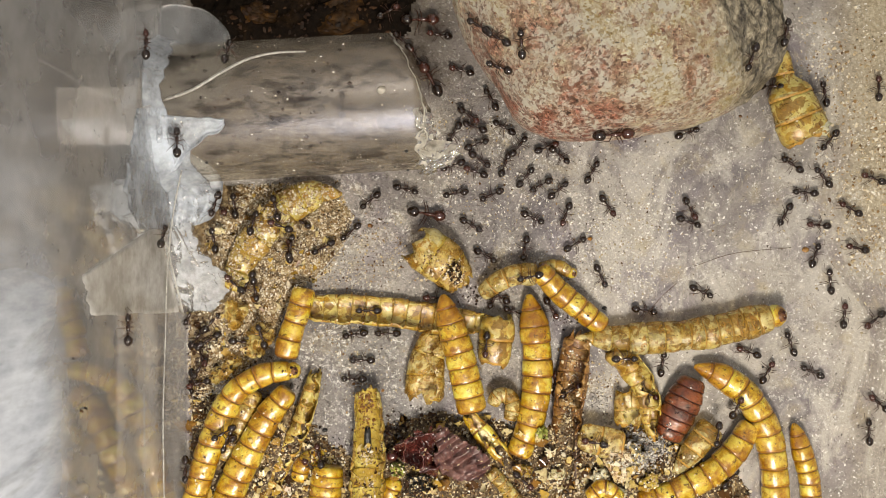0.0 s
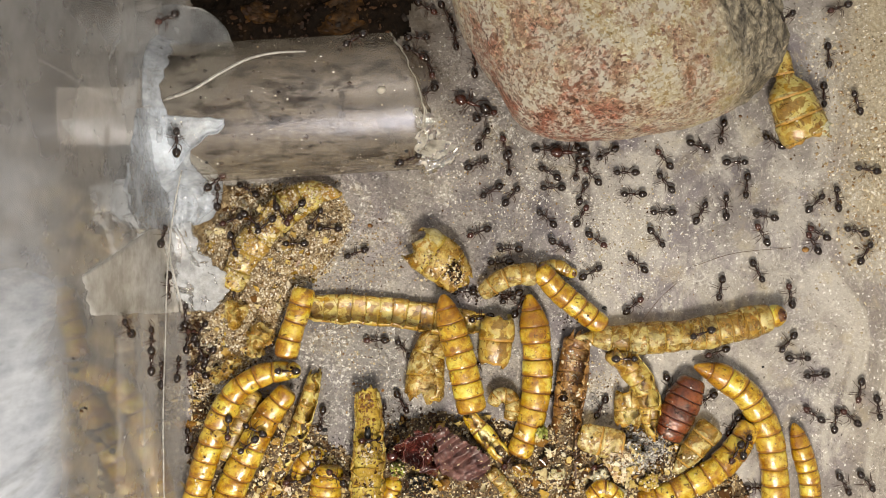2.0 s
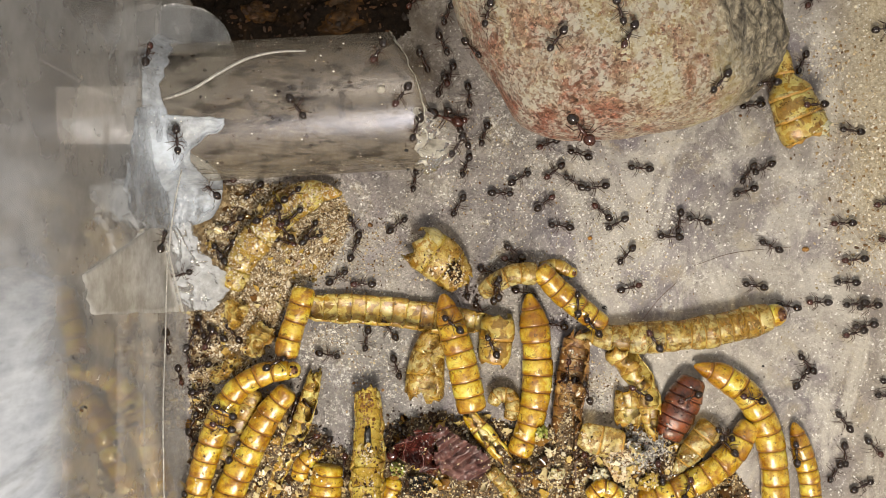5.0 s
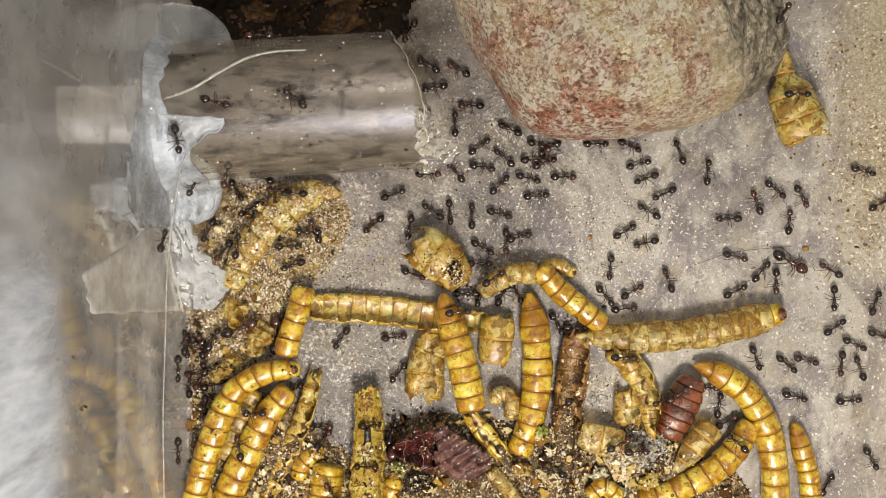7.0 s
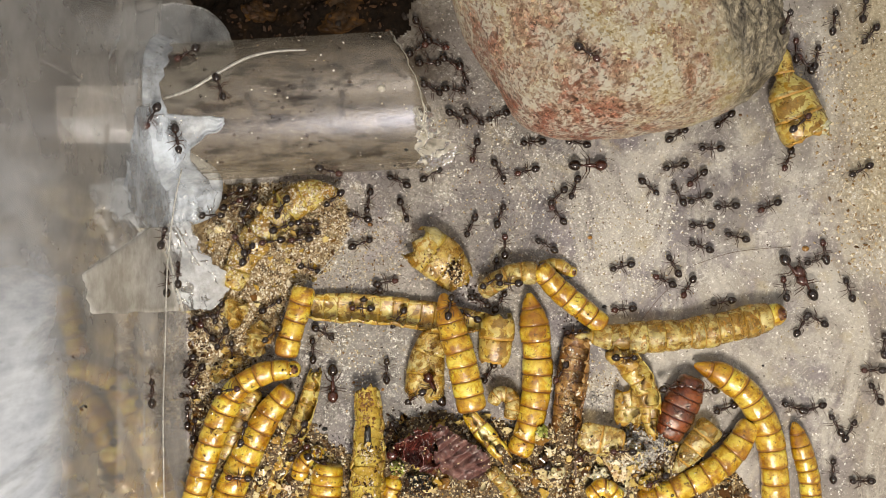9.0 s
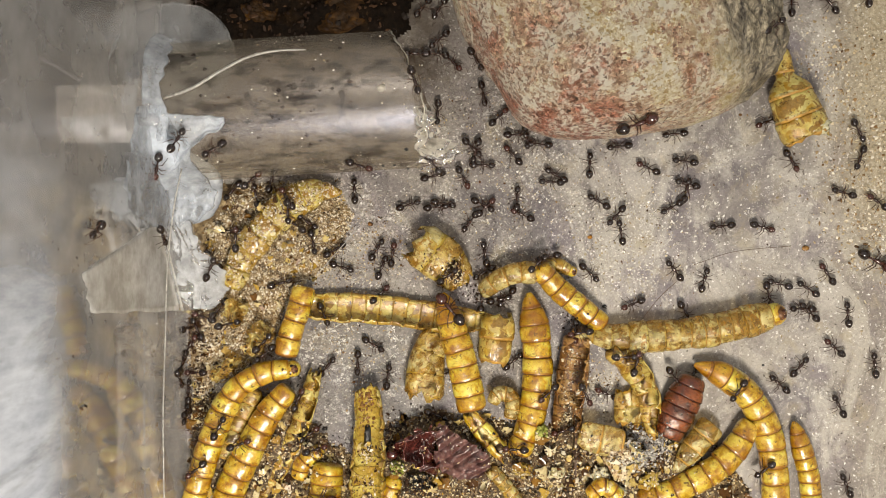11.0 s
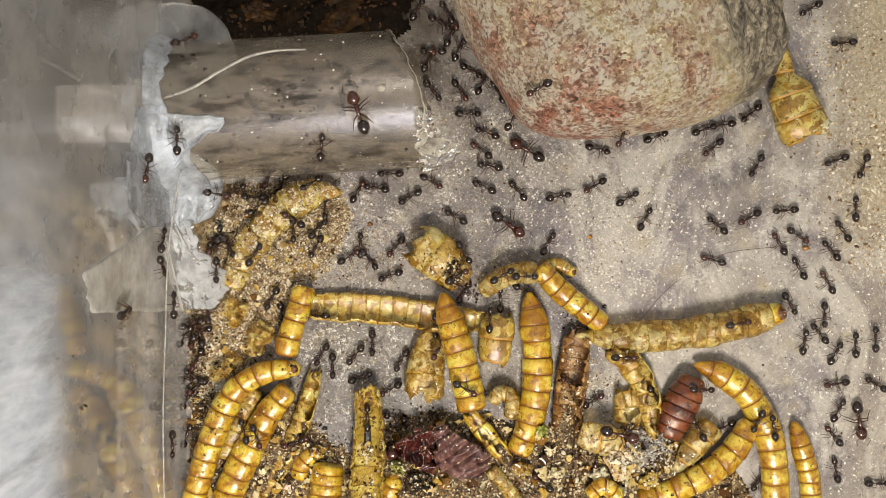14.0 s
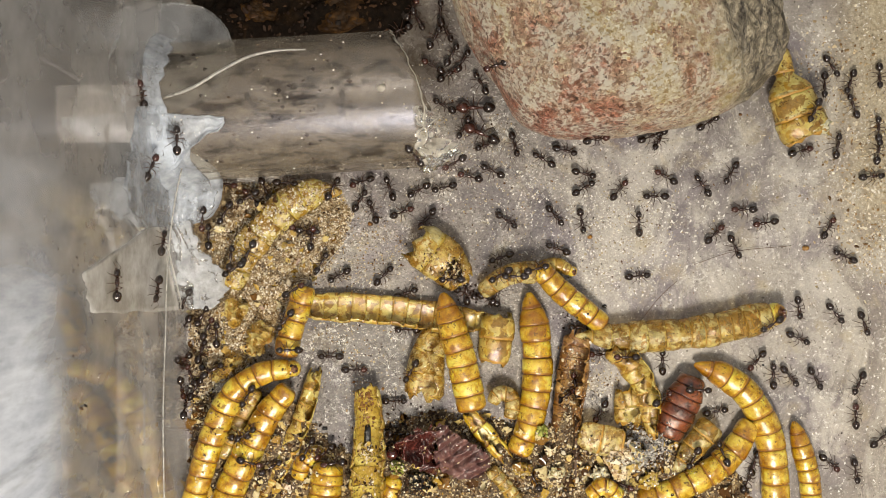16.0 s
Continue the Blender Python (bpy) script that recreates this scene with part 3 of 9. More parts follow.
def catmull(pts, n):
    """n + 1 points at even steps along a smooth curve through pts."""
    p = [Vector(q) for q in pts]
    p = [p[0] * 2 - p[1]] + p + [p[-1] * 2 - p[-2]]
    dense = []
    for i in range(1, len(p) - 2):
        a, b, c, d = p[i - 1:i + 3]
        for k in range(24):
            s = k / 24
            dense.append(0.5 * ((2 * b) + (c - a) * s + (2 * a - 5 * b + 4 * c - d) * s * s + (3 * b - a - 3 * c + d) * s ** 3))
    dense.append(p[-2])
    run = [0]
    for a, b in zip(dense, dense[1:]):
        run.append(run[-1] + (b - a).length)
    out, j = [], 0
    for k in range(n + 1):
        want = run[-1] * k / n
        while j < len(run) - 2 and run[j + 1] < want:
            j += 1
        f = (want - run[j]) / max(1e-9, run[j + 1] - run[j])
        out.append(dense[j].lerp(dense[j + 1], min(1, f)))
    return out


def tube_mesh(name, pts, radii, mat, sides=6):
    """A rod along pts with its own radius at each."""
    verts, faces = [], []
    for i, p in enumerate(pts):
        t = (pts[min(i + 1, len(pts) - 1)] - pts[max(i - 1, 0)]).normalized()
        b = t.cross(Vector((0.03, 0.02, 1))).normalized()
        n = b.cross(t)
        for k in range(sides):
            a = 2 * math.pi * k / sides
            verts.append(p + (b * math.cos(a) + n * math.sin(a)) * radii[i])
    for i in range(len(pts) - 1):
        for k in range(sides):
            l = (k + 1) % sides
            faces.append((i * sides + k, i * sides + l, (i + 1) * sides + l, (i + 1) * sides + k))
    faces.append(tuple(range(sides)))
    e = (len(pts) - 1) * sides
    faces.append(tuple(range(e + sides - 1, e - 1, -1)))
    return fix_normals(mesh_of(name, verts, faces, [mat]))


def ball(name, mat, size, centre=(0, 0, 0), seg=14, rings=9, rough=0.0, freq=1.0, seed=0.0, squash=None):
    """A lump: ellipsoid of half-axes size, roughened by noise; squash(v) may reshape unit points."""
    verts, faces = [], []
    for j in range(1, rings):
        ph = math.pi * j / rings
        for i in range(seg):
            th = 2 * math.pi * i / seg
            verts.append(Vector((math.sin(ph) * math.cos(th), math.sin(ph) * math.sin(th), math.cos(ph))))
    verts += [Vector((0, 0, 1)), Vector((0, 0, -1))]
    top, bot = len(verts) - 2, len(verts) - 1
    for j in range(rings - 2):
        for i in range(seg):
            k = (i + 1) % seg
            faces.append((j * seg + i, (j + 1) * seg + i, (j + 1) * seg + k, j * seg + k))
    for i in range(seg):
        k = (i + 1) % seg
        faces.append((top, i, k))
        faces.append((bot, (rings - 2) * seg + k, (rings - 2) * seg + i))
    out = []
    for v in verts:
        w = squash(v) if squash else v
        d = 1 + rough * noise.fractal(v * freq + Vector((seed, seed * 1.7, 3.1)), 0.7, 2.0, 4) if rough else 1
        out.append(Vector((w[0] * size[0], w[1] * size[1], w[2] * size[2])) * d + Vector(centre))
    return mesh_of(name, out, faces, [mat])


def inside(u, v, poly):
    hit = False
    for (a, b), (c, d) in zip(poly, poly[1:] + poly[:1]):
        if (b > v) != (d > v) and u < (c - a) * (v - b) / (d - b) + a:
            hit = not hit
    return hit


def edge_far(u, v, poly):
    best = 1e9
    for (a, b), (c, d) in zip(poly, poly[1:] + poly[:1]):
        l2 = (c - a) ** 2 + (d - b) ** 2
        s = max(0, min(1, ((u - a) * (c - a) + (v - b) * (d - b)) / l2))
        best = min(best, math.hypot(u - a - s * (c - a), v - b - s * (d - b)))
    return best


def floor_z(x, y):
    """Height of the plaster, in mm."""
    return 0.16 * noise.noise(Vector((x * 0.10, y * 0.10, 4.2))) + 0.07 * noise.noise(Vector((x * 0.42, y * 0.42, 9.1)))


# ---- the box ----
X_WALL = -27.2


def build_floor():
    x0, x1, y0, y1, d = X_WALL - 0.03, 66.0, -48.0, 52.0, 0.8
    nx, ny = int((x1 - x0) / d), int((y1 - y0) / d)
    verts = []
    for j in range(ny + 1):
        for i in range(nx + 1):
            x, y = x0 + d * i, y0 + d * j
            verts.append((x, y, floor_z(x, y)))
    faces = [(j * (nx + 1) + i, j * (nx + 1) + i + 1, (j + 1) * (nx + 1) + i + 1, (j + 1) * (nx + 1) + i) for j in range(ny) for i in range(nx)]
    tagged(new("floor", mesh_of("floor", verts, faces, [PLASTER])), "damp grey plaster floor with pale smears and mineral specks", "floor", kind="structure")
    t = mesh_of("table", [(-400, -400, -4), (400, -400, -4), (400, 400, -4), (-400, 400, -4), (-400, -400, -30), (400, -400, -30), (400, 400, -30), (-400, 400, -30)],
                [(0, 1, 2, 3), (7, 6, 5, 4), (0, 4, 5, 1), (1, 5, 6, 2), (2, 6, 7, 3), (3, 7, 4, 0)], [TABLE], smooth=False)
    tagged(new("table", t), "mottled grey-brown table top under the box", "table", kind="structure")


TUBE_R, TUBE_T = 6.75, 0.7
TUBE_C = at(300, 203, TUBE_R + 0.3)
TUBE_E = at(700, 180, TUBE_R + 0.1)
TUBE_D = (TUBE_E - TUBE_C).normalized()


def tube_at(x):
    return TUBE_C + TUBE_D * ((x - TUBE_C.x) / TUBE_D.x)


def build_walls():
    """The west wall has a round hole that the tube passes through."""
    c = tube_at(X_WALL)
    n, y0, y1, z0, z1, r = 64, -48.0, 52.0, -1.5, 58.0, TUBE_R + 0.12
    inner, outer = [], []
    for k in range(n):
        a = 2 * math.pi * (k + 0.5) / n
        dy, dz = math.cos(a), math.sin(a)
        inner.append((c.y + r * dy, c.z + r * dz))
        s = min((y1 - c.y) / dy if dy > 0 else (y0 - c.y) / dy, (z1 - c.z) / dz if dz > 0 else (z0 - c.z) / dz)
        outer.append((c.y + s * dy, c.z + s * dz))
    # square up the corners
    for cy, cz in ((y0, z0), (y1, z0), (y0, z1), (y1, z1)):
        k = min(range(n), key=lambda i: math.hypot(outer[i][0] - cy, outer[i][1] - cz))
        outer[k] = (cy, cz)
    verts = []
    for x in (X_WALL, X_WALL - 1.6):
        lean = 0.02
        verts += [(x - lean * z, y, z) for y, z in inner] + [(x - lean * z, y, z) for y, z in outer]
    faces = []
    for k in range(n):
        l = (k + 1) % n
        faces += [(k, l, n + l, n + k), (2 * n + l, 2 * n + k, 3 * n + k, 3 * n + l), (l, k, 2 * n + k, 2 * n + l), (n + k, n + l, 3 * n + l, 3 * n + k)]
    me = fix_normals(mesh_of("wall_west", verts, faces, [WALL], smooth=False))
    west = tagged(new("wall_west", me), "cloudy clear plastic box wall with a round hole", "wall", kind="structure")
    west.visible_shadow = False
    # barrier coat brushed round the upper part of the wall, with an uneven lower edge
    verts, faces, m = [], [], 60
    rows = 12
    for i in range(m + 1):
        y = y0 + (y1 - y0) * i / m
        low = 27.5 + 1.6 * noise.noise(Vector((y * 0.12, 1, 1))) + 0.8 * noise.noise(Vector((y * 0.7, 2, 5)))
        for j in range(rows + 1):
            z = low + (57.5 - low) * j / rows
            verts.append((X_WALL + 0.10 - 0.02 * z, y, z))
    faces = [(i * (rows + 1) + j, (i + 1) * (rows + 1) + j, (i + 1) * (rows + 1) + j + 1, i * (rows + 1) + j + 1) for i in range(m) for j in range(rows)]
    coat = piece("barrier_coat", mesh_of("barrier_coat", verts, faces, [FLUON]), west, "streaky white escape barrier coat brushed on the wall")
    coat.visible_shadow = False
    for name, a, b in (("wall_east", (66, -48), (67.6, 52)), ("wall_south", (X_WALL - 1.6, -49.6), (66, -48)), ("wall_north", (X_WALL - 1.6, 52), (66, 53.6))):
        v = [(x, y, z) for z in (-1.5, 58) for x, y in ((a[0], a[1]), (b[0], a[1]), (b[0], b[1]), (a[0], b[1]))]
        f = [(3, 2, 1, 0), (4, 5, 6, 7), (0, 1, 5, 4), (1, 2, 6, 5), (2, 3, 7, 6), (3, 0, 4, 7)]
        w = tagged(new(name, mesh_of(name, v, f, [WALL], smooth=False)), "cloudy clear plastic box wall", "wall", kind="structure")
        w.visible_shadow = False


def build_tube():
    """Clear tube pushed through the wall, its mouth cut ragged and aslant."""
    th = thing("plastic_tube", (0, 0, 0), "milky clear plastic tube with a ragged cut mouth", "tube")
    side = TUBE_D.cross(Vector((0, 0, 1))).normalized()
    up = side.cross(TUBE_D)
    n, m = 72, 60
    verts, faces = [], []
    for r in (TUBE_R, TUBE_R - TUBE_T):
        for i in range(m + 1):
            for k in range(n):
                a = 2 * math.pi * k / n
                # side is towards the south (a = 0), up is a = 90 degrees
                s, w = math.cos(a), math.sin(a)
                end = -2.1 - 3.0 * max(0, -s) ** 1.4 + 0.3 * max(0, s) + 0.6 * noise.noise(Vector((a * 3.0, 1.3, 0))) + 0.45 * noise.noise(Vector((a * 9.0, 4, 0)))
                if w < 0:
                    end += 1.0 * -w
                x = -62 + (end + 62) * i / m
                c = tube_at(x)
                wob = 1 + 0.004 * noise.noise(Vector((x * 0.2, a * 2, 7)))
                verts.append(c + (side * s + up * w) * r * wob)
    o = (m + 1) * n
    for i in range(m):
        for k in range(n):
            l = (k + 1) % n
            a, b, c, d = i * n + k, i * n + l, (i + 1) * n + l, (i + 1) * n + k
            faces.append((a, b, c, d))
            faces.append((o + d, o + c, o + b, o + a))
    for k in range(n):
        l = (k + 1) % n
        faces.append((m * n + k, m * n + l, o + m * n + l, o + m * n + k))
        faces.append((l, k, o + k, o + l))
    body = piece("body", fix_normals(mesh_of("tube_body", verts, faces, [TUBE])), th)
    body.visible_shadow = False
    cut = [Vector(verts[m * n + k]) for k in range(2, 34)]
    piece("cut_rim", tube_mesh("cut_rim", cut, [0.04 + 0.16 * abs(noise.noise(p * 1.3)) for p in cut], GLUE, 6), th, "ragged whitish edge where the tube was cut")
    # rough glue lip round the south side of the mouth
    verts, faces, q = [], [], 60
    for j in range(15):
        for i in range(q + 1):
            a = math.radians(-40 + 116 * i / q)
            s, w = math.cos(a), math.sin(a)
            out = j / 14
            rr = TUBE_R + 0.3 - 1.6 * out ** 2 + 0.55 * noise.fractal(Vector((i * 0.22, j * 0.45, 2)), 0.7, 2, 3)
            x = -2.9 + 0.9 * noise.fractal(Vector((i * 0.2, 3, 5)), 0.7, 2, 3) + 4.9 * math.sin(math.pi * min(0.92, 0.12 + i / q * 0.95)) ** 0.5 * out * (0.72 + 0.45 * noise.fractal(Vector((i * 0.16, 8, 1)), 0.7, 2, 3)) * (1 - 0.3 * max(0, w)) + 0.3 * s
            p = tube_at(x) + (side * s + up * w) * rr
            p.z = max(p.z, 0.1)
            verts.append(p)
    faces = [(j * (q + 1) + i, j * (q + 1) + i + 1, (j + 1) * (q + 1) + i + 1, (j + 1) * (q + 1) + i) for j in range(14) for i in range(q)]
    lip = piece("glue_lip", mesh_of("glue_lip", verts, faces, [GLUE]), th, "rough whitish glue lip at the mouth")
    lip.visible_shadow = False
    return side, up


def build_stone():
    """Loose granite pebble; only its south half lies under the camera."""
    rim = [(797, -40), (805, 30), (838, 92), (884, 160), (912, 215), (950, 241), (1050, 245), (1165, 236), (1245, 214), (1330, 172), (1368, 128), (1388, 80),
           (1372, 20), (1345, -60), (1280, -180), (1130, -250), (960, -220), (850, -140)]
    zc, h = 4.0, 11.5
    c0 = at(1095, -10, zc)
    ring = [at(u, v, zc) - c0 for u, v in rim]
    ang = sorted((math.atan2(p.y, p.x), math.hypot(p.x, p.y)) for p in ring)
    aa = np.array([a for a, r in ang])
    rr = np.array([r for a, r in ang])
    aa = np.concatenate([aa - 2 * math.pi, aa, aa + 2 * math.pi])
    rr = np.concatenate([rr, rr, rr])
    seg, lat = 300, 120
    verts, faces = [], []
    for j in range(lat + 1):
        ph = -math.pi / 2 + math.pi * j / lat
        cs, sn = math.cos(ph), math.sin(ph)
        for i in range(seg):
            th = -math.pi + 2 * math.pi * i / seg
            r = float(np.mean([np.interp(th + e, aa, rr) for e in (-0.05, 0, 0.05)]))
            k = max(0, cs) ** 0.55
            z = (abs(sn) ** 0.9) * (h if sn > 0 else -zc + 0.05)
            p = Vector((r * k * math.cos(th), r * k * math.sin(th), z if sn > 0 else -abs(z)))
            if sn > 0:                       # the crest falls away towards the east
                p.z *= 1 - 0.45 * max(0, min(1, (p.x - 2) / 14)) ** 1.2
            d = Vector((p.x, p.y, p.z * 1.5))
            bump = 0.55 * noise.fractal(d * 0.13, 0.8, 2, 3) + 0.24 * noise.fractal(d * 0.7, 0.6, 2, 5)
            east = max(0, min(1, (p.x + 0.55 * p.y - 3) / 5))
            bump += east * 0.6 * noise.fractal(Vector((p.x * 0.75 + p.y * 0.65, (p.y * 0.75 - p.x * 0.65) * 0.25, p.z * 0.3)), 0.7, 2, 4)
            nrm = Vector((math.cos(th) * cs, math.sin(th) * cs, sn))
            verts.append(p + nrm * bump * (0.35 + 0.65 * abs(sn)))
    for j in range(lat):
        for i in range(seg):
            k = (i + 1) % seg
            faces.append((j * seg + i, j * seg + k, (j + 1) * seg + k, (j + 1) * seg + i))
    ob = new("stone", mesh_of("stone", verts, faces, [GRANITE]))
    low = min(v.z for v in verts)
    ob.location = Vector((c0.x, c0.y, -low - 0.12)) * MM
    tagged(ob, "rounded pebble of red and buff granite with a grey end", "stone")


build_floor()
build_walls()
SIDE, UP = build_tube()
build_stone()


# ---- seal round the tube, fibres ----
def sheet(name, grid, mat, thick=0.25):
    """A crumpled film from a grid of points, given thickness."""
    rows, cols = len(grid), len(grid[0])
    verts = [p for r in grid for p in r]
    off = []
    for j in range(rows):
        for i in range(cols):
            a = grid[min(j + 1, rows - 1)][i] - grid[max(j - 1, 0)][i]
            b = grid[j][min(i + 1, cols - 1)] - grid[j][max(i - 1, 0)]
            n = a.cross(b)
            n = n.normalized() if n.length > 1e-6 else Vector((0, 0, 1))
            off.append(grid[j][i] - n * thick)
    o = len(verts)
    verts = verts + off
    faces = []
    for j in range(rows - 1):
        for i in range(cols - 1):
            a, b, c, d = j * cols + i, j * cols + i + 1, (j + 1) * cols + i + 1, (j + 1) * cols + i
            faces += [(a, b, c, d), (o + d, o + c, o + b, o + a)]
    edge = [i for i in range(cols)] + [j * cols + cols - 1 for j in range(1, rows)] + [(rows - 1) * cols + i for i in range(cols - 2, -1, -1)] + [j * cols for j in range(rows - 2, 0, -1)]
    for a, b in zip(edge, edge[1:] + edge[:1]):
        faces.append((b, a, o + a, o + b))
    return fix_normals(mesh_of(name, verts, faces, [mat]))


def build_seal():
    th = thing("silicone_seal", (0, 0, 0), "smeared milky silicone seal where the tube meets the wall", "sealant")
    # collar laid over the tube against the wall
    grid = []
    for j in range(40):
        a = math.radians(-28 + 236 * j / 39)
        row = []
        for i in range(9):
            f = i / 8
            x = X_WALL - 0.15 + f * (1.85 + 0.9 * noise.noise(Vector((j * 0.21, 3, 1))) + 0.5 * noise.noise(Vector((j * 0.9, 5, 2))))
            rr = TUBE_R + 0.2 + 0.75 * (1 - f) ** 1.4 + 0.25 * noise.noise(Vector((j * 0.3, i * 0.6, 8)))
            p = tube_at(x) + (SIDE * math.cos(a) + UP * math.sin(a)) * rr
            p.z = max(p.z, 0.15)
            row.append(p)
        grid.append(row)
    parts = [piece("collar", sheet("collar", grid, SILICONE), th)]
    # round flap standing off the north side of the tube
    def disc(name, cu, cv, z, ru, rv, tilt, thick, seed, mat, rings=10, a0=0.0, a1=2 * math.pi, rag=0.05):
        c = at(cu, cv, z)
        g = []
        for j in range(rings + 1):
            r = j / rings
            row = []
            for i in range(49):
                a = a0 + (a1 - a0) * i / 48
                e = 1 + rag * noise.fractal(Vector((math.cos(a) * 1.6, math.sin(a) * 1.6, seed)), 0.6, 2, 3)
                x, y = math.cos(a) * ru * STEP * r * e, math.sin(a) * rv * STEP * r * e
                dome = (1 - r * r) * 0.5
                row.append(c + Vector((x, y, tilt[0] * x + tilt[1] * y + dome + 0.12 * math.sin(r * 22) * (r > 0.4) * 0.4 + 0.15 * noise.noise(Vector((x * 0.5, y * 0.5, seed))))))
            g.append(row)
        return piece(name, sheet(name, g, mat, thick), th)
    parts.append(disc("flap", 316, 100, 9.0, 88, 88, (-0.22, -0.12), 0.5, 1.0, THIN))
    parts.append(disc("bead", 322, 335, 5.0, 66, 62, (-0.25, 0.3), 1.2, 2.0, SILICONE))
    # a tongue of silicone smeared out along the top of the tube, with a raised rim
    def on_tube(u, v, off):
        lo, hi = TUBE_R, 2 * TUBE_R + 1.5
        for _ in range(30):
            z = (lo + hi) / 2
            p = at(u, v, z)
            away = p - tube_at(p.x)
            lo, hi = (z, hi) if away.length < TUBE_R + off and away.z < TUBE_R + off else (lo, z)
        return at(u, v, z)
    g = []
    for j in range(25):
        f = j / 24
        row = []
        for i in range(31):
            e = i / 30
            low = float(np.interp(e, [0, 0.25, 0.5, 0.75, 1], [318, 300, 262, 240, 222])) + 8 * noise.noise(Vector((e * 5, 1, 3)))
            top = 203 + 8 * e + 3 * noise.noise(Vector((e * 6, 4, 3)))
            rim = max(math.exp(-(f * 9) ** 2), math.exp(-((1 - f) * 7) ** 2), math.exp(-((1 - e) * 9) ** 2))
            row.append(on_tube(284 + 112 * e, top + (low - top) * f, 0.18 + 0.45 * rim + 0.12 * noise.noise(Vector((e * 7, f * 5, 1)))))
        g.append(row)
    parts.append(piece("tongue", sheet("tongue", g, SILICONE, 0.16), th))
    # a broad smear from the wall over the tube's flank and down beside it
    def wall_z(u):
        w = (784 - u) * STEP
        return (w + X_WALL + 0.2) / (w / EYE - 0.02)
    g = []
    for j in range(56):
        v = 190 + 214 * j / 55
        left = float(np.interp(v, [190, 260, 315, 330, 370, 404], [246, 236, 226, 224, 234, 262])) + 3 * noise.fractal(Vector((v * 0.05, 2, 1)), 0.7, 2, 3)
        right = float(np.interp(v, [190, 207, 262, 290, 310, 340, 370, 404], [290, 296, 336, 338, 358, 384, 378, 338])) + 5 * noise.fractal(Vector((v * 0.08, 7, 1)), 0.7, 2, 3)
        row = []
        for i in range(44):
            u = left + (right - left) * i / 43
            z = max(on_tube(u, v, 0.3).z if v < 330 else 0, wall_z(u) if u < 325 else 0, 9.0 - 0.045 * (u - 290) - max(0, v - 330) * 0.03)
            thick = 0.6 * noise.fractal(Vector((u * 0.08, v * 0.012, 4)), 0.7, 2, 4) + 0.35 * noise.fractal(Vector((u * 0.03, v * 0.05, 9)), 0.7, 2, 3)
            row.append(at(u, v, z + 0.2 + thick * min(1, (u - left) / 20, (right - u) / 12)))
        g.append(row)
    parts.append(piece("smear", sheet("smear", g, SILICONE, 0.2), th, "broad milky smear with brushed streaks"))
    # crumpled strip hanging down to the floor
    line = catmull([at(300, 372, 6), at(322, 415, 4.5), at(338, 465, 3), at(352, 505, 2), at(355, 548, 1.2)], 78)
    wide = [26, 24, 22, 20, 20, 19, 18, 18, 20, 22, 22, 22, 24, 26, 30, 34, 38, 44, 48, 50, 50, 48, 44, 38, 32, 26, 18]
    g = []
    for i, p in enumerate(line):
        t = (line[min(i + 1, 78)] - line[max(i - 1, 0)]).normalized()
        b = Vector((0, 0, 1)).cross(t).normalized()
        row = []
        for k in range(31):
            f = k / 15 - 1
            w = float(np.interp(i / 3, range(27), wide))
            q = p + b * (-f) * w * STEP * (0.95 + 0.30 * noise.fractal(Vector((i * 0.16, f * 1.5, 1)), 0.6, 2, 3))
            low = i / 78
            q.z += 0.5 * noise.fractal(Vector((i * 0.05, f * 1.4, 6)), 0.9, 2, 2) + 0.4 * (1 - f * f) + 0.20 * noise.noise(Vector((i * 0.03, f * 3.5, 11)))
            q.z += low * (0.35 * noise.noise(Vector((i * 0.10, f * 2.0, 3))) + 0.12 * noise.noise(Vector((i * 0.22, f * 4.0, 12))))
            q.z = max(q.z, 0.3)
            row.append(q)
        g.append(row)
    parts.append(piece("crumpled_strip", sheet("crumpled_strip", g, WHITE_SEAL, 0.3), th))
    # thin film left on the wall: a slanting upper edge
    def on_wall(u, v, off):
        z = (784 - u) * STEP
        z = (z + X_WALL + off) / (z / EYE - 0.02)
        k = (EYE - z) / EYE
        return Vector((X_WALL + off - 0.02 * z, (441 - v) * STEP * k, z))
    g = []
    for j in range(14):
        f = j / 13
        row = []
        for i in range(18):
            e = i / 17
            u = (292 + (172 - 292) * e) * (1 - f) + (326 + (186 - 326) * e) * f
            v = (390 + (486 - 390) * e) * (1 - f) + (552 + (556 - 552) * e) * f
            v += 5 * f ** 3 * noise.fractal(Vector((e * 5, 1, 1)), 0.8, 2, 3)
            u += 6 * e ** 3 * noise.fractal(Vector((f * 4, 5, 1)), 0.8, 2, 3)
            row.append(on_wall(u, v, 0.12))
        g.append(row)
    parts.append(piece("wall_film", sheet("wall_film", g, FILM, 0.06), th, "thin milky film left on the wall"))
    for p in parts:
        p.visible_shadow = False


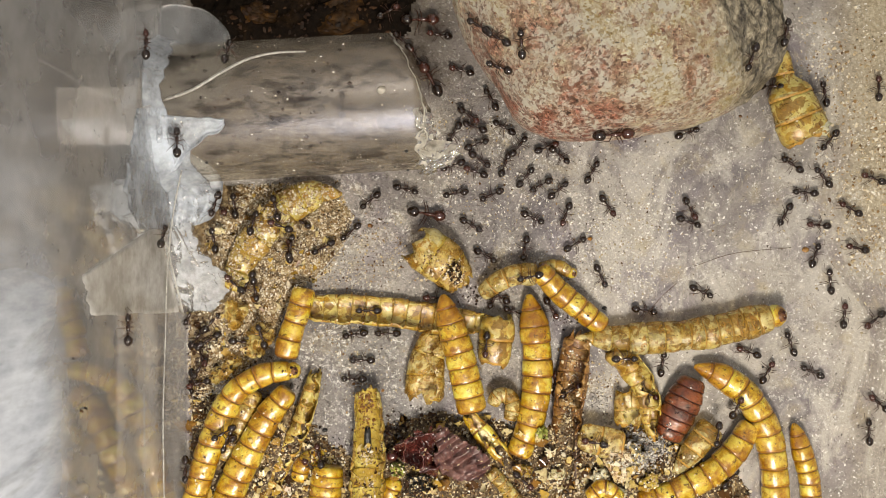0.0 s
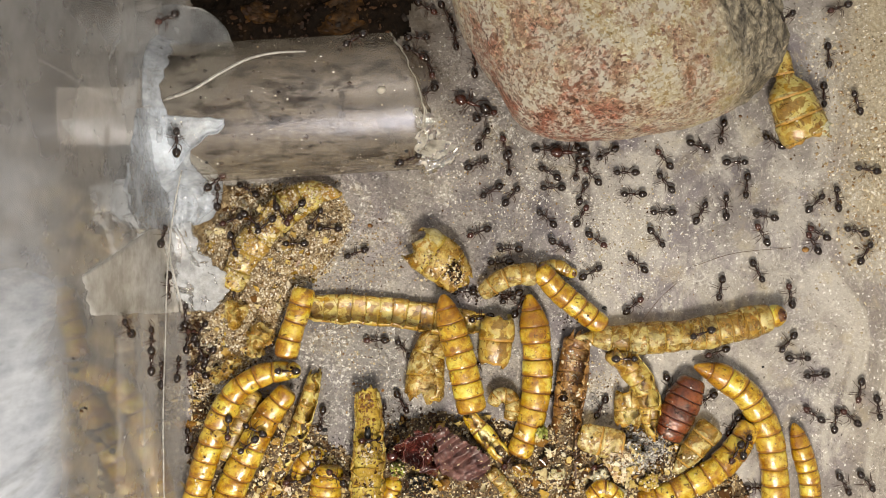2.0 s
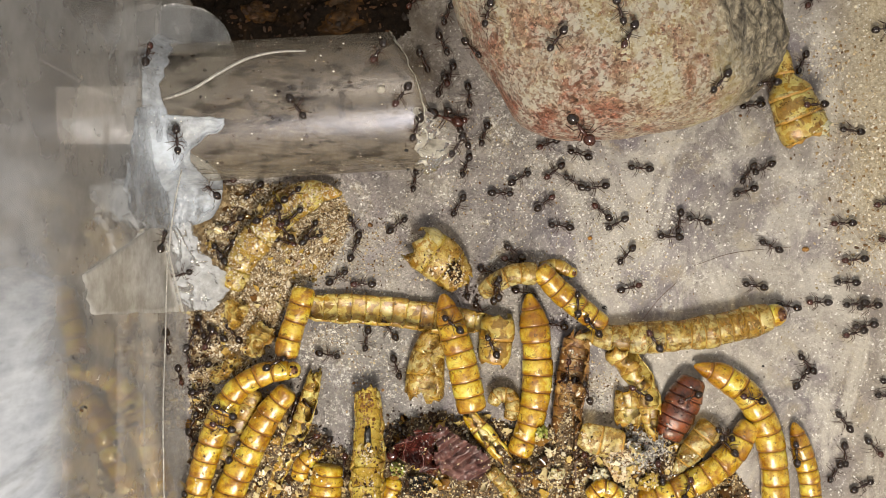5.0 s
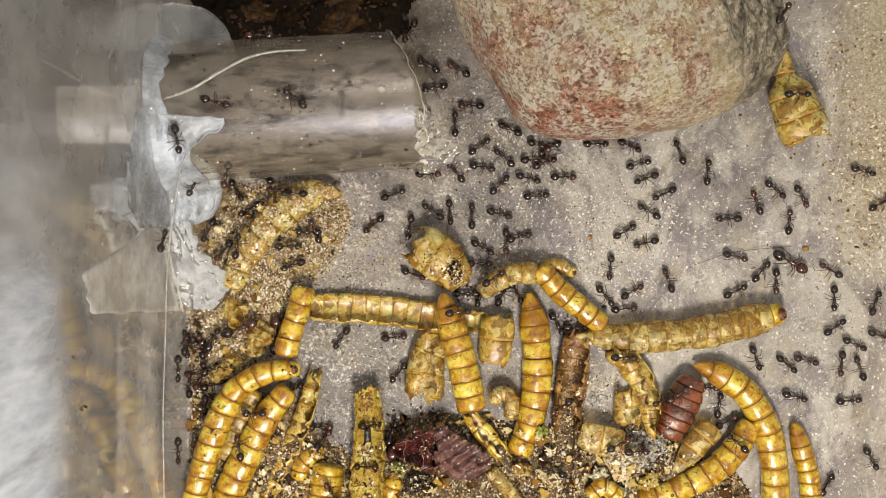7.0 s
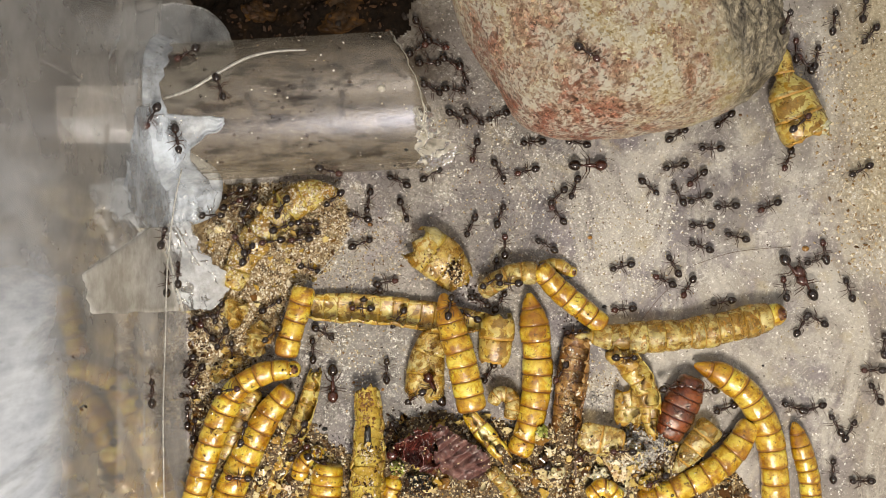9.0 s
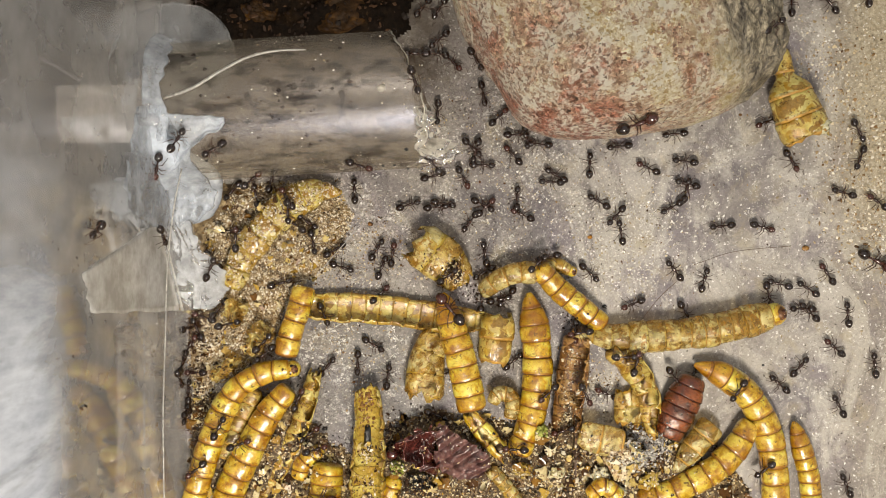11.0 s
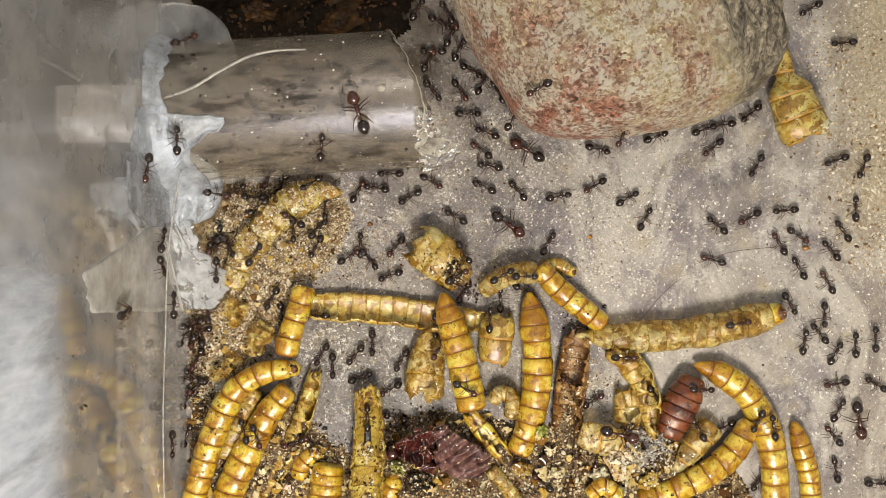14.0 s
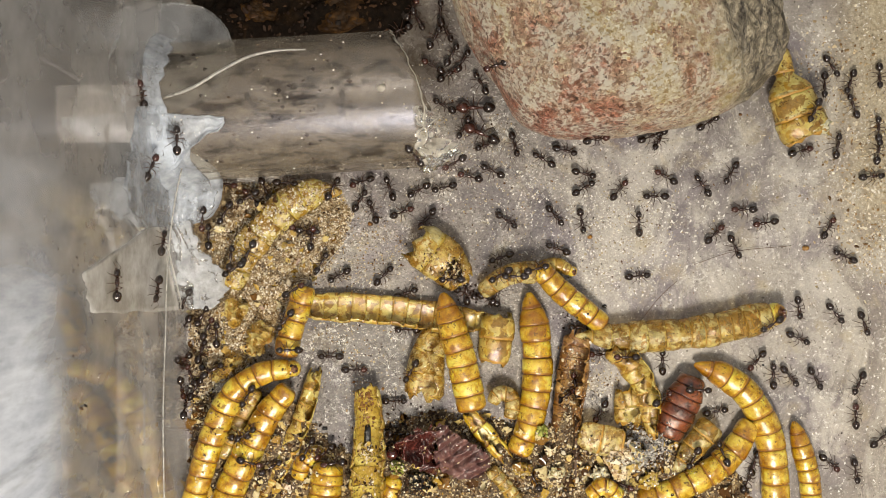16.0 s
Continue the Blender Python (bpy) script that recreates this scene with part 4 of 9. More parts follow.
def build_fibres():
    line = catmull([at(289, 176, 13.6), at(340, 158, 14.0), at(390, 128, 14.1), at(440, 103, 14.0), at(490, 92, 13.7), at(541, 90, 13.5)], 30)
    tagged(new("white_fibre", tube_mesh("white_fibre", line, [0.135 - 0.07 * (i / 30) ** 3 for i in range(31)], FIBRE, 8)), "curved white plastic fibre lying on the tube", "fibre")
    line = catmull([at(322, 300, 12.5), at(308, 370, 11.5), at(297, 470, 11), at(293, 600, 10.5), at(289, 740, 10.8), at(291, 900, 10.5)], 40)
    tagged(new("white_hair", tube_mesh("white_hair", line, [0.075] * 41, FIBRE, 5)), "long thin white hair hanging down the wall", "hair")
    line = catmull([at(558, 492, 1.6), at(590, 455, 1.5), at(637, 402, 0.8)], 10)
    tagged(new("white_bristle", tube_mesh("white_bristle", line, [0.05] * 11, FIBRE, 5)), "short straight white bristle among crumbs", "bristle")
    for pts in (([(1135, 568, 1.0), (1165, 530, 0.9), (1197, 500, 0.3)]), ([(1228, 470, 0.2), (1300, 447, 0.4), (1400, 437, 0.15)])):
        line = catmull([at(*p) for p in pts], 12)
        tagged(new("dark_hair", tube_mesh("dark_hair", line, [0.028] * 13, WOOD, 4)), "single fine dark hair on the plaster", "hair")


# ---- mealworms ----
def ring_points(c, t, r, flat, m, a0, a1, roll):
    b = Vector((0, 0, 1)).cross(t).normalized()
    n = t.cross(b).normalized()
    out = []
    for k in range(m):
        a = a0 + (a1 - a0) * k / (m - 1 if a1 - a0 < 6.28 else m) + roll
        out.append(c + b * math.sin(a) * r + n * math.cos(a) * r * flat)
    return out


def segment_mesh(name, cs, ts, rs, flat, mats, open_w=0.0, roll=0.0, ragged=0.0, seed=0.0, thick=0.13, rim=1, gone=0.0, run=0, whole=0.0, runs=1):
    """One body ring along the points cs. open_w: angle of the split along its back (0: whole)."""
    rng = random.Random(int(seed * 977) + 5)
    m = 18
    verts, faces, slots = [], [], []
    last = len(cs) - 1
    if not open_w:
        for c, t, r in zip(cs, ts, rs):
            verts += ring_points(c, t, r, flat, m, 0, 2 * math.pi, roll)
        for i in range(last):
            for k in range(m):
                l = (k + 1) % m
                faces.append((i * m + k, i * m + l, (i + 1) * m + l, (i + 1) * m + k))
                slots.append(1 if i >= last - rim else 2 if i == last - rim - 1 else 0)
        verts += [cs[0], cs[-1]]
        for k in range(m):
            l = (k + 1) % m
            faces += [(len(verts) - 2, l, k), (len(verts) - 1, last * m + k, last * m + l)]
            slots += [0, 0]
    else:
        w = 2 * m
        for i, (c, t, r) in enumerate(zip(cs, ts, rs)):
            q = run * last + i
            j0 = ragged * 1.6 * noise.fractal(Vector((q * 0.23, whole, 1.0)), 0.6, 2, 4)
            j1 = ragged * 1.6 * noise.fractal(Vector((q * 0.23, whole, 9.0)), 0.6, 2, 4)
            a0, a1 = open_w / 2 + j0, 2 * math.pi - open_w / 2 + j1
            outer = ring_points(c, t, r, flat, m, a0, a1, roll)
            inner = ring_points(c, t, r - thick, flat, m, a0, a1, roll)
            if (i == 0 and run == 0) or (i == last and run == runs - 1):
                for e in range(m):
                    tear = t * (0.9 * noise.fractal(Vector((e * 0.45, whole, i)), 0.5, 2, 3))
                    outer[e] = outer[e] + tear
                    inner[e] = inner[e] + tear
            verts += outer + inner[::-1]
        holes = {(i, k) for i in range(last) for k in range(m - 1) if rng.random() < gone}
        for i in range(last):
            for k in range(w):
                l = (k + 1) % w
                kk = k if k < m - 1 else w - 2 - k
                if k != m - 1 and k != w - 1 and (i, kk) in holes:
                    continue
                faces.append((i * w + k, i * w + l, (i + 1) * w + l, (i + 1) * w + k))
                slots.append(1 if i >= last - rim and k < m else 2 if i == last - rim - 1 or m <= k < w - 1 else 0)
        for k in range(m - 1):
            for e in (0, last):
                faces.append((e * w + k, e * w + k + 1, e * w + w - 2 - k, e * w + w - 1 - k))
                slots.append(0)
    dent = 0.07 if not open_w else 0.16
    verts = [v + noise.noise_vector(v * 0.8 + Vector((whole, 0, 0))) * dent for v in verts]
    return fix_normals(mesh_of(name, verts, faces, mats, slots))


SEED = [0]


def worm(name, label, category, pts, width, n, mats, ends=("tail", "head"), flat=0.9, open_w=0.0, roll=0.0, ragged=0.0, lift=0.0, group="mealworms", gone=0.0, swell=0.04, rim=1):
    """A segmented body along plan points (u, v, extra height). width in plan steps, or a list along the body.
    ends: how it starts and finishes (tail, head, blunt)."""
    SEED[0] += 1
    seed = SEED[0]
    rng = random.Random(seed)
    widths = width if isinstance(width, (list, tuple)) else [width, width]
    half = max(widths) * STEP / 2
    raw = [at(p[0], p[1], half * flat + lift + (p[2] if len(p) > 2 else 0)) for p in pts]
    k, stops = 20, (0, 2, 6, 11, 16, 18, 20)
    line = catmull(raw, n * k)
    base = sum(line, Vector()) / len(line)
    base.z = 0
    th = thing(name, base, label, category, group)
    line = [p - base for p in line]
    tang = [(line[min(i + 1, n * k)] - line[max(i - 1, 0)]).normalized() for i in range(n * k + 1)]
    def radius(s):
        r = float(np.interp(s, np.linspace(0, 1, len(widths)), widths)) * STEP / 2 * 0.97
        length = n * 1.0
        for e, d in ((ends[0], s * length), (ends[1], (1 - s) * length)):
            if e == "tail" and d < 2.2:
                r *= 0.16 + 0.84 * math.sin(min(1, d / 2.2) * math.pi / 2) ** 0.8
            elif e == "blunt" and d < 0.30:
                r *= 0.80 + 0.20 * math.sqrt(max(0, d / 0.30))
            elif e == "head" and d < 1.2:
                r *= 0.90 + 0.10 * math.sin(min(1, d / 1.2) * math.pi / 2)
        return r
    for i in range(n):
        cs, ts, rs = [], [], []
        fat = 1 + rng.uniform(-swell, swell)
        sag = rng.uniform(-0.05, 0.05)
        for j, at_k in enumerate(stops):
            q = i * k + at_k
            prof = (0.94, 0.982, 1.004, 1.010, 1.010, 1.006, 0.94)[j] if not open_w else (0.985, 0.995, 1.0, 1.0, 1.005, 1.01, 0.99)[j]
            cs.append(line[q] + Vector((0, 0, sag)) )
            ts.append(tang[q])
            rs.append(max(0.12, radius(q / (n * k)) * prof * fat))
        skin = mats
        if mats is G2 and ends[0] == "tail" and i < 2:
            skin = [DEEP, RIM, RUST if i == 0 else DEEP]
        me = segment_mesh("body_ring", cs, ts, rs, flat, skin, open_w, roll, ragged, seed + i * 0.01 + i, 0.13, rim, gone, i, seed * 3.7, n)
        piece("body_ring", me, th)
    for e, q in ((ends[0], 0), (ends[1], n * k)):
        if e == "head":
            r = radius(q / (n * k))
            d = tang[q] * (1 if q else -1)
            me = ball("head", GOLD, (r * 0.90, r * 0.92, r * 0.95), line[q] + d * r * 0.42, 18, 13, 0.05, 2.0, seed)
            hd = piece("head", me, th, "yellow rounded head collar")
            face = ball("face", MOUTH, (r * 0.42, r * 0.50, r * 0.34), line[q] + d * r * 0.66 + Vector((0, 0, r * 0.70)), 18, 14, 0.22, 4.5, seed + 0.5)
            piece("face", face, hd, "dark brown mouthparts")
            for sgn in (-1, 1):
                b = Vector((0, 0, 1)).cross(d) * sgn
                jaw = ball("mandible", RIM_DARK, (r * 0.17, r * 0.17, r * 0.2), line[q] + d * r * 0.84 + b * r * 0.2 + Vector((0, 0, r * 0.88)), 8, 6, 0.2, 2, seed + sgn)
                piece("mandible", jaw, hd, "dark mandible")
    return th


G2, P2, R2, C2 = [GOLD, RIM, DEEP], [PALE, RIM_PALE, PALE], [PUPA, RIM_DARK, PUPA], [CREAM, RIM_PALE, CREAM]


def build_worms():
    W = "mealworm"
    worm(W, "whole glossy amber mealworm curled on the plaster", W, [(1228, 646), (1275, 664), (1325, 703), (1358, 765), (1370, 835), (1374, 920)], [46, 50, 51, 51, 49, 47], 11, G2, ("tail", "blunt"))
    worm(W, "slim amber mealworm with an orange tail tip", W, [(1404, 747), (1420, 800), (1432, 850), (1438, 920)], [36, 38, 38], 8, G2, ("tail", "blunt"))
    worm(W, "pale half-eaten mealworm with a brown head, torn open behind", W, [(1195, 594), (1245, 588), (1300, 576), (1362, 560)], [54, 61, 58, 50], 7, C2, ("blunt", "head"), swell=0.07)
    worm("mealworm_skin", "torn pale yellow hollow mealworm skin", "insect skin", [(1018, 596), (1060, 597), (1120, 598), (1205, 594)], [26, 50, 56, 57], 6, [CREAM, RIM_PALE, PALE], ("tail", "blunt"), swell=0.08, rim=0)
    worm(W, "whole amber mealworm with an orange pointed tail", W, [(935, 519), (945, 575), (951, 640), (947, 705), (932, 765), (915, 805)], [48, 54, 54, 52, 50, 44], 10, G2, ("tail", "blunt"))
    worm(W, "amber mealworm with an orange tail, its front bitten off", W, [(783, 520), (800, 580), (818, 645), (836, 728)], [46, 53, 54, 52], 8, G2, ("tail", "blunt"), lift=2.0)
    worm("mealworm_skin", "hollow pale yellow mealworm skin split along its back", "insect skin", [(548, 545), (620, 546), (700, 552), (790, 566), (866, 572)], [50, 56, 56, 54, 34], 13, P2, ("blunt", "blunt"), open_w=1.9, ragged=0.30, roll=0.0, gone=0.012, flat=0.5)
    worm(W, "bent end of a pale glossy mealworm", W, [(540, 508), (527, 555), (512, 600), (506, 632)], [44, 44, 44, 42], 4, G2, ("blunt", "blunt"), lift=0.6)
    worm(W, "pale mealworm arched over its neighbours", W, [(852, 520, 0), (885, 495, 0.6), (915, 485, 0.8), (950, 484, 0.8)], [30, 38, 40, 40], 4, C2, ("blunt", "blunt"))
    worm(W, "glossy amber mealworm with a bitten middle", W, [(952, 474, 1.0), (985, 510, 0.6), (1020, 540, 0.4), (1068, 578, 0)], [38, 42, 42, 40], 6, G2, ("blunt", "blunt"))
    worm(W, "curled head end of an amber mealworm", W, [(955, 474), (985, 470), (1008, 480)], [24, 26, 24], 4, P2, ("blunt", "head"))
    worm(W, "whole glossy amber mealworm bent like a hook", W, [(512, 655), (465, 662), (420, 690), (390, 740), (368, 800), (345, 880), (335, 930)], [36, 42, 46, 48, 48, 44, 40], 12, G2, ("head", "blunt"), lift=1.2)
    worm(W, "whole amber mealworm with dark segment bands", W, [(512, 688), (475, 735), (440, 800), (412, 860), (395, 930)], [40, 50, 54, 56, 54], 9, G2, ("blunt", "blunt"), lift=0.4)
    worm(W, "pale mealworm lying under another one", W, [(452, 690), (425, 745), (395, 810)], [36, 38, 36], 5, P2, ("blunt", "blunt"))
    worm("mealworm_skin", "narrow eaten mealworm skin full of crumbs", "insect skin", [(558, 662), (545, 715), (520, 780), (490, 840), (462, 905)], [26, 36, 36, 34, 30], 9, P2, ("blunt", "blunt"), open_w=0.9, ragged=0.7, roll=0.3)
    worm("mealworm_skin", "mealworm lying on its back, hollowed out", "insect skin", [(649, 690), (653, 745), (652, 810), (648, 920)], [44, 56, 62, 64], 13, [PALE, RIM, DULL], ("blunt", "blunt"), open_w=2.1, ragged=0.35, lift=1.3)
    worm("mealworm_skin", "large crumb-covered husk of an eaten mealworm", "insect skin", [(606, 342), (560, 342), (515, 362), (470, 405), (435, 450), (408, 510)], [40, 54, 61, 60, 52, 40], 8, [PALE, DULL, PALE], ("tail", "blunt"), lift=0.2, swell=0.12, flat=0.75)
    worm("mealworm_skin", "short open tube of dull yellow insect skin", "insect skin", [(738, 432), (775, 456), (820, 502)], [84, 86, 56], 3, [CREAM, DULL, PALE], ("blunt", "blunt"), open_w=0.9, roll=2.4, ragged=0.5, flat=0.6, lift=0.5)
    worm("mealworm_skin", "pale translucent curved piece of insect skin", "insect skin", [(772, 590), (756, 640), (750, 702)], [48, 66, 76], 3, [CREAM, PALE, CREAM], ("blunt", "blunt"), flat=0.6, open_w=0.8, ragged=0.4)
    worm("mealworm_skin", "short yellow tube of insect skin", "insect skin", [(882, 560), (878, 600), (872, 642)], [62, 62, 56], 2, P2, ("blunt", "blunt"), flat=0.65, open_w=0.5, roll=2.6)
    worm("mealworm_skin", "brown eaten husk packed with crumbs", "insect skin", [(1022, 596), (1015, 650), (1008, 700), (1000, 760)], [50, 58, 56, 50], 8, [REDHUSK, RIM, REDHUSK], ("blunt", "blunt"), open_w=1.6, ragged=0.6)
    worm("mealworm_skin", "curved torn yellow skin of a mealworm", "insect skin", [(1085, 612), (1115, 645), (1142, 690), (1158, 770)], [52, 50, 42, 30], 7, P2, ("blunt", "blunt"), open_w=1.0, roll=0.5, ragged=0.45)
    worm("pupa", "dark red-brown banded pupa lying on its side", "pupa", [(1228, 668), (1213, 700), (1197, 735), (1180, 776)], [44, 64, 66, 46], 6, R2, ("blunt", "blunt"), group="", swell=0.05, flat=0.8)
    worm("mealworm_skin", "short eaten pale mealworm end", "insect skin", [(1262, 752), (1228, 792), (1190, 842)], [50, 46, 34], 4, C2, ("blunt", "tail"), flat=0.75)
    worm(W, "mottled amber mealworm half buried in crumbs", W, [(1328, 748), (1298, 800), (1255, 838), (1200, 866), (1130, 890)], [40, 48, 50, 46, 40], 8, G2, ("blunt", "blunt"))
    worm("mealworm_skin", "cut-off pale yellow mealworm piece with open ends", "insect skin", [(1383, 92), (1388, 128), (1396, 160), (1412, 205), (1430, 246)], [30, 32, 38, 78, 86, 90, 90, 88], 4, [PALE, RIM_PALE, CREAM], ("blunt", "blunt"), open_w=0.8, roll=3.1, ragged=0.3, flat=0.75)
    worm(W, "striped amber stub of a mealworm in the heap", W, [(582, 822), (578, 855), (572, 910)], [52, 60, 60], 5, G2, ("blunt", "blunt"))
    worm(W, "curled mealworm head in the heap", W, [(530, 850), (538, 820), (556, 806)], [34, 38, 34], 3, G2, ("blunt", "head"))
    worm("mealworm_skin", "thin yellow strip of eaten skin", "insect skin", [(828, 734), (860, 771), (893, 809)], [26, 36, 30], 3, [GOLD, RIM, PALE], ("blunt", "blunt"), flat=0.5, open_w=1.1, ragged=0.4, roll=0.3, lift=1.0)
    worm("mealworm_skin", "thin yellow strip of eaten skin", "insect skin", [(868, 832), (895, 862), (925, 905)], [26, 28, 26], 6, C2, ("blunt", "blunt"), flat=0.8, lift=1.0)
    worm("mealworm_skin", "pale broken ring of insect skin", "insect skin", [(872, 716), (880, 700), (900, 700), (908, 718), (902, 742)], [24, 28, 30, 30, 26], 5, C2, ("blunt", "blunt"), lift=0.8)
    worm("mealworm_skin", "pale flattened piece of insect skin", "insect skin", [(1026, 768), (1065, 780), (1104, 786)], [52, 60, 52], 2, [CREAM, RIM_PALE, CREAM], ("blunt", "blunt"), flat=0.3, lift=2.0, swell=0.1)
    worm("mealworm_skin", "pale see-through scrap of skin beside a pupa", "insect skin", [(1106, 694), (1113, 722), (1110, 752)], [46, 54, 48], 2, [CREAM, RIM_PALE, PALE], ("blunt", "blunt"), flat=0.5, open_w=0.8, ragged=0.4, lift=0.6)
    worm(W, "orange-yellow mealworm end sunk in the crumbs", W, [(1040, 880), (1068, 862), (1098, 884)], [26, 32, 28], 4, G2, ("blunt", "blunt"), lift=1.6)
    worm("pupa", "dark red pupa end in the heap", "pupa", [(1196, 880), (1212, 892), (1236, 920)], [30, 38, 40], 3, R2, ("blunt", "blunt"), group="", lift=0.4)
    worm(W, "amber mealworm end at the heap's edge", W, [(700, 845), (690, 870), (672, 910)], [34, 40, 40], 4, G2, ("blunt", "blunt"))


def build_pulp():
    for u, v, z, s, words, m in ((1118, 806, 2.0, 1.5, "cream lump of damp food in the heap", PULP), (1062, 842, 2.0, 0.9, "pale lump of food in the heap", PULP), (985, 838, 2.2, 0.7, "small pale lump of food in the heap", PULP),
                                 (1150, 850, 1.8, 0.8, "grey damp lump in the heap", DULL), (925, 832, 2.2, 0.9, "yellow torn lump of flesh in the heap", DULL), (1093, 872, 2.0, 0.8, "pale lump of food in the heap", PULP)):
        tagged(new("food_lump", ball("food_lump", m, (s, s * 0.75, s * 0.45), at(u, v, z), 22, 14, 0.75, 1.9, u * 0.37)), words, "food")
    p = at(1450, 224, 2.9)
    tagged(new("white_pulp", ball("white_pulp", PULP, (1.1, 0.8, 0.7), p, 18, 12, 0.4, 1.6, 4.0)), "white pulpy flesh spilling from a cut mealworm", "insect flesh")


# ---- crumbs, soil and scraps ----
def heap(name, label, poly, height, mat, z0=0.0, res=6, seed=0.0):
    """A low bumpy mound over a plan outline."""
    us, vs = [p[0] for p in poly], [p[1] for p in poly]
    u0, u1, v0, v1 = min(us), max(us), min(vs), max(vs)
    nu, nv = int((u1 - u0) / res), int((v1 - v0) / res)
    idx, verts, faces = {}, [], []
    for j in range(nv + 1):
        for i in range(nu + 1):
            u, v = u0 + i * res, v0 + j * res
            wu, wv = u + 14 * noise.noise(Vector((u * 0.05, v * 0.05, seed))), v + 14 * noise.noise(Vector((u * 0.05, v * 0.05, seed + 9)))
            if not inside(wu, wv, poly):
                continue
            d = min(1, edge_far(u, v, poly) / 55)
            p = at(u, v)
            z = height * d ** 0.7 * (0.55 + 0.9 * (0.5 + 0.5 * noise.fractal(Vector((u * 0.012, v * 0.012, seed)), 0.7, 2, 3)))
            z += d * 0.5 * noise.fractal(Vector((u * 0.06, v * 0.06, seed + 4)), 0.6, 2, 4) - 0.12
            idx[i, j] = len(verts)
            verts.append((p.x, p.y, floor_z(p.x, p.y) + z))
    for (i, j), a in idx.items():
        q = [idx.get(k) for k in ((i + 1, j), (i + 1, j + 1), (i, j + 1))]
        if None not in q:
            faces.append((q[2], q[1], q[0], a))
    return tagged(new(name, mesh_of(name, verts, faces, [mat])), label, name.replace("_", " "), kind="stuff")


OCTA = [(1, 0, 0), (0, 1, 0), (-1, 0, 0), (0, -1, 0), (0, 0, 1), (0, 0, -1)]
OCTA_F = [(0, 1, 4), (1, 2, 4), (2, 3, 4), (3, 0, 4), (1, 0, 5), (2, 1, 5), (3, 2, 5), (0, 3, 5)]


def lump_of():
    """A twelve-sided pebble: two rings of five and two poles."""
    v = [(0, 0, 1), (0, 0, -1)]
    for k in range(5):
        a = 2 * math.pi * k / 5
        v.append((math.cos(a) * 0.9, math.sin(a) * 0.9, 0.45))
    for k in range(5):
        a = 2 * math.pi * (k + 0.5) / 5
        v.append((math.cos(a) * 0.9, math.sin(a) * 0.9, -0.45))
    f = []
    for k in range(5):
        l = (k + 1) % 5
        f += [(0, 2 + k, 2 + l), (2 + k, 7 + k, 2 + l), (2 + l, 7 + k, 7 + l), (1, 7 + l, 7 + k)]
    return v, f


LUMP, LUMP_F = lump_of()


def scatter(name, label, count, where, size, mat, drop, seed, flat=0.6):
    """Loose grains: where(rng) gives plan places, drop(x, y) the height of what they lie on."""
    rng = random.Random(seed)
    verts, faces = [], []
    for _ in range(count):
        u, v = where(rng)
        p = at(u, v)
        z = drop(p.x, p.y)
        if z is None:
            continue
        r = size[0] + (size[1] - size[0]) * rng.random() ** 2.5
        base, fs = (OCTA, OCTA_F) if r < 0.09 else (LUMP, LUMP_F)
        e = Euler((rng.uniform(-0.5, 0.5), rng.uniform(-0.5, 0.5), rng.uniform(0, 6.3))).to_matrix()
        sx, sy, sz = r * rng.uniform(0.6, 1.3), r * rng.uniform(0.4, 1.0), r * flat * rng.uniform(0.4, 1.0)
        o = len(verts)
        for q in base:
            s = rng.uniform(0.45, 1.2)
            w = e @ Vector((q[0] * sx * s, q[1] * sy * s * rng.uniform(0.7, 1.2), q[2] * sz * rng.uniform(0.5, 1.1)))
            verts.append((p.x + w.x, p.y + w.y, z + sz * 0.4 + w.z))
        faces += [tuple(o + k for k in f) for f in fs]
    me = mesh_of(name, verts, faces, [mat], smooth=False)
    return tagged(new(name, me), label, name.replace("_", " "), kind="stuff")


LEFT_HEAP = [(336, 330), (400, 322), (520, 322), (600, 335), (628, 380), (610, 430), (585, 480), (540, 505), (500, 560), (485, 610), (440, 650), (380, 690), (345, 720), (333, 650), (335, 500)]
SOUTH_HEAP = [(335, 700), (420, 690), (520, 690), (560, 760), (620, 800), (690, 745), (760, 730), (850, 730), (900, 745), (960, 760), (1010, 700), (1040, 760), (1110, 750), (1160, 740), (1200, 780), (1240, 800), (1300, 830), (1330, 870), (1330, 930), (335, 930)]
NORTH_SOIL = [(336, -160), (336, 110), (420, 110), (560, 100), (690, 80), (725, 60), (742, 0), (740, -160)]


def drop_on(x, y):
    """Height of the topmost thing at (x, y) mm, or of the floor."""
    hit, loc, nor, _, ob, _ = scene.ray_cast(bpy.context.evaluated_depsgraph_get(), Vector((x, y, 30)) * MM, Vector((0, 0, -1)))
    if not hit or ob.name.startswith(("body", "wall", "collar", "flap", "bead", "smear", "fold", "glue", "crumpled", "white", "lump")):
        # bare plastic and whole bodies shed most of what falls on them
        if not hit or not ob.name.startswith("body_ring") or (x * 7.31 + y * 3.77) % 1 > (0.22 if ob.data.materials[0] == HUSK else 0.34 if x < -10 and y > -4 else 0.05):
            return None
    if ob.name.startswith(("maroon", "stone")) and (x * 7.31 + y * 3.77) % 1 > (0.1 if ob.name.startswith("stone") else 0.30):
        return None
    return loc.z / MM


def drop_top(x, y):
    """Height of whatever lies topmost at (x, y) mm."""
    hit, loc, _, _, _, _ = scene.ray_cast(bpy.context.evaluated_depsgraph_get(), Vector((x, y, 30)) * MM, Vector((0, 0, -1)))
    return loc.z / MM if hit else None


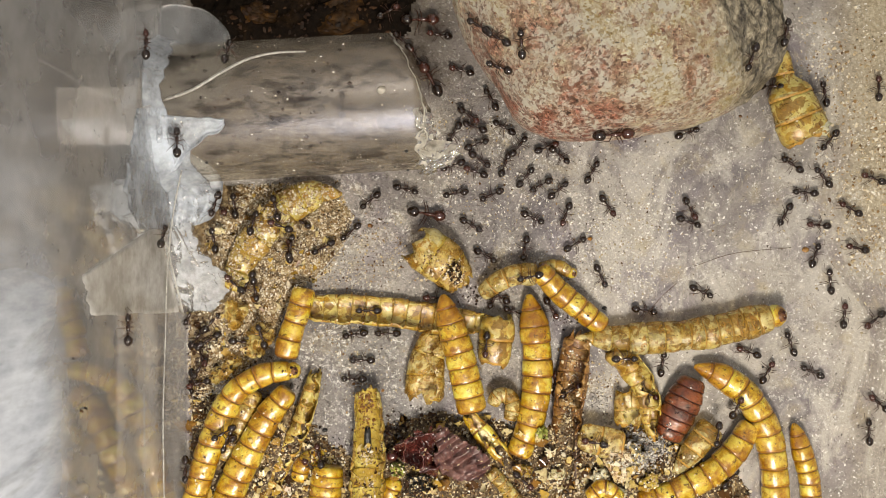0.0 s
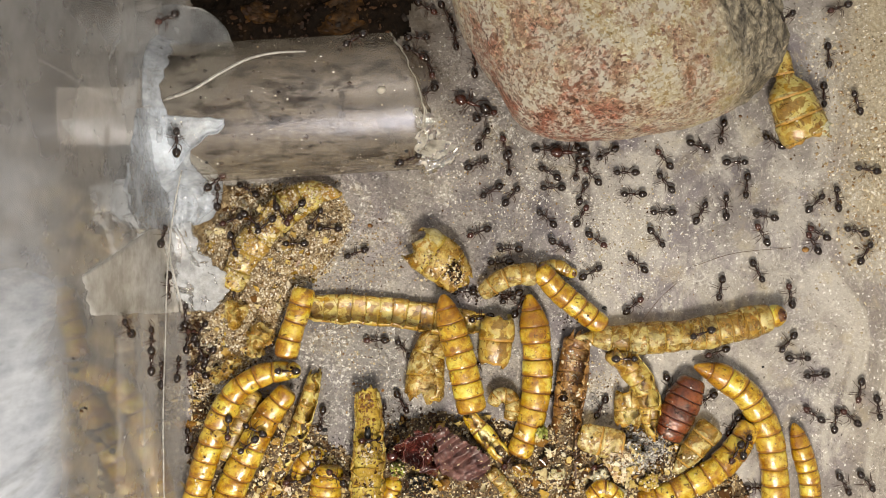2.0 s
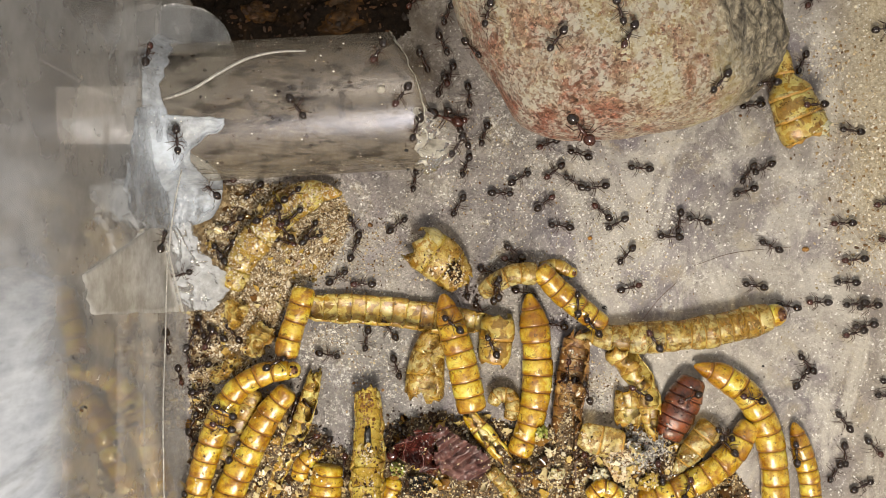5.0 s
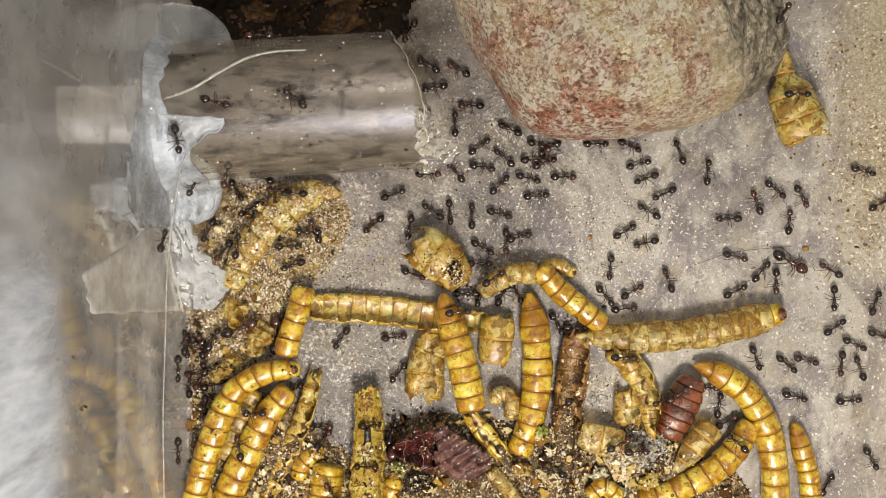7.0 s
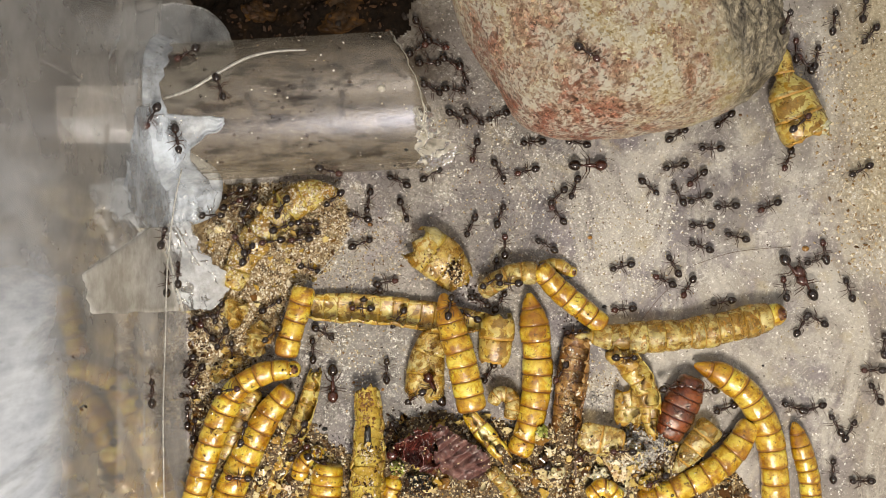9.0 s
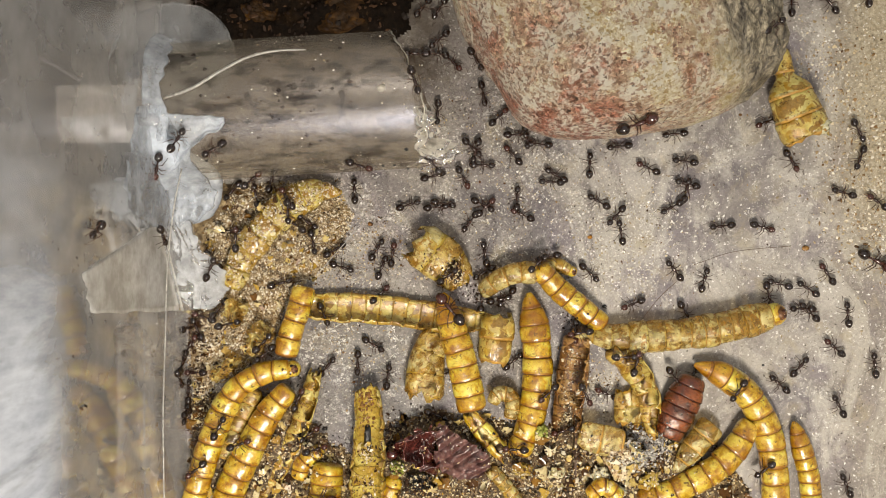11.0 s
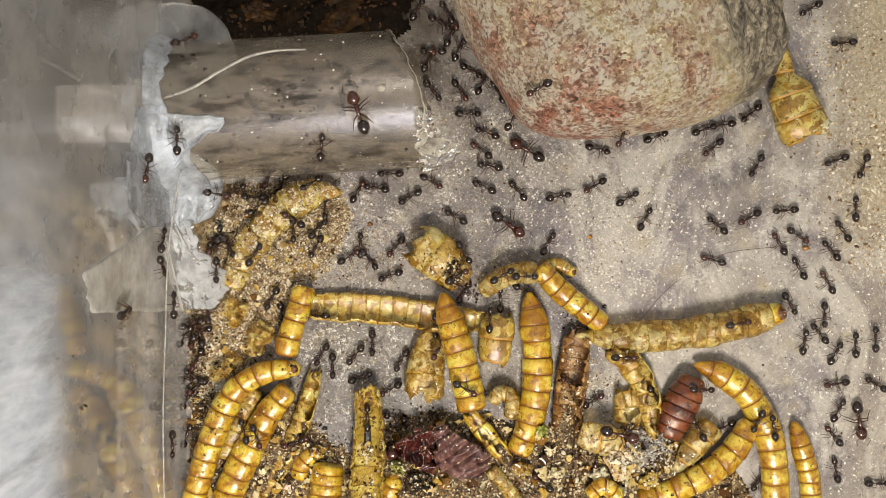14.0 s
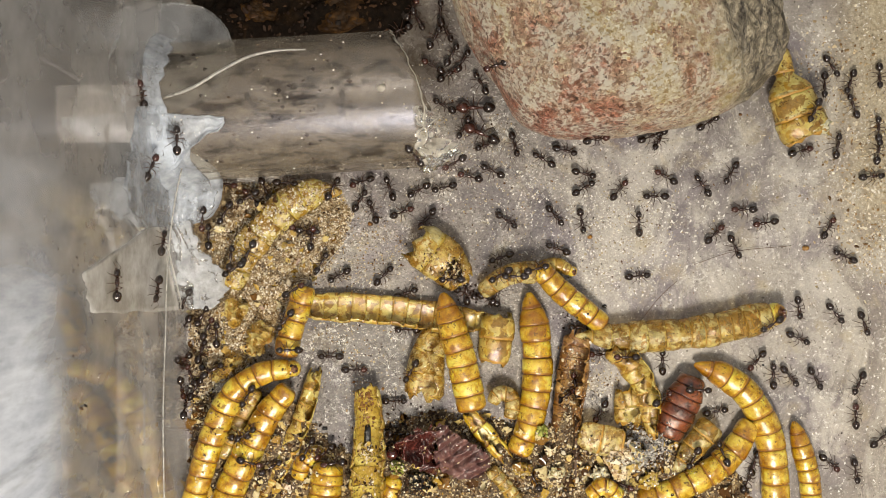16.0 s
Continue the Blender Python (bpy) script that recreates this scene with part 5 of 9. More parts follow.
def in_poly(poly):
    us, vs = [p[0] for p in poly], [p[1] for p in poly]

    def pick(rng):
        while True:
            u, v = rng.uniform(min(us), max(us)), rng.uniform(min(vs), max(vs))
            if inside(u, v, poly):
                return u, v
    return pick


def near(spots):
    def pick(rng):
        u, v, r = rng.choice(spots)
        return rng.gauss(u, r), rng.gauss(v, r)
    return pick


def anywhere(rng):
    while True:
        u, v = rng.uniform(330, 1640), rng.uniform(-120, 960)
        if (v > 115 or u > 770) and (u < 1000 or rng.random() < 0.5 + 0.8 * noise.noise(Vector((u * 0.012, v * 0.012, 2)))):
            return u, v


def flake(name, label, cu, cv, z, ru, rv, mat, seed, bend=0.5, turn=0.0, ridge=0.0, crumple=1.0, cells=36):
    """A crumpled flake of skin."""
    c = at(cu, cv, z)
    g = []
    for j in range(cells + 1):
        row = []
        for i in range(cells + 1):
            x, y = 2 * i / cells - 1, 2 * j / cells - 1
            e = 1 + 0.3 * noise.noise(Vector((x * 1.7, y * 1.7, seed)))
            px, py = x * ru * STEP * e * (1 - 0.2 * y * y), y * rv * STEP * e * (1 - 0.2 * x * x)
            ca, sa = math.cos(turn), math.sin(turn)
            zz = bend * (1 - x * x - 0.5 * y * y) + ridge * abs(math.sin(x * 9)) + crumple * 0.9 * noise.fractal(Vector((x * 1.3, y * 1.3, seed + 3)), 0.8, 2, 3) + 0.22 * abs(noise.noise(Vector((x * 4.2, y * 3.1, seed)))) + 0.06 * noise.noise(Vector((x * 9, y * 9, seed)))
            row.append(c + Vector((px * ca - py * sa, px * sa + py * ca, max(zz, -z + 0.2))))
        g.append(row)
    me = sheet(name, g, mat, 0.15)
    if cells < 20:                       # dry skin breaks in flat facets
        me.polygons.foreach_set("use_smooth", [False] * len(me.polygons))
    return tagged(new(name, me), label, "scrap")


def torn(name, label, poly, z0, fold, ridge, mat, seed, res=1.4):
    """A torn sheet of skin with a jagged plan outline, sharp folds and parallel ridges."""
    us, vs = [p[0] for p in poly], [p[1] for p in poly]
    nu, nv = int((max(us) - min(us)) / res), int((max(vs) - min(vs)) / res)
    idx, verts, faces = {}, [], []
    for j in range(nv + 1):
        for i in range(nu + 1):
            u, v = min(us) + i * res, min(vs) + j * res
            w = noise.noise_vector(Vector((u * 0.16, v * 0.16, seed))) * 5
            if not inside(u + w.x, v + w.y, poly):
                continue
            crease = 1 - abs(noise.fractal(Vector((u * 0.035, v * 0.035, seed)), 0.8, 2, 1.5))
            along = (u * 0.55 + v * 0.83) + 6 * noise.noise(Vector((u * 0.03, v * 0.03, seed + 2)))
            z = z0 + fold * (crease - 0.7) + ridge * 0.5 * abs(math.sin(along * 0.17)) + 0.05 * noise.fractal(Vector((u * 0.2, v * 0.2, seed)), 0.6, 2, 3)
            idx[i, j] = len(verts)
            verts.append(at(u, v, max(z, 0.6)))
    n = len(verts)
    for (i, j), a in idx.items():
        q = [idx.get(k) for k in ((i + 1, j), (i + 1, j + 1), (i, j + 1))]
        if None not in q:
            faces += [(q[2], q[1], q[0], a), (a + n, q[0] + n, q[1] + n, q[2] + n)]
    verts += [p - Vector((0, 0, 0.14)) for p in verts]
    return tagged(new(name, mesh_of(name, verts, faces, [mat])), label, "scrap")


def curls(name, label, count, where, size, mat, seed):
    """Torn bits of curved insect skin lying every way in the heap."""
    rng = random.Random(seed)
    verts, faces = [], []
    for _ in range(count):
        u, v = where(rng)
        p = at(u, v)
        z = drop_on(p.x, p.y)
        if z is None:
            continue
        r = rng.uniform(*size)
        arc, long_ = rng.uniform(0.9, 2.2), r * rng.uniform(0.7, 1.8)
        turn = Euler((rng.uniform(-0.7, 0.7), rng.uniform(-0.7, 0.7), rng.uniform(0, 6.3))).to_matrix()
        if rng.random() < 0.35:
            turn = turn @ Euler((math.pi, 0, 0)).to_matrix()
        o, nx, ny = len(verts), 4, 6
        ph = rng.uniform(0, 50)
        for lay in (0, 1):
            rr = r - lay * 0.07
            for i in range(nx + 1):
                for j in range(ny + 1):
                    fx, fy = 2 * i / nx - 1, 2 * j / ny - 1
                    a = (j / ny - 0.5) * arc * (1 - 0.55 * fx * fx + 0.7 * noise.noise(Vector((i * 0.8, ph, j * 0.4))))
                    x = (i / nx - 0.5) * long_ * (1 - 0.5 * fy * fy + 0.5 * noise.noise(Vector((j * 0.8, ph, 4)))) + 0.25 * r * noise.noise(Vector((j * 0.9, i * 0.3, ph)))
                    w = turn @ Vector((x, math.sin(a) * rr, math.cos(a) * rr - r * 0.75))
                    verts.append((p.x + w.x, p.y + w.y, max(0.1, z + 0.15 * r + w.z)))
        n1 = (nx + 1) * (ny + 1)
        for i in range(nx):
            for j in range(ny):
                a = o + i * (ny + 1) + j
                q = (a, a + 1, a + ny + 2, a + ny + 1)
                faces += [q, tuple(k + n1 for k in q[::-1])]
    me = mesh_of(name, verts, faces, [mat])
    return tagged(new(name, me), label, name.replace("_", " "), kind="stuff")


def build_debris():
    heap("crumb_heap", "heap of tan food crumbs and insect remains", LEFT_HEAP, 1.1, TANBED, seed=1.0)
    heap("crumb_heap", "heap of brown crumbs, sand and insect remains", SOUTH_HEAP, 1.5, CRUMB, seed=7.0)
    heap("dark_soil", "dark wet soil with rotting husks beyond the tube", NORTH_SOIL, 1.8, SOIL, res=4, seed=3.0)
    flake("black_scrap", "small crumpled black scrap", 742, 858, 1.8, 22, 18, BLACK, 5.0, 0.5)
    flake("green_scrap", "tiny yellow-green plant scrap", 958, 767, 2.2, 11, 13, GREEN, 6.0, 0.2)
    flake("green_scrap", "tiny pale green plant scrap", 703, 830, 2.0, 12, 10, GREEN, 8.0, 0.2)
    flake("food_scrap", "pinkish cream lump of torn food", 1098, 820, 2.6, 24, 26, PINK, 11.0, 0.6, 0.5, 0.0, 0.7, 18)
    flake("husk_flake", "orange-brown rotting husk in the dark soil", 605, 28, 1.5, 44, 30, AMBERROT, 12.0, 0.8, 0.4, 0.0, 0.5, 30)
    flake("husk_flake", "dull brown husk in the dark soil", 455, 20, 1.4, 34, 18, AMBERROT, 15.0, 0.8, -0.3, 0.0, 0.5, 30)
    p = at(806, 484, 3.6)
    tagged(new("dark_frass", ball("dark_frass", ROT, (0.55, 0.9, 0.4), p, 22, 16, 0.7, 2.6, 6.0)), "dark crumbly waste packed in an open skin", "waste")
    line = catmull([at(1022, 745, 1.2), at(1020, 800, 1.5), at(1017, 880, 1.2)], 8)
    tagged(new("stalk", tube_mesh("stalk", line, [0.3] * 9, WOOD, 7)), "thin brown plant stalk in the crumb heap", "stalk")
    def boxy(v):
        return Vector([math.copysign(abs(c) ** 0.55, c) for c in v])
    tagged(new("dark_gut", ball("dark_gut", BLACK, (0.34, 1.35, 0.34), at(651, 778, 1.9), 24, 18, 0.22, 2.4, 5.0, boxy)), "dark dried gut inside a hollow mealworm", "insect remains")
    for u, v, r, m, words in ((1425, 441, 0.40, REDHUSK, "small orange-brown scrap on the plaster"), (1044, 421, 0.28, DEEP, "tiny orange crumb on the plaster"),
                              (1069, 544, 0.26, BLACK, "tiny black dropping on the plaster"), (655, 398, 0.28, RIM, "tiny brown crumb on the plaster"),
                              (1350, 648, 0.16, BLACK, "tiny black dropping on the plaster"), (820, 602, 0.2, BLACK, "tiny black dropping on a mealworm"),
                              (575, 760, 0.3, BLACK, "small black dropping among crumbs"), (1310, 205, 0.2, RIM, "tiny brown crumb by the stone")):
        p = at(u, v, 0.1)
        bpy.context.view_layer.update()
        z = drop_on(p.x, p.y) or 0.05
        tagged(new("dropping", ball("dropping", m, (r, r * 0.7, r * 0.55), at(u, v, z + r * 0.3), 9, 7, 0.35, 2.0, u * 0.1)), words, "dropping")
    bpy.context.view_layer.update()
    scatter("crumbs", "loose tan and brown food crumbs", 17000, in_poly(LEFT_HEAP), (0.05, 0.21), TANGRAINS, drop_on, 1)
    scatter("crumbs", "loose brown crumbs and husk bits", 13000, in_poly(SOUTH_HEAP), (0.05, 0.26), GRAINS, drop_on, 2)
    scatter("dark_bits", "dark droppings and insect bits in the crumbs", 650, in_poly(SOUTH_HEAP), (0.08, 0.30), DARKBITS, drop_on, 3)
    scatter("dark_bits", "dark droppings and insect bits in the crumbs", 380, in_poly(LEFT_HEAP), (0.06, 0.20), DARKBITS, drop_on, 4)
    scatter("soil_bits", "dark brown bits on the wet soil", 500, in_poly(NORTH_SOIL), (0.12, 0.5), DARKBITS, drop_on, 5)
    scatter("husk_flakes", "torn yellow and brown husk flakes in the crumbs", 500, in_poly(SOUTH_HEAP), (0.10, 0.34), FLAKES, drop_on, 21, 0.4)
    scatter("husk_flakes", "torn yellow and brown husk flakes in the crumbs", 260, in_poly(LEFT_HEAP), (0.08, 0.28), FLAKES, drop_on, 22, 0.3)
    curls("skin_scraps", "curled scraps of yellow insect skin in the crumb heap", 250, in_poly(SOUTH_HEAP), (0.3, 1.15), FLAKES, 41)
    curls("skin_scraps", "curled scraps of tan insect skin in the crumb heap", 110, in_poly(LEFT_HEAP), (0.2, 0.6), FLAKES, 42)
    east_end = [(1030, 745), (1120, 742), (1195, 790), (1180, 850), (1110, 890), (960, 890), (985, 800)]
    curls("skin_scraps", "torn cream scraps of food and skin on the heap", 120, in_poly(east_end), (0.2, 0.65), PALEFLAKES, 47)
    west_end = [(400, 700), (540, 760), (620, 830), (640, 890), (430, 890)]
    curls("skin_scraps", "torn pale scraps of skin between the mealworms", 90, in_poly(west_end), (0.25, 0.8), PALEFLAKES, 48)
    curls("skin_scraps", "torn pale scraps of skin on the tan heap", 70, in_poly(LEFT_HEAP), (0.25, 0.8), PALEFLAKES, 49)
    bpy.context.view_layer.update()
    scatter("crumbs", "pale lumps of food among the crumbs", 1100, in_poly(SOUTH_HEAP), (0.10, 0.32), GRAINS, drop_on, 44, 0.7)
    scatter("crumbs", "pale lumps of food among the crumbs", 600, in_poly(LEFT_HEAP), (0.10, 0.28), TANGRAINS, drop_on, 45, 0.7)
    torn("maroon_flake", "crumpled shiny maroon insect skin", [(692, 792), (710, 776), (730, 770), (738, 753), (751, 768), (762, 750), (774, 775), (768, 800), (782, 824), (772, 844), (748, 838), (728, 824), (710, 814)], 2.7, 3.4, 0.2, MAROON, 2.0)
    torn("maroon_flake", "torn ridged mauve-brown insect skin lying on the heap", [(776, 748), (792, 757), (815, 775), (845, 792), (870, 812), (866, 830), (850, 847), (825, 852), (800, 846), (782, 838), (766, 815), (774, 790), (764, 768)], 3.1, 0.9, 0.8, PLATE, 9.0)
    torn("husk_flake", "flat torn piece of pale yellow insect skin on the tan heap", [(446, 573), (460, 567), (473, 577), (486, 584), (488, 600), (472, 612), (468, 627), (452, 634), (432, 630), (428, 618), (438, 603), (436, 588)], 1.9, 2.2, 0.25, CREAM, 21.0)
    torn("husk_flake", "crumpled torn piece of cream insect skin on the tan heap", [(396, 534), (410, 528), (426, 536), (441, 537), (438, 556), (430, 571), (416, 586), (403, 579), (398, 560)], 1.8, 2.4, 0.2, CREAM, 27.0)
    torn("husk_flake", "curved scrap of dull yellow insect skin by a mealworm", [(370, 668), (382, 650), (402, 636), (428, 633), (432, 645), (410, 660), (398, 674), (380, 680)], 1.7, 2.0, 0.25, CREAM, 31.0)
    bpy.context.view_layer.update()
    scatter("crumbs", "fine crumbs caught on the scraps", 5000, in_poly(SOUTH_HEAP), (0.04, 0.2), GRAINS, drop_on, 43)
    scatter("sand_grains", "fine pale sand grains strewn over the plaster", 6200, anywhere, (0.04, 0.125), SANDY, drop_on, 6)
    spots = [(640, 440, 40), (600, 500, 30), (590, 570, 30), (680, 450, 30), (640, 640, 40), (800, 640, 30), (1080, 680, 30), (960, 300, 90), (850, 250, 60), (900, 390, 80), (1100, 400, 90)]
    scatter("crumbs", "stray tan crumbs round the mealworms", 3200, near(spots), (0.05, 0.17), GRAINS, drop_on, 7)
    east = [(1500, 200, 60), (1520, 330, 50), (1540, 430, 40), (1480, 130, 50), (1560, 250, 50)]
    scatter("sand_grains", "ochre sand bedded in the plaster", 2400, near(east), (0.06, 0.27), TANGRAINS, drop_on, 8)
    rough_spots = [(1080, 400, 45), (1120, 350, 40), (1040, 440, 35), (1180, 420, 40), (880, 340, 60), (960, 380, 50), (800, 300, 30), (1330, 330, 60), (640, 600, 45), (680, 660, 40), (1440, 560, 60), (1480, 740, 60), (1080, 660, 30), (930, 290, 40), (1105, 455, 32), (1060, 490, 24), (1150, 385, 28), (1130, 500, 22), (1070, 375, 26)]
    scatter("sand_grains", "white mineral grains clumped on the plaster", 4600, near(rough_spots), (0.05, 0.19), SANDY, drop_on, 61, 0.5)
    mush = [(1062, 715, 14), (1125, 770, 12), (1150, 765, 13), (1165, 790, 11), (1140, 800, 12)]
    scatter("food_mush", "grey wet mush among the crumbs", 900, near(mush), (0.07, 0.32), GREYMUSH, drop_on, 64, 0.7)
    p = at(694, 806, 2.0)
    tagged(new("red_berry", ball("red_berry", MAROON, (0.62, 0.55, 0.5), p, 14, 10, 0.15, 1.6, 3.0)), "small glossy orange-red bead of insect flesh", "insect flesh")
    murk = [(706, 752, 13), (690, 776, 9), (688, 800, 9), (742, 864, 13), (722, 850, 9), (760, 740, 12), (1020, 800, 6), (1170, 880, 18)]
    scatter("dark_bits", "black wet frass round the maroon skin", 260, near(murk), (0.10, 0.34), DARKBITS, drop_on, 62)
    legs_at = [(648, 690, 9), (650, 706, 9), (650, 724, 10), (650, 742, 9)]
    scatter("dark_bits", "red-brown leg stubs on an upturned mealworm", 90, near(legs_at), (0.12, 0.34), RIM, drop_top, 63)
    # spots between bodies: some real frass, some deep shade put in as dark bits
    gaps = [(455, 640, 22), (520, 665, 18), (380, 720, 25), (350, 640, 18), (470, 840, 22), (530, 790, 18), (600, 790, 20), (700, 760, 22), (770, 750, 18), (905, 770, 18), (990, 780, 20), (1170, 790, 20), (1010, 560, 12), (840, 520, 12), (358, 600, 18), (400, 655, 16), (345, 560, 12), (345, 690, 12)]
    hollow = [(800, 478, 14), (812, 494, 10), (770, 470, 16), (1012, 640, 14), (1008, 690, 14), (1004, 735, 12), (652, 800, 10), (650, 850, 10)]
    scatter("crumbs", "brown crumbs caught in the hollow skins", 900, near(hollow), (0.06, 0.26), GRAINS, drop_top, 51)
    dusted = [(590, 338, 9), (560, 345, 11), (525, 360, 11), (495, 382, 11), (465, 410, 11), (445, 440, 10), (425, 475, 10)]
    scatter("crumbs", "tan crumbs sticking to the large husk", 550, near(dusted), (0.05, 0.2), TANGRAINS, drop_top, 65)
    scatter("dark_bits", "dark crumbs caught in the hollow skins", 130, near(hollow), (0.05, 0.18), DARKBITS, drop_top, 52)
    scatter("dark_bits", "dark wet frass deepening the shade between the mealworms", 1300, near(gaps), (0.06, 0.24), DARKBITS, drop_on, 46)
    scatter("dark_bits", "stray dark specks on the plaster", 260, anywhere, (0.05, 0.16), DARKBITS, drop_on, 9)


def build_tube_specks():
    """Dust and glue spots stuck on top of the tube."""
    for seed, count, mat, far, words in ((31, 120, SANDY, 0.01, "pale dust and glue specks stuck to the tube"), (32, 300, DARKBITS, 0.01, "dark dirt specks stuck to the tube"),
                                         (33, 260, DARKBITS, -TUBE_T - 0.01, "dark dirt specks inside the tube")):
        rng = random.Random(seed)
        verts, faces = [], []
        for _ in range(count):
            a = math.radians(rng.uniform(18, 150))
            x = rng.uniform(-25, -3.5)
            if mat is DARKBITS and noise.noise(Vector((x * 0.35, a * 2.5, seed))) < -0.05:
                continue
            c = tube_at(x) + (SIDE * math.cos(a) + UP * math.sin(a)) * (TUBE_R + far)
            r = 0.025 + (0.08 if far > 0 else 0.2) * rng.random() ** 4
            o = len(verts)
            verts += [c + Vector((q[0] * r * rng.uniform(0.6, 1.8), q[1] * r, q[2] * r * 0.6)) for q in OCTA]
            faces += [tuple(o + k for k in f) for f in OCTA_F]
        tagged(new("dust_specks", mesh_of("dust_specks", verts, faces, [mat], smooth=False)), words, "dust", kind="stuff")
    for u, v, r in ((374, 286, 0.16), (671, 291, 0.15), (692, 290, 0.15), (714, 294, 0.16), (715, 267, 0.2), (680, 171, 0.42)):
        a = math.acos(max(-1, min(1, (v - 195 + (u - 300) * 0.056) * STEP * 0.93 / TUBE_R)))
        c = tube_at((u - 784) * STEP * 0.92) + (SIDE * math.cos(a) + UP * math.sin(a)) * TUBE_R
        big = r > 0.3
        tagged(new("glue_drop" if big else "dark_spot", ball("spot", GLUE if big else BLACK, (r, r * 0.9, r * 0.5), c, 8, 6, 0.2, 2, u)),
               "pale glue drop on the tube" if big else "small dark dropping stuck to the tube", "spot")


build_seal()
build_tube_specks()
build_fibres()
build_worms()
build_pulp()
build_debris()


# ---- ants ----
def limb(name, pts, radii, mat):
    return tube_mesh(name, [Vector(p) for p in pts], radii, mat, 5)


def make_ant(kind):
    """One ant facing +x, its feet on z = 0, in mm; the majors are larger, with a big red-brown head."""
    k = 1.45 if kind == MAJOR else 1.0
    hm, bm_ = ((ANT_RED, ANT_RED) if kind == MAJOR else (ANT_RED, ANT_BROWN) if kind == RUSTY else (ANT_DARK, ANT_BROWN))
    label = {MAJOR: "large major ant with a red-brown head and black abdomen",
             RUSTY: "small worker ant with a rusty head and black abdomen",
             DARK: "small shiny black-brown worker ant on the move"}[kind]
    th = thing("ant", (0, 0, 0), label, "ant", "ants of the colony")

    def tear(v):                     # pointed behind, fuller in front
        return Vector((v.x, v.y * (1 + 0.18 * v.x), v.z * (1 + 0.12 * v.x)))

    def heart(v):
        return Vector((v.x, v.y * (1.0 - 0.18 * v.x), v.z))

    hs = 1.22 if kind == MAJOR else 1.0
    piece("abdomen", ball("abdomen", ANT_DARK, (0.47 * k, 0.39 * k, 0.37 * k), (-1.06 * k, 0, 0.58 * k), 18, 12, squash=tear), th, "glossy black abdomen")
    piece("waist", ball("waist", bm_, (0.17 * k, 0.10 * k, 0.13 * k), (-0.50 * k, 0, 0.52 * k), 8, 6), th)
    piece("thorax", ball("thorax", bm_, (0.50 * k, 0.16 * k, 0.19 * k), (0.06 * k, 0, 0.58 * k), 12, 8, squash=lambda v: Vector((v.x, v.y * (1 + 0.3 * v.x), v.z * (1 + 0.25 * v.x)))), th)
    head = piece("head", ball("head", hm, (0.37 * k * hs, 0.33 * k * hs, 0.26 * k * hs), (0.90 * k, 0, 0.58 * k), 14, 9, squash=heart), th)
    for s in (-1, 1):
        piece("mandible", ball("mandible", ANT_RED, (0.10 * k * hs, 0.05 * k * hs, 0.05 * k), (1.24 * k * (1 + 0.04 * (hs - 1)), s * 0.11 * k, 0.50 * k), 7, 5), head)
        piece("antenna", limb("antenna", [(1.10 * k, s * 0.16 * k, 0.66 * k), (1.36 * k, s * 0.52 * k, 0.74 * k), (1.66 * k, s * 0.42 * k, 0.52 * k), (1.88 * k, s * 0.34 * k, 0.36 * k)],
                              [0.020 * k, 0.018 * k, 0.020 * k, 0.024 * k], LEG), head)
        for x0, x1, y1, x2, y2 in ((0.30, 0.60, 0.47, 0.92, 0.82), (0.06, 0.10, 0.58, 0.08, 1.00), (-0.16, -0.40, 0.52, -0.82, 0.92)):
            pts = [(0, 0, 0), ((x1 - x0) * 0.75 * k, s * (y1 - 0.1) * 0.8 * k, 0.38 * k), ((x2 - x0) * 0.8 * k, s * (y2 - 0.1) * 0.86 * k, -0.28 * k), ((x2 - x0) * k, s * (y2 - 0.1) * k, -0.46 * k)]
            leg = piece("leg", limb("leg", pts, [0.042 * k, 0.040 * k, 0.025 * k, 0.014 * k], LEG), th, "", (x0 * k, s * 0.1 * k, 0.47 * k))
    return th


DARK, RUSTY, MAJOR = "dark", "rusty", "major"
TIMES = (0, 0.5, 1, 1.5, 2, 2.5, 3, 3.5, 4, 6.5, 7, 7.5, 8, 8.5, 9, 11.5, 12, 12.5, 13, 13.5, 14, 14.5, 15, 15.5, 16)
ROUTES = []


def route(kind, rows):
    ROUTES.append((kind, rows))


# where each ant is at those times: plan place and heading in degrees
route(RUSTY, [(247, 75, 90), (248, 70, 90), (248, 75, 90), (268, 35, 60), (292, 35, -150), (210, 110, -90), (220, 165, -90), (233, 170, 80), (257, 112, 70), (270, 50, 95), (270, -45, -85), (275, 15, -120), (290, 85, -95), (308, 42, 15), (268, 210, -120), (260, 295, -105), (260, 295, -105), (260, 295, -105), (260, 295, -105), (262, 295, -105), (258, 303, -100), (258, 300, -30), (263, 298, 60), (265, 300, 65), (265, 298, 65)])
route(DARK, [(405, 95, 75), (470, 72, 10), (555, 120, 40), (630, 72, 30), (628, 75, -150), (660, 210, -70), (720, 240, 0), (625, 160, 140), (467, 135, -85), (618, 283, -40), (522, 175, 140), (522, -45, 90), (522, -45, 140), (522, -45, -122), (392, 160, -70), (345, 305, -175), (310, 250, 90), (310, 250, 90), (310, 250, 90), (310, 250, 90), (310, 250, 90), (310, 250, 90), (310, 250, 90), (310, 250, 90), (310, 250, 90)])
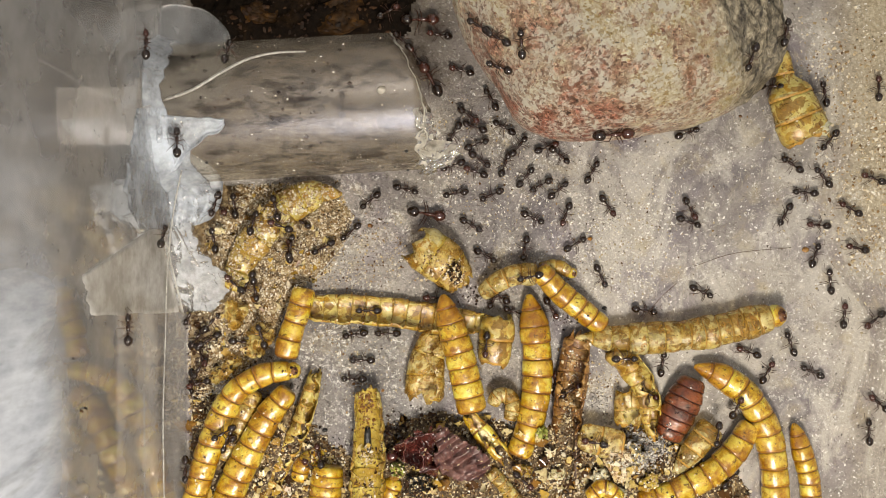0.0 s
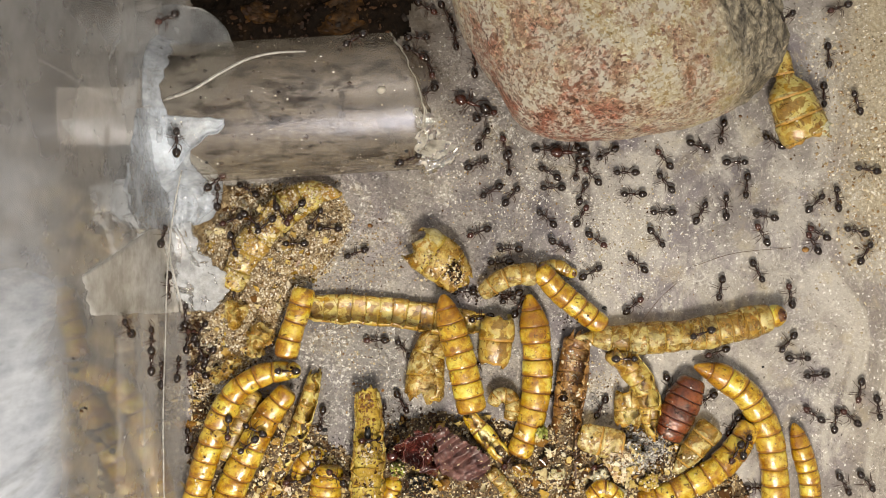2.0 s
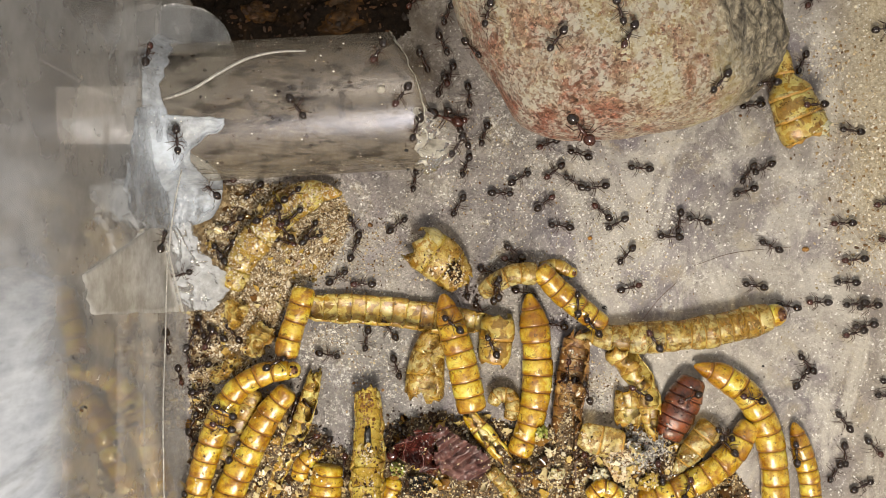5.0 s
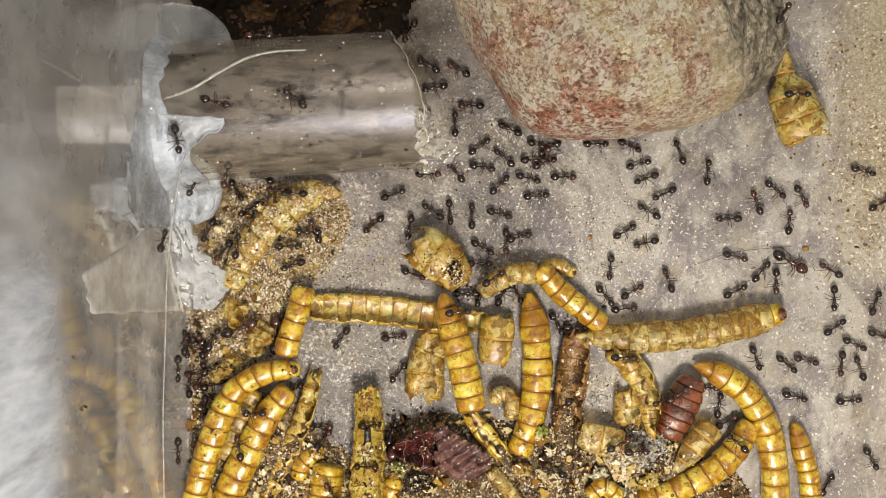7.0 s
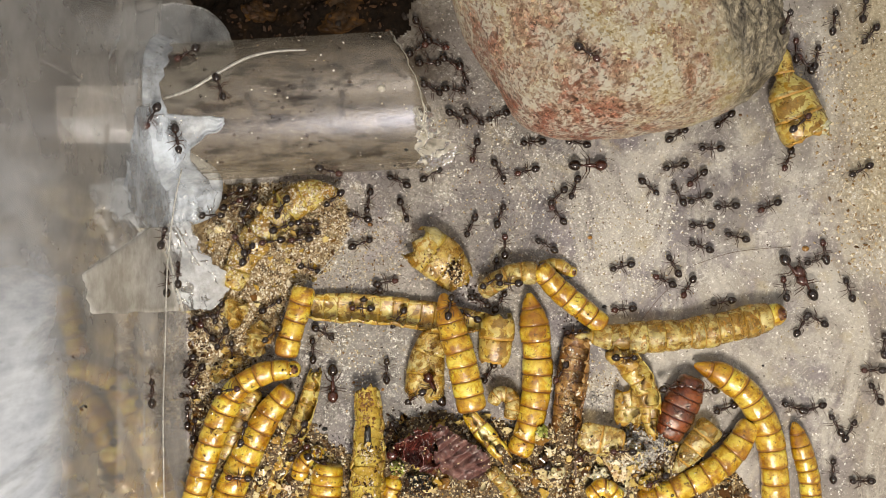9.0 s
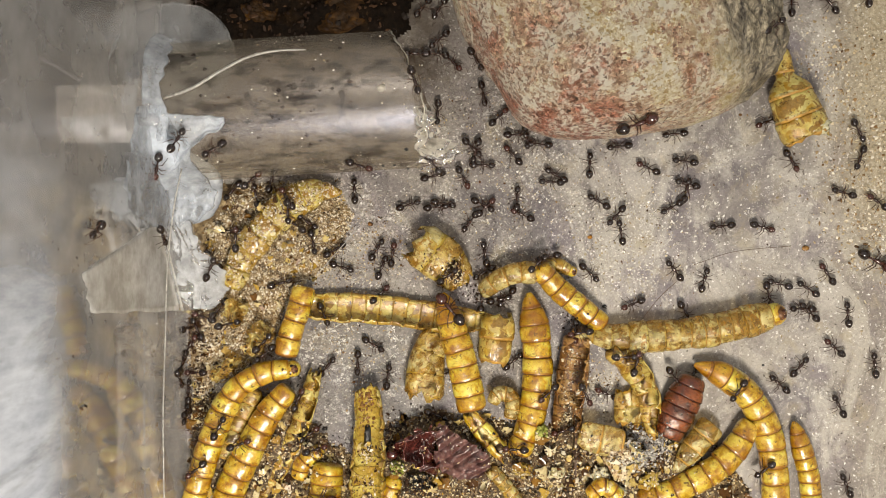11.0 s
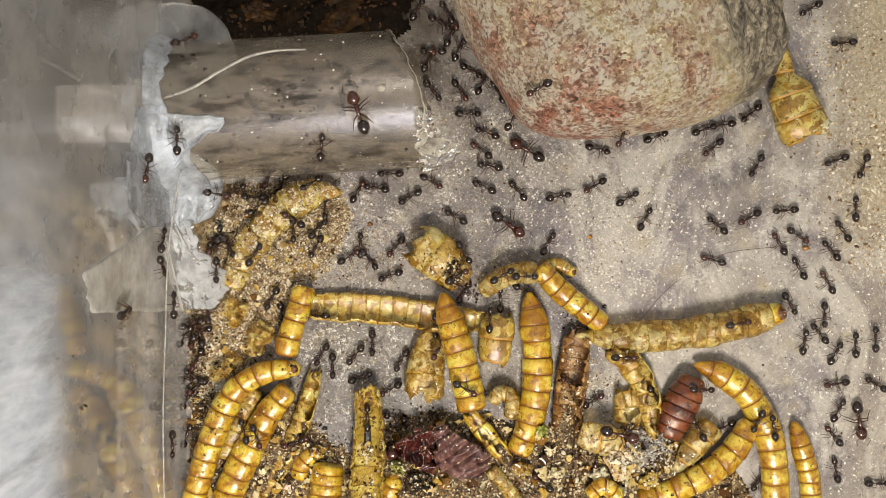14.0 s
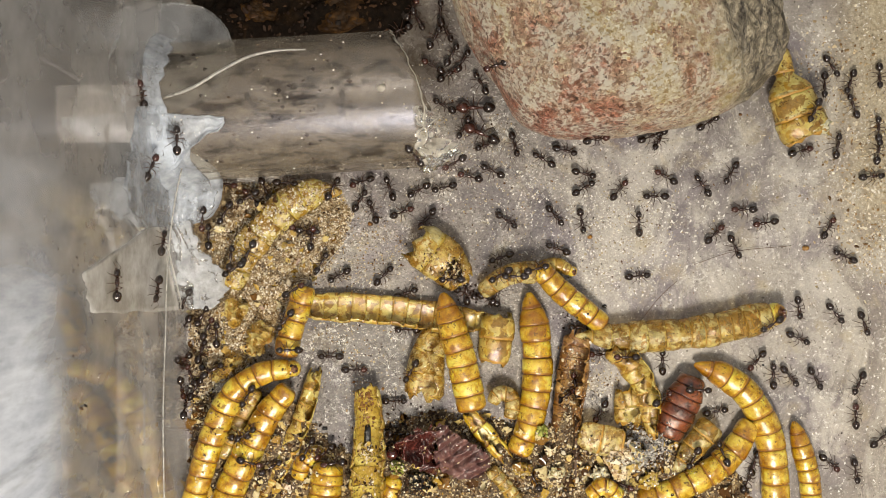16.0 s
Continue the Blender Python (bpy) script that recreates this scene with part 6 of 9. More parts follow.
route(DARK, [(310, 250, 90), (310, 250, 90), (310, 250, 90), (310, 250, 90), (310, 250, 90), (265, 215, -105), (310, 250, -90), (310, 250, -90), (310, 250, -90), (310, 250, -80), (310, 250, -80), (310, 250, -80), (310, 250, -80), (310, 250, -80), (310, 250, -80), (310, 250, 90), (325, 148, 15), (388, 270, 85), (445, 183, 20), (415, 345, -120), (420, 340, 30), (380, 65, 20), (380, -45, 90), (380, -45, 20), (380, -45, 20)])
route(DARK, [(278, 415, 75), (278, 415, 75), (278, 415, 75), (278, 415, 75), (278, 415, 75), (278, 415, 75), (278, 420, 75), (365, 420, -120), (355, 462, -30), (400, 350, 120), (420, 340, -60), (430, 360, -120), (405, 345, -180), (370, 420, 90), (375, 380, 0), (395, 415, 30), (380, 370, 0), (400, 380, 20), (440, 365, 20), (440, 355, 0), (450, 350, -180), (440, 380, -120), (420, 340, -150), (400, 345, -120), (400, 380, -120)])
route(DARK, [(215, 580, 90), (215, 580, 90), (215, 580, 90), (215, 580, 90), (215, 578, 120), (215, 530, 130), (220, 448, 40), (278, 425, 75), (278, 425, 75), (278, 425, 75), (278, 425, 75), (278, 420, 75), (278, 420, 75), (278, 425, 75), (278, 420, 75), (278, 420, -105), (270, 430, 60), (278, 420, 75), (278, 430, 80), (278, 430, 80), (278, 425, 80), (278, 425, 80), (278, 425, 80), (278, 430, 80), (278, 430, 80)])
route(RUSTY, [(690, 20, 30), (690, -45, -90), (690, 40, -120), (685, 40, -100), (735, 95, -30), (735, 95, 170), (705, 50, 140), (720, 30, 30), (725, 50, -180), (665, 228, -90), (460, 70, -180), (415, 72, -180), (415, -45, 90), (415, -45, -119), (332, 102, -150), (332, -45, 90), (332, -45, -62), (390, 65, 0), (390, -45, -117), (325, 85, -80), (330, 75, 20), (325, 35, 155), (245, 213, -120), (238, 165, 100), (240, 168, 100)])
route(RUSTY, [(775, 60, 170), (740, 50, -40), (750, 70, -40), (750, -45, -85), (755, 15, -30), (790, 50, -120), (755, 50, 130), (775, 10, 0), (775, -45, -137), (690, 35, -150), (690, -45, 90), (690, -45, 30), (690, -45, -90), (690, 40, 0), (740, 90, 30), (760, 120, 30), (755, 110, -120), (760, 140, 40), (795, 128, 0), (755, 165, -120), (760, 110, 60), (575, 175, -110), (750, 150, 60), (760, 115, 60), (765, 120, 150)])
route(DARK, [(712, 72, 135), (720, 60, 60), (740, 110, -60), (745, 65, 60), (740, 68, 0), (775, 100, -20), (745, 105, 60), (740, 90, 30), (740, 60, -30), (765, 145, 130), (757, 118, 150), (730, 95, 120), (760, 70, 60), (735, 70, -120), (760, 115, 0), (760, 165, -60), (765, 155, -50), (780, 185, -70), (765, 180, 140), (580, 300, 155), (550, 330, -150), (570, 340, 60), (665, 375, -120), (655, 397, -135), (660, 375, 110)])
route(RUSTY, [(735, 100, 120), (760, 80, -25), (765, 130, 150), (755, 105, -150), (760, 120, -70), (780, 130, 0), (775, 160, -155), (770, 125, -180), (740, 90, 130), (700, 310, 0), (760, 310, 0), (700, 325, -130), (685, 312, -170), (645, 320, 140), (585, 300, -15), (660, 320, -20), (660, 325, -180), (515, 345, 60), (655, 325, -150), (640, 340, -60), (635, 340, 60), (610, 320, 30), (700, 320, 5), (660, 330, -170), (640, 325, -160)])
route(RUSTY, [(815, 125, 165), (770, 140, 170), (775, 155, -30), (838, 205, 0), (892, 260, 100), (875, 205, 140), (840, 220, -160), (840, 215, 165), (805, 185, 0), (840, 212, 5), (832, 190, -180), (790, 120, 90), (790, 130, 90), (785, 95, -50), (800, 115, -30), (860, 210, 110), (845, 185, 145), (808, 205, 80), (790, 175, 80), (780, 175, -30), (815, 165, -55), (845, 160, 140), (815, 120, 110), (815, 178, 150), (795, 135, 30)])
route(DARK, [(850, 45, 150), (850, -45, -135), (760, 45, 150), (760, -45, 90), (760, -45, 150), (760, -45, -72), (785, 30, -120), (800, 40, 60), (800, -45, -114), (750, 68, 120), (725, 60, -120), (730, 50, -120), (735, 40, 60), (755, 45, -60), (745, 55, -60), (730, 75, 150), (730, 75, 150), (725, 80, -60), (765, 85, 30), (815, 85, -70), (815, 90, 60), (905, 80, 30), (910, 25, 60), (795, 45, -120), (790, 60, -60)])
route(DARK, [(885, 65, 150), (885, -45, -117), (815, 90, 120), (795, 70, -180), (805, 70, -80), (820, 160, -90), (800, 172, -150), (795, 145, 150), (765, 130, 130), (775, 185, 120), (768, 158, -170), (755, 110, 150), (750, 105, 60), (750, 110, 30), (805, 162, -10), (850, 260, -30), (843, 265, -85), (845, 265, 0), (850, 193, 140), (842, 215, 120), (855, 150, 60), (865, 180, 160), (850, 178, -140), (865, 185, 130), (850, 150, 120)])
route(DARK, [(925, 75, 95), (915, 10, -180), (810, 115, -30), (810, 135, -35), (755, 165, -150), (770, 205, -130), (798, 225, 60), (800, 172, -160), (770, 175, -150), (740, 320, 20), (805, 305, 130), (770, 310, -180), (755, 328, -15), (770, 322, 100), (653, 358, -100), (760, 330, 20), (720, 340, 170), (660, 378, -35), (675, 378, -70), (570, 400, -120), (520, 410, -90), (505, 425, -120), (580, 425, 60), (590, 340, 20), (590, 335, 60)])
route(DARK, [(885, 115, 160), (885, -45, -129), (800, 60, 120), (800, -45, -98), (790, 25, -60), (815, 95, -180), (800, 105, 120), (775, 75, 140), (785, 42, -30), (810, 125, -40), (810, -45, 90), (810, -45, 140), (810, -45, 140), (810, -45, 140), (810, -45, -144), (705, 30, -120), (705, -45, -118), (665, 30, -120), (750, 15, 30), (755, 15, 40), (790, 25, 120), (790, -45, -90), (790, 60, -90), (765, 55, 90), (780, 25, 90)])
route(DARK, [(868, 175, 120), (848, 182, -160), (840, 130, -20), (865, 155, -50), (840, 115, 90), (845, 120, -120), (815, 122, -180), (805, 90, 60), (805, 60, 30), (845, 145, -60), (845, -45, 90), (845, -45, 120), (845, -45, 120), (845, -45, 120), (845, -45, -124), (765, 75, -150), (750, 85, -150), (745, 110, -120), (745, 115, 150), (605, 248, 140), (570, 258, 85), (550, 175, 50), (690, 40, -50), (710, 35, 20), (740, 40, -60)])
route(RUSTY, [(830, 205, -35), (855, 205, 0), (815, 155, 150), (835, 180, -10), (860, 205, 20), (860, 160, 110), (820, 195, -140), (835, 125, 110), (795, 103, 160), (800, 180, 0), (810, 125, 150), (770, 40, -120), (785, 80, 90), (785, 30, 120), (775, 82, -20), (785, 135, -20), (815, 110, 90), (790, 50, -120), (780, 60, -120), (785, 65, -30), (800, 65, 60), (760, 65, -175), (760, 75, 60), (740, 20, 30), (730, 20, 60)])
route(DARK, [(840, 225, 160), (822, 228, 150), (810, 175, 0), (875, 258, -35), (900, 290, -90), (875, 320, 95), (850, 255, 165), (830, 240, 150), (808, 238, -110), (765, 300, -160), (805, 220, 90), (765, 150, -30), (790, 155, -180), (757, 155, -170), (765, 160, -30), (795, 235, -110), (740, 312, -180), (735, 320, 20), (765, 305, 60), (700, 330, -150), (690, 310, -180), (690, 318, 20), (755, 310, 0), (785, 320, 30), (785, 335, -165)])
route(DARK, [(890, 225, 150), (885, 232, 160), (865, 145, -70), (885, 227, -10), (965, 265, 0), (905, 232, -160), (850, 230, -150), (850, 190, 170), (832, 168, 150), (885, 240, -60), (900, 230, 155), (832, 115, 130), (850, 150, -30), (880, 75, 130), (820, 135, -70), (880, 205, -100), (885, 240, -100), (880, 232, 50), (915, 235, -150), (890, 240, 90), (880, 165, 120), (870, 185, -80), (830, 230, 10), (910, 245, 10), (910, 260, -75)])
route(DARK, [(802, 238, -120), (708, 315, -150), (665, 320, 150), (708, 265, 0), (725, 275, 20), (720, 310, -180), (710, 318, 160), (678, 338, -175), (635, 402, -110), (640, 345, -15), (698, 345, 20), (615, 420, 70), (620, 395, 60), (652, 385, 90), (635, 385, 165), (800, 382, 10), (825, 385, 60), (745, 375, -160), (730, 403, -50), (670, 455, 130), (655, 462, -50), (655, 580, 0), (700, 590, 30), (690, 500, -30), (720, 520, 20)])
route(DARK, [(845, 255, 20), (905, 257, -5), (850, 215, 145), (950, 330, 5), (970, 305, 150), (935, 285, 140), (885, 265, 130), (840, 268, 170), (845, 275, -50), (820, 310, -70), (855, 298, -10), (810, 215, 120), (820, 215, 0), (850, 215, -60), (840, 210, -40), (870, 275, 40), (865, 240, 95), (832, 215, 100), (835, 140, 120), (790, 145, 155), (765, 95, -180), (740, 90, -120), (735, 95, -30), (750, 90, 30), (770, 70, 60)])
route(DARK, [(918, 258, 50), (990, 252, -10), (985, 258, 155), (970, 255, -80), (1030, 275, -60), (1050, 265, -170), (905, 270, 165), (885, 258, 150), (865, 245, 150), (870, 282, -50), (890, 280, 140), (835, 165, 85), (875, 195, -50), (895, 210, -50), (880, 208, -160), (900, 230, 30), (918, 255, -95), (925, 250, -55), (950, 250, -60), (950, 250, -35), (1058, 268, -15), (1078, 280, -20), (1040, 275, 150), (975, 280, -90), (960, 285, 150)])
route(RUSTY, [(968, 260, 20), (1088, 247, 0), (1095, 278, -150), (1112, 395, 125), (1045, 310, 135), (1070, 320, -60), (970, 300, -170), (903, 295, 5), (975, 288, -30), (940, 295, 150), (945, 285, 0), (968, 285, -90), (935, 305, -35), (970, 345, -50), (930, 305, -165), (895, 295, 110), (890, 300, -90), (785, 335, -30), (835, 345, 100), (740, 320, 20), (765, 325, -30), (755, 312, 15), (800, 287, 10), (848, 330, -85), (830, 315, 165)])
route(DARK, [(990, 275, -40), (1140, 240, 140), (1115, 245, -180), (1127, 253, -10), (1072, 272, -150), (1100, 240, -160), (900, 240, 150), (870, 160, 130), (870, -45, -107), (825, 105, -120), (825, -45, 90), (825, -45, 60), (825, -45, 60), (825, -45, 60), (825, -45, -129), (740, 60, -120), (715, 42, -180), (690, 45, -60), (725, 50, 60), (700, 35, 30), (740, 20, 60), (755, 30, -90), (725, 65, -60), (720, 75, 150), (705, 55, -160)])
route(DARK, [(850, 283, -35), (840, 405, -90), (830, 405, 0), (885, 380, 95), (905, 345, 50), (835, 360, 150), (785, 312, 150), (775, 312, 20), (832, 333, -90), (795, 380, -110), (835, 382, 90), (855, 378, 165), (790, 330, 90), (820, 330, -100), (715, 375, -70), (840, 355, -25), (862, 375, -90), (820, 400, -110), (790, 400, 120), (700, 432, -150), (640, 435, 90), (630, 425, 80), (620, 415, 45), (610, 380, 15), (640, 355, 60)])
route(DARK, [(800, 293, -160), (785, 305, -180), (765, 268, -165), (768, 310, 0), (845, 290, 20), (808, 280, -120), (760, 302, -180), (745, 310, -30), (765, 305, 20), (718, 358, 0), (765, 375, 145), (740, 348, -135), (718, 345, -85), (695, 390, -105), (640, 432, 20), (685, 412, 80), (718, 365, -180), (580, 398, -160), (605, 455, -120), (560, 605, -30), (570, 630, -120), (535, 700, -120), (500, 770, -120), (465, 680, -180), (435, 700, -120)])
route(RUSTY, [(840, 303, 160), (800, 370, -35), (840, 335, 30), (855, 365, -140), (845, 410, -160), (848, 425, 135), (835, 360, 90), (710, 470, -60), (670, 495, -105), (640, 485, 25), (735, 487, -20), (705, 520, 150), (650, 428, 140), (715, 425, 35), (685, 500, 10), (700, 465, 90), (720, 400, -165), (625, 440, -150), (650, 437, -160), (580, 480, 150), (620, 455, 30), (565, 495, -90), (580, 490, 90), (585, 440, 60), (550, 420, 80)])
route(DARK, [(893, 290, 70), (900, 290, 105), (815, 245, 140), (820, 250, -10), (855, 245, 60), (808, 215, -90), (808, 265, -120), (805, 235, 90), (805, 208, -20), (822, 270, -10), (850, 260, 35), (765, 180, 0), (810, 185, -180), (755, 180, -60), (810, 210, -30), (815, 275, -120), (815, 290, -35), (770, 330, -150), (828, 268, 165), (735, 310, 150), (765, 165, -50), (780, 172, 155), (765, 165, 150), (725, 238, -180), (735, 275, -50)])
route(DARK, [(930, 312, 50), (1085, 305, 120), (990, 305, -25), (1037, 317, 5), (1020, 300, -100), (1012, 335, 170), (945, 303, -180), (885, 295, -180), (912, 305, -25), (905, 295, 110), (935, 318, -15), (925, 320, 140), (835, 328, -140), (870, 330, 140), (765, 310, 30), (800, 305, 20), (790, 340, -140), (700, 365, -160), (700, 370, -120), (700, 362, 0), (725, 352, -150), (680, 372, 150), (770, 328, -25), (755, 360, 100), (740, 340, -150)])
route(DARK, [(1047, 303, 60), (1160, 240, 20), (1180, 253, 0), (1130, 292, 165), (1105, 305, -180), (1140, 332, -180), (1020, 303, -175), (1022, 298, 135), (1048, 267, -180), (1010, 252, -180), (970, 265, -150), (1025, 258, -20), (1030, 250, -180), (1020, 115, 120), (942, 253, -175), (915, 270, -40), (940, 300, -120), (870, 290, 160), (890, 275, 120), (820, 292, -165), (830, 205, 0), (830, 195, -70), (825, 210, -120), (810, 215, 110), (785, 190, 150)])
route(DARK, [(955, 328, -150), (1010, 425, 70), (1030, 400, 140), (1040, 382, 90), (1030, 340, 70), (1055, 375, -150), (945, 368, 125), (873, 440, -95), (870, 470, -100), (845, 450, 40), (855, 440, -30), (900, 510, -60), (880, 520, -120), (880, 520, 60), (870, 500, -150), (838, 455, 80), (855, 475, -90), (835, 480, -120), (750, 500, -180), (735, 515, -140), (660, 610, -90), (670, 640, -35), (670, 630, 150), (600, 500, 165), (600, 490, -150)])
route(DARK, [(988, 335, 40), (1050, 348, -180), (960, 345, -180), (985, 368, 50), (975, 332, -180), (935, 345, 140), (905, 310, 140), (885, 320, -180), (893, 353, 5), (905, 355, -15), (885, 328, 45), (870, 298, 55), (830, 280, 80), (800, 270, -150), (705, 322, 155), (750, 260, -180), (695, 315, -140), (655, 338, 0), (690, 318, 20), (655, 355, -180), (665, 335, 170), (625, 380, 10), (705, 375, 60), (710, 375, 65), (690, 335, 110)])
route(DARK, [(720, 335, -15), (720, 348, -115), (650, 372, -145), (760, 350, -150), (580, 402, -180), (650, 435, 15), (640, 382, -150), (580, 465, -150), (555, 430, 160), (615, 392, -30), (660, 400, -140), (570, 458, -180), (560, 425, 20), (610, 440, -165), (550, 475, -15), (645, 500, -20), (580, 488, -130), (560, 470, -140), (570, 465, -150), (565, 465, 60), (560, 440, -120), (510, 470, 100), (530, 450, 0), (475, 345, -150), (440, 450, -120)])
route(DARK, [(805, 342, -170), (765, 358, -140), (725, 350, 130), (840, 345, 40), (868, 338, -150), (780, 385, -140), (745, 310, -180), (745, 357, -180), (690, 422, 40), (720, 400, 50), (795, 378, -85), (695, 455, 130), (640, 320, -120), (610, 345, -120), (590, 350, -140), (610, 345, 60), (640, 320, 40), (490, 330, -180), (470, 252, -20), (520, 330, -150), (500, 330, -120), (480, 325, -180), (500, 345, 0), (500, 330, 0), (510, 330, 0)])
route(DARK, [(868, 345, -155), (905, 468, -180), (855, 415, 30), (928, 440, -180), (900, 440, -180), (940, 520, -120), (910, 515, -180), (890, 520, -120), (885, 567, -180), (830, 460, 60), (850, 467, 0), (860, 480, 30), (820, 370, 20), (855, 390, -180), (833, 402, -115), (830, 395, -130), (825, 435, -120), (700, 428, -120), (690, 470, -90), (685, 495, -15), (690, 490, -160), (700, 590, 20), (730, 600, 0), (750, 600, 20), (720, 585, -180)])
route(DARK, [(655, 355, -140), (675, 550, -180), (525, 430, 60), (525, 425, -125), (470, 398, -140), (525, 430, 60), (620, 350, 40), (540, 420, -100), (515, 400, 150), (600, 375, 30), (520, 345, -180), (500, 350, -180), (480, 350, 20), (525, 340, -120), (500, 370, -120), (500, 330, 60), (430, 128, 130), (475, 68, 0), (740, 85, 60), (720, 48, 0), (780, 45, -30), (785, 40, -120), (785, 130, -150), (780, 140, 150), (800, 100, 60)])
route(DARK, [(835, 398, -30), (825, 520, -180), (750, 405, 0), (845, 485, -110), (820, 515, -180), (830, 520, -180), (700, 450, 90), (672, 450, -130), (605, 450, -180), (655, 408, 50), (725, 405, -100), (590, 505, -180), (595, 468, 5), (650, 460, 45), (660, 520, 30), (685, 490, 80), (735, 520, -30), (690, 618, -110), (705, 655, -110), (580, 850, -180), (580, 925, -90), (580, 925, 0), (580, 925, 0), (580, 925, 0), (580, 925, 0)])
route(DARK, [(943, 385, -25), (935, 440, -90), (940, 418, 15), (955, 408, 0), (965, 385, 140), (920, 430, -130), (870, 402, -85), (825, 440, -120), (880, 520, 60), (875, 465, -20), (915, 520, -60), (910, 670, -120), (905, 640, 80), (885, 650, 120), (865, 660, -120), (905, 655, 60), (970, 600, 60), (820, 600, -180), (760, 545, -140), (610, 630, -60), (630, 630, -130), (610, 640, -120), (600, 670, -120), (560, 640, -180), (510, 620, -180)])
route(RUSTY, [(1000, 380, -110), (1143, 453, 0), (1070, 535, -160), (1085, 468, 125), (1055, 425, -35), (1125, 475, 140), (1015, 382, 160), (985, 375, 120), (1058, 377, 10), (1010, 370, 125), (998, 315, 0), (1035, 345, -150), (957, 373, -15), (1032, 370, 0), (985, 380, 130), (937, 380, 140), (968, 362, 40), (880, 395, 95), (895, 340, 150), (805, 310, 20), (850, 268, 145), (815, 240, -70), (835, 257, 0), (840, 275, 165), (800, 290, -150)])
route(RUSTY, [(1075, 365, -55), (1155, 415, -35), (1055, 485, 110), (1035, 440, 130), (1028, 380, 60), (1072, 497, -180), (950, 405, -150), (925, 435, -110), (930, 455, -150), (865, 415, 120), (895, 430, -90), (895, 420, 90), (875, 405, -5), (910, 395, -15), (893, 435, 90), (875, 383, 0), (930, 415, 0), (860, 500, 140), (895, 410, -170), (790, 480, -120), (810, 490, 30), (820, 485, 60), (830, 455, 120), (810, 355, 75), (755, 390, -130)])
route(RUSTY, [(1220, 370, -60), (1300, 330, -180), (1245, 325, 170), (1335, 352, 90), (1172, 280, 130), (1190, 268, 130), (995, 265, 160), (915, 238, 10), (1020, 240, -90), (935, 248, -25), (955, 260, -20), (940, 270, 100), (890, 243, -130), (860, 262, 165), (840, 270, -105), (830, 300, -30), (855, 318, -160), (785, 365, -150), (805, 378, -30), (740, 428, -180), (700, 440, -130), (665, 450, -90), (680, 462, 20), (725, 415, 40), (715, 378, 20)])
route(DARK, [(1218, 392, -20), (1210, 420, -95), (1200, 430, -120), (1165, 395, 145), (1118, 343, -180), (1117, 390, -180), (1005, 335, -180), (935, 352, -145), (1002, 402, -170), (938, 388, -180), (950, 348, 5), (1000, 325, 70), (905, 320, 130), (885, 280, 120), (883, 305, -60), (865, 345, 30), (890, 320, 120), (855, 355, 70), (930, 275, 150), (895, 270, 100), (860, 238, 160), (880, 228, 20), (878, 215, 145), (890, 205, 130), (820, 230, -120)])
route(DARK, [(1018, 430, 30), (1060, 485, -70), (1045, 525, -120), (1050, 490, 60), (1045, 480, 30), (1125, 580, 150), (925, 438, -150), (900, 463, 0), (1010, 567, 0), (960, 448, -180), (920, 420, 15), (1050, 412, -30), (1045, 540, -180), (1025, 580, -180), (900, 500, -180), (910, 510, -120), (940, 535, -180), (900, 545, 150), (910, 535, 150), (880, 520, 90), (820, 520, -120), (755, 515, 150), (820, 490, 60), (805, 495, -180), (800, 495, -180)])
route(DARK, [(860, 452, -30), (885, 553, 0), (880, 548, 0), (918, 540, 60), (885, 465, -180), (910, 545, -160), (830, 520, -180), (825, 520, 0), (830, 575, -130), (800, 520, 60), (825, 520, 0), (825, 520, 0), (840, 490, 90), (990, 432, 15), (965, 435, 150), (940, 453, -180), (945, 450, -170), (925, 480, -90), (960, 428, 60), (895, 490, -120), (890, 490, 30), (910, 490, 0), (925, 485, 0), (940, 430, 70), (885, 458, -160)])
route(DARK, [(928, 440, -100), (930, 530, -120), (930, 550, 60), (978, 428, 45), (990, 435, -30), (965, 460, 150), (890, 365, 95), (870, 335, -90), (925, 440, -120), (893, 388, 120), (885, 380, -15), (940, 410, 35), (888, 345, -90), (880, 363, -20), (885, 382, 70), (890, 345, 90), (905, 380, -180), (845, 435, 80), (870, 370, 165), (850, 403, -155), (805, 385, 150), (800, 308, -30), (845, 312, 0), (890, 315, -15), (870, 305, 155)])
route(DARK, [(1062, 488, -65), (1130, 510, -40), (1072, 632, -120), (1105, 632, 0), (1105, 632, 0), (1105, 632, 0), (1105, 632, 0), (1105, 632, 0), (1105, 632, -180), (1045, 520, -30), (1070, 525, -50), (1080, 545, -30), (1060, 628, -120), (1060, 650, 150), (885, 535, 60), (885, 530, 0), (905, 530, -60), (830, 575, -120), (780, 520, -120), (725, 600, -120), (710, 640, -120), (700, 710, -140), (690, 700, 0), (770, 640, 160), (730, 660, -120)])
route(DARK, [(620, 410, -140), (680, 588, 0), (670, 550, 0), (725, 522, 0), (630, 447, -160), (635, 503, -25), (690, 520, -50), (650, 585, 160), (570, 610, -80), (610, 605, -20), (605, 600, -125), (590, 720, -120), (570, 755, -180), (560, 660, 90), (555, 620, 90), (570, 630, 40), (570, 625, -120), (490, 660, -150), (400, 700, -150), (375, 660, 30), (360, 590, 30), (370, 620, -120), (340, 640, 90), (410, 530, 60), (330, 580, -120)])
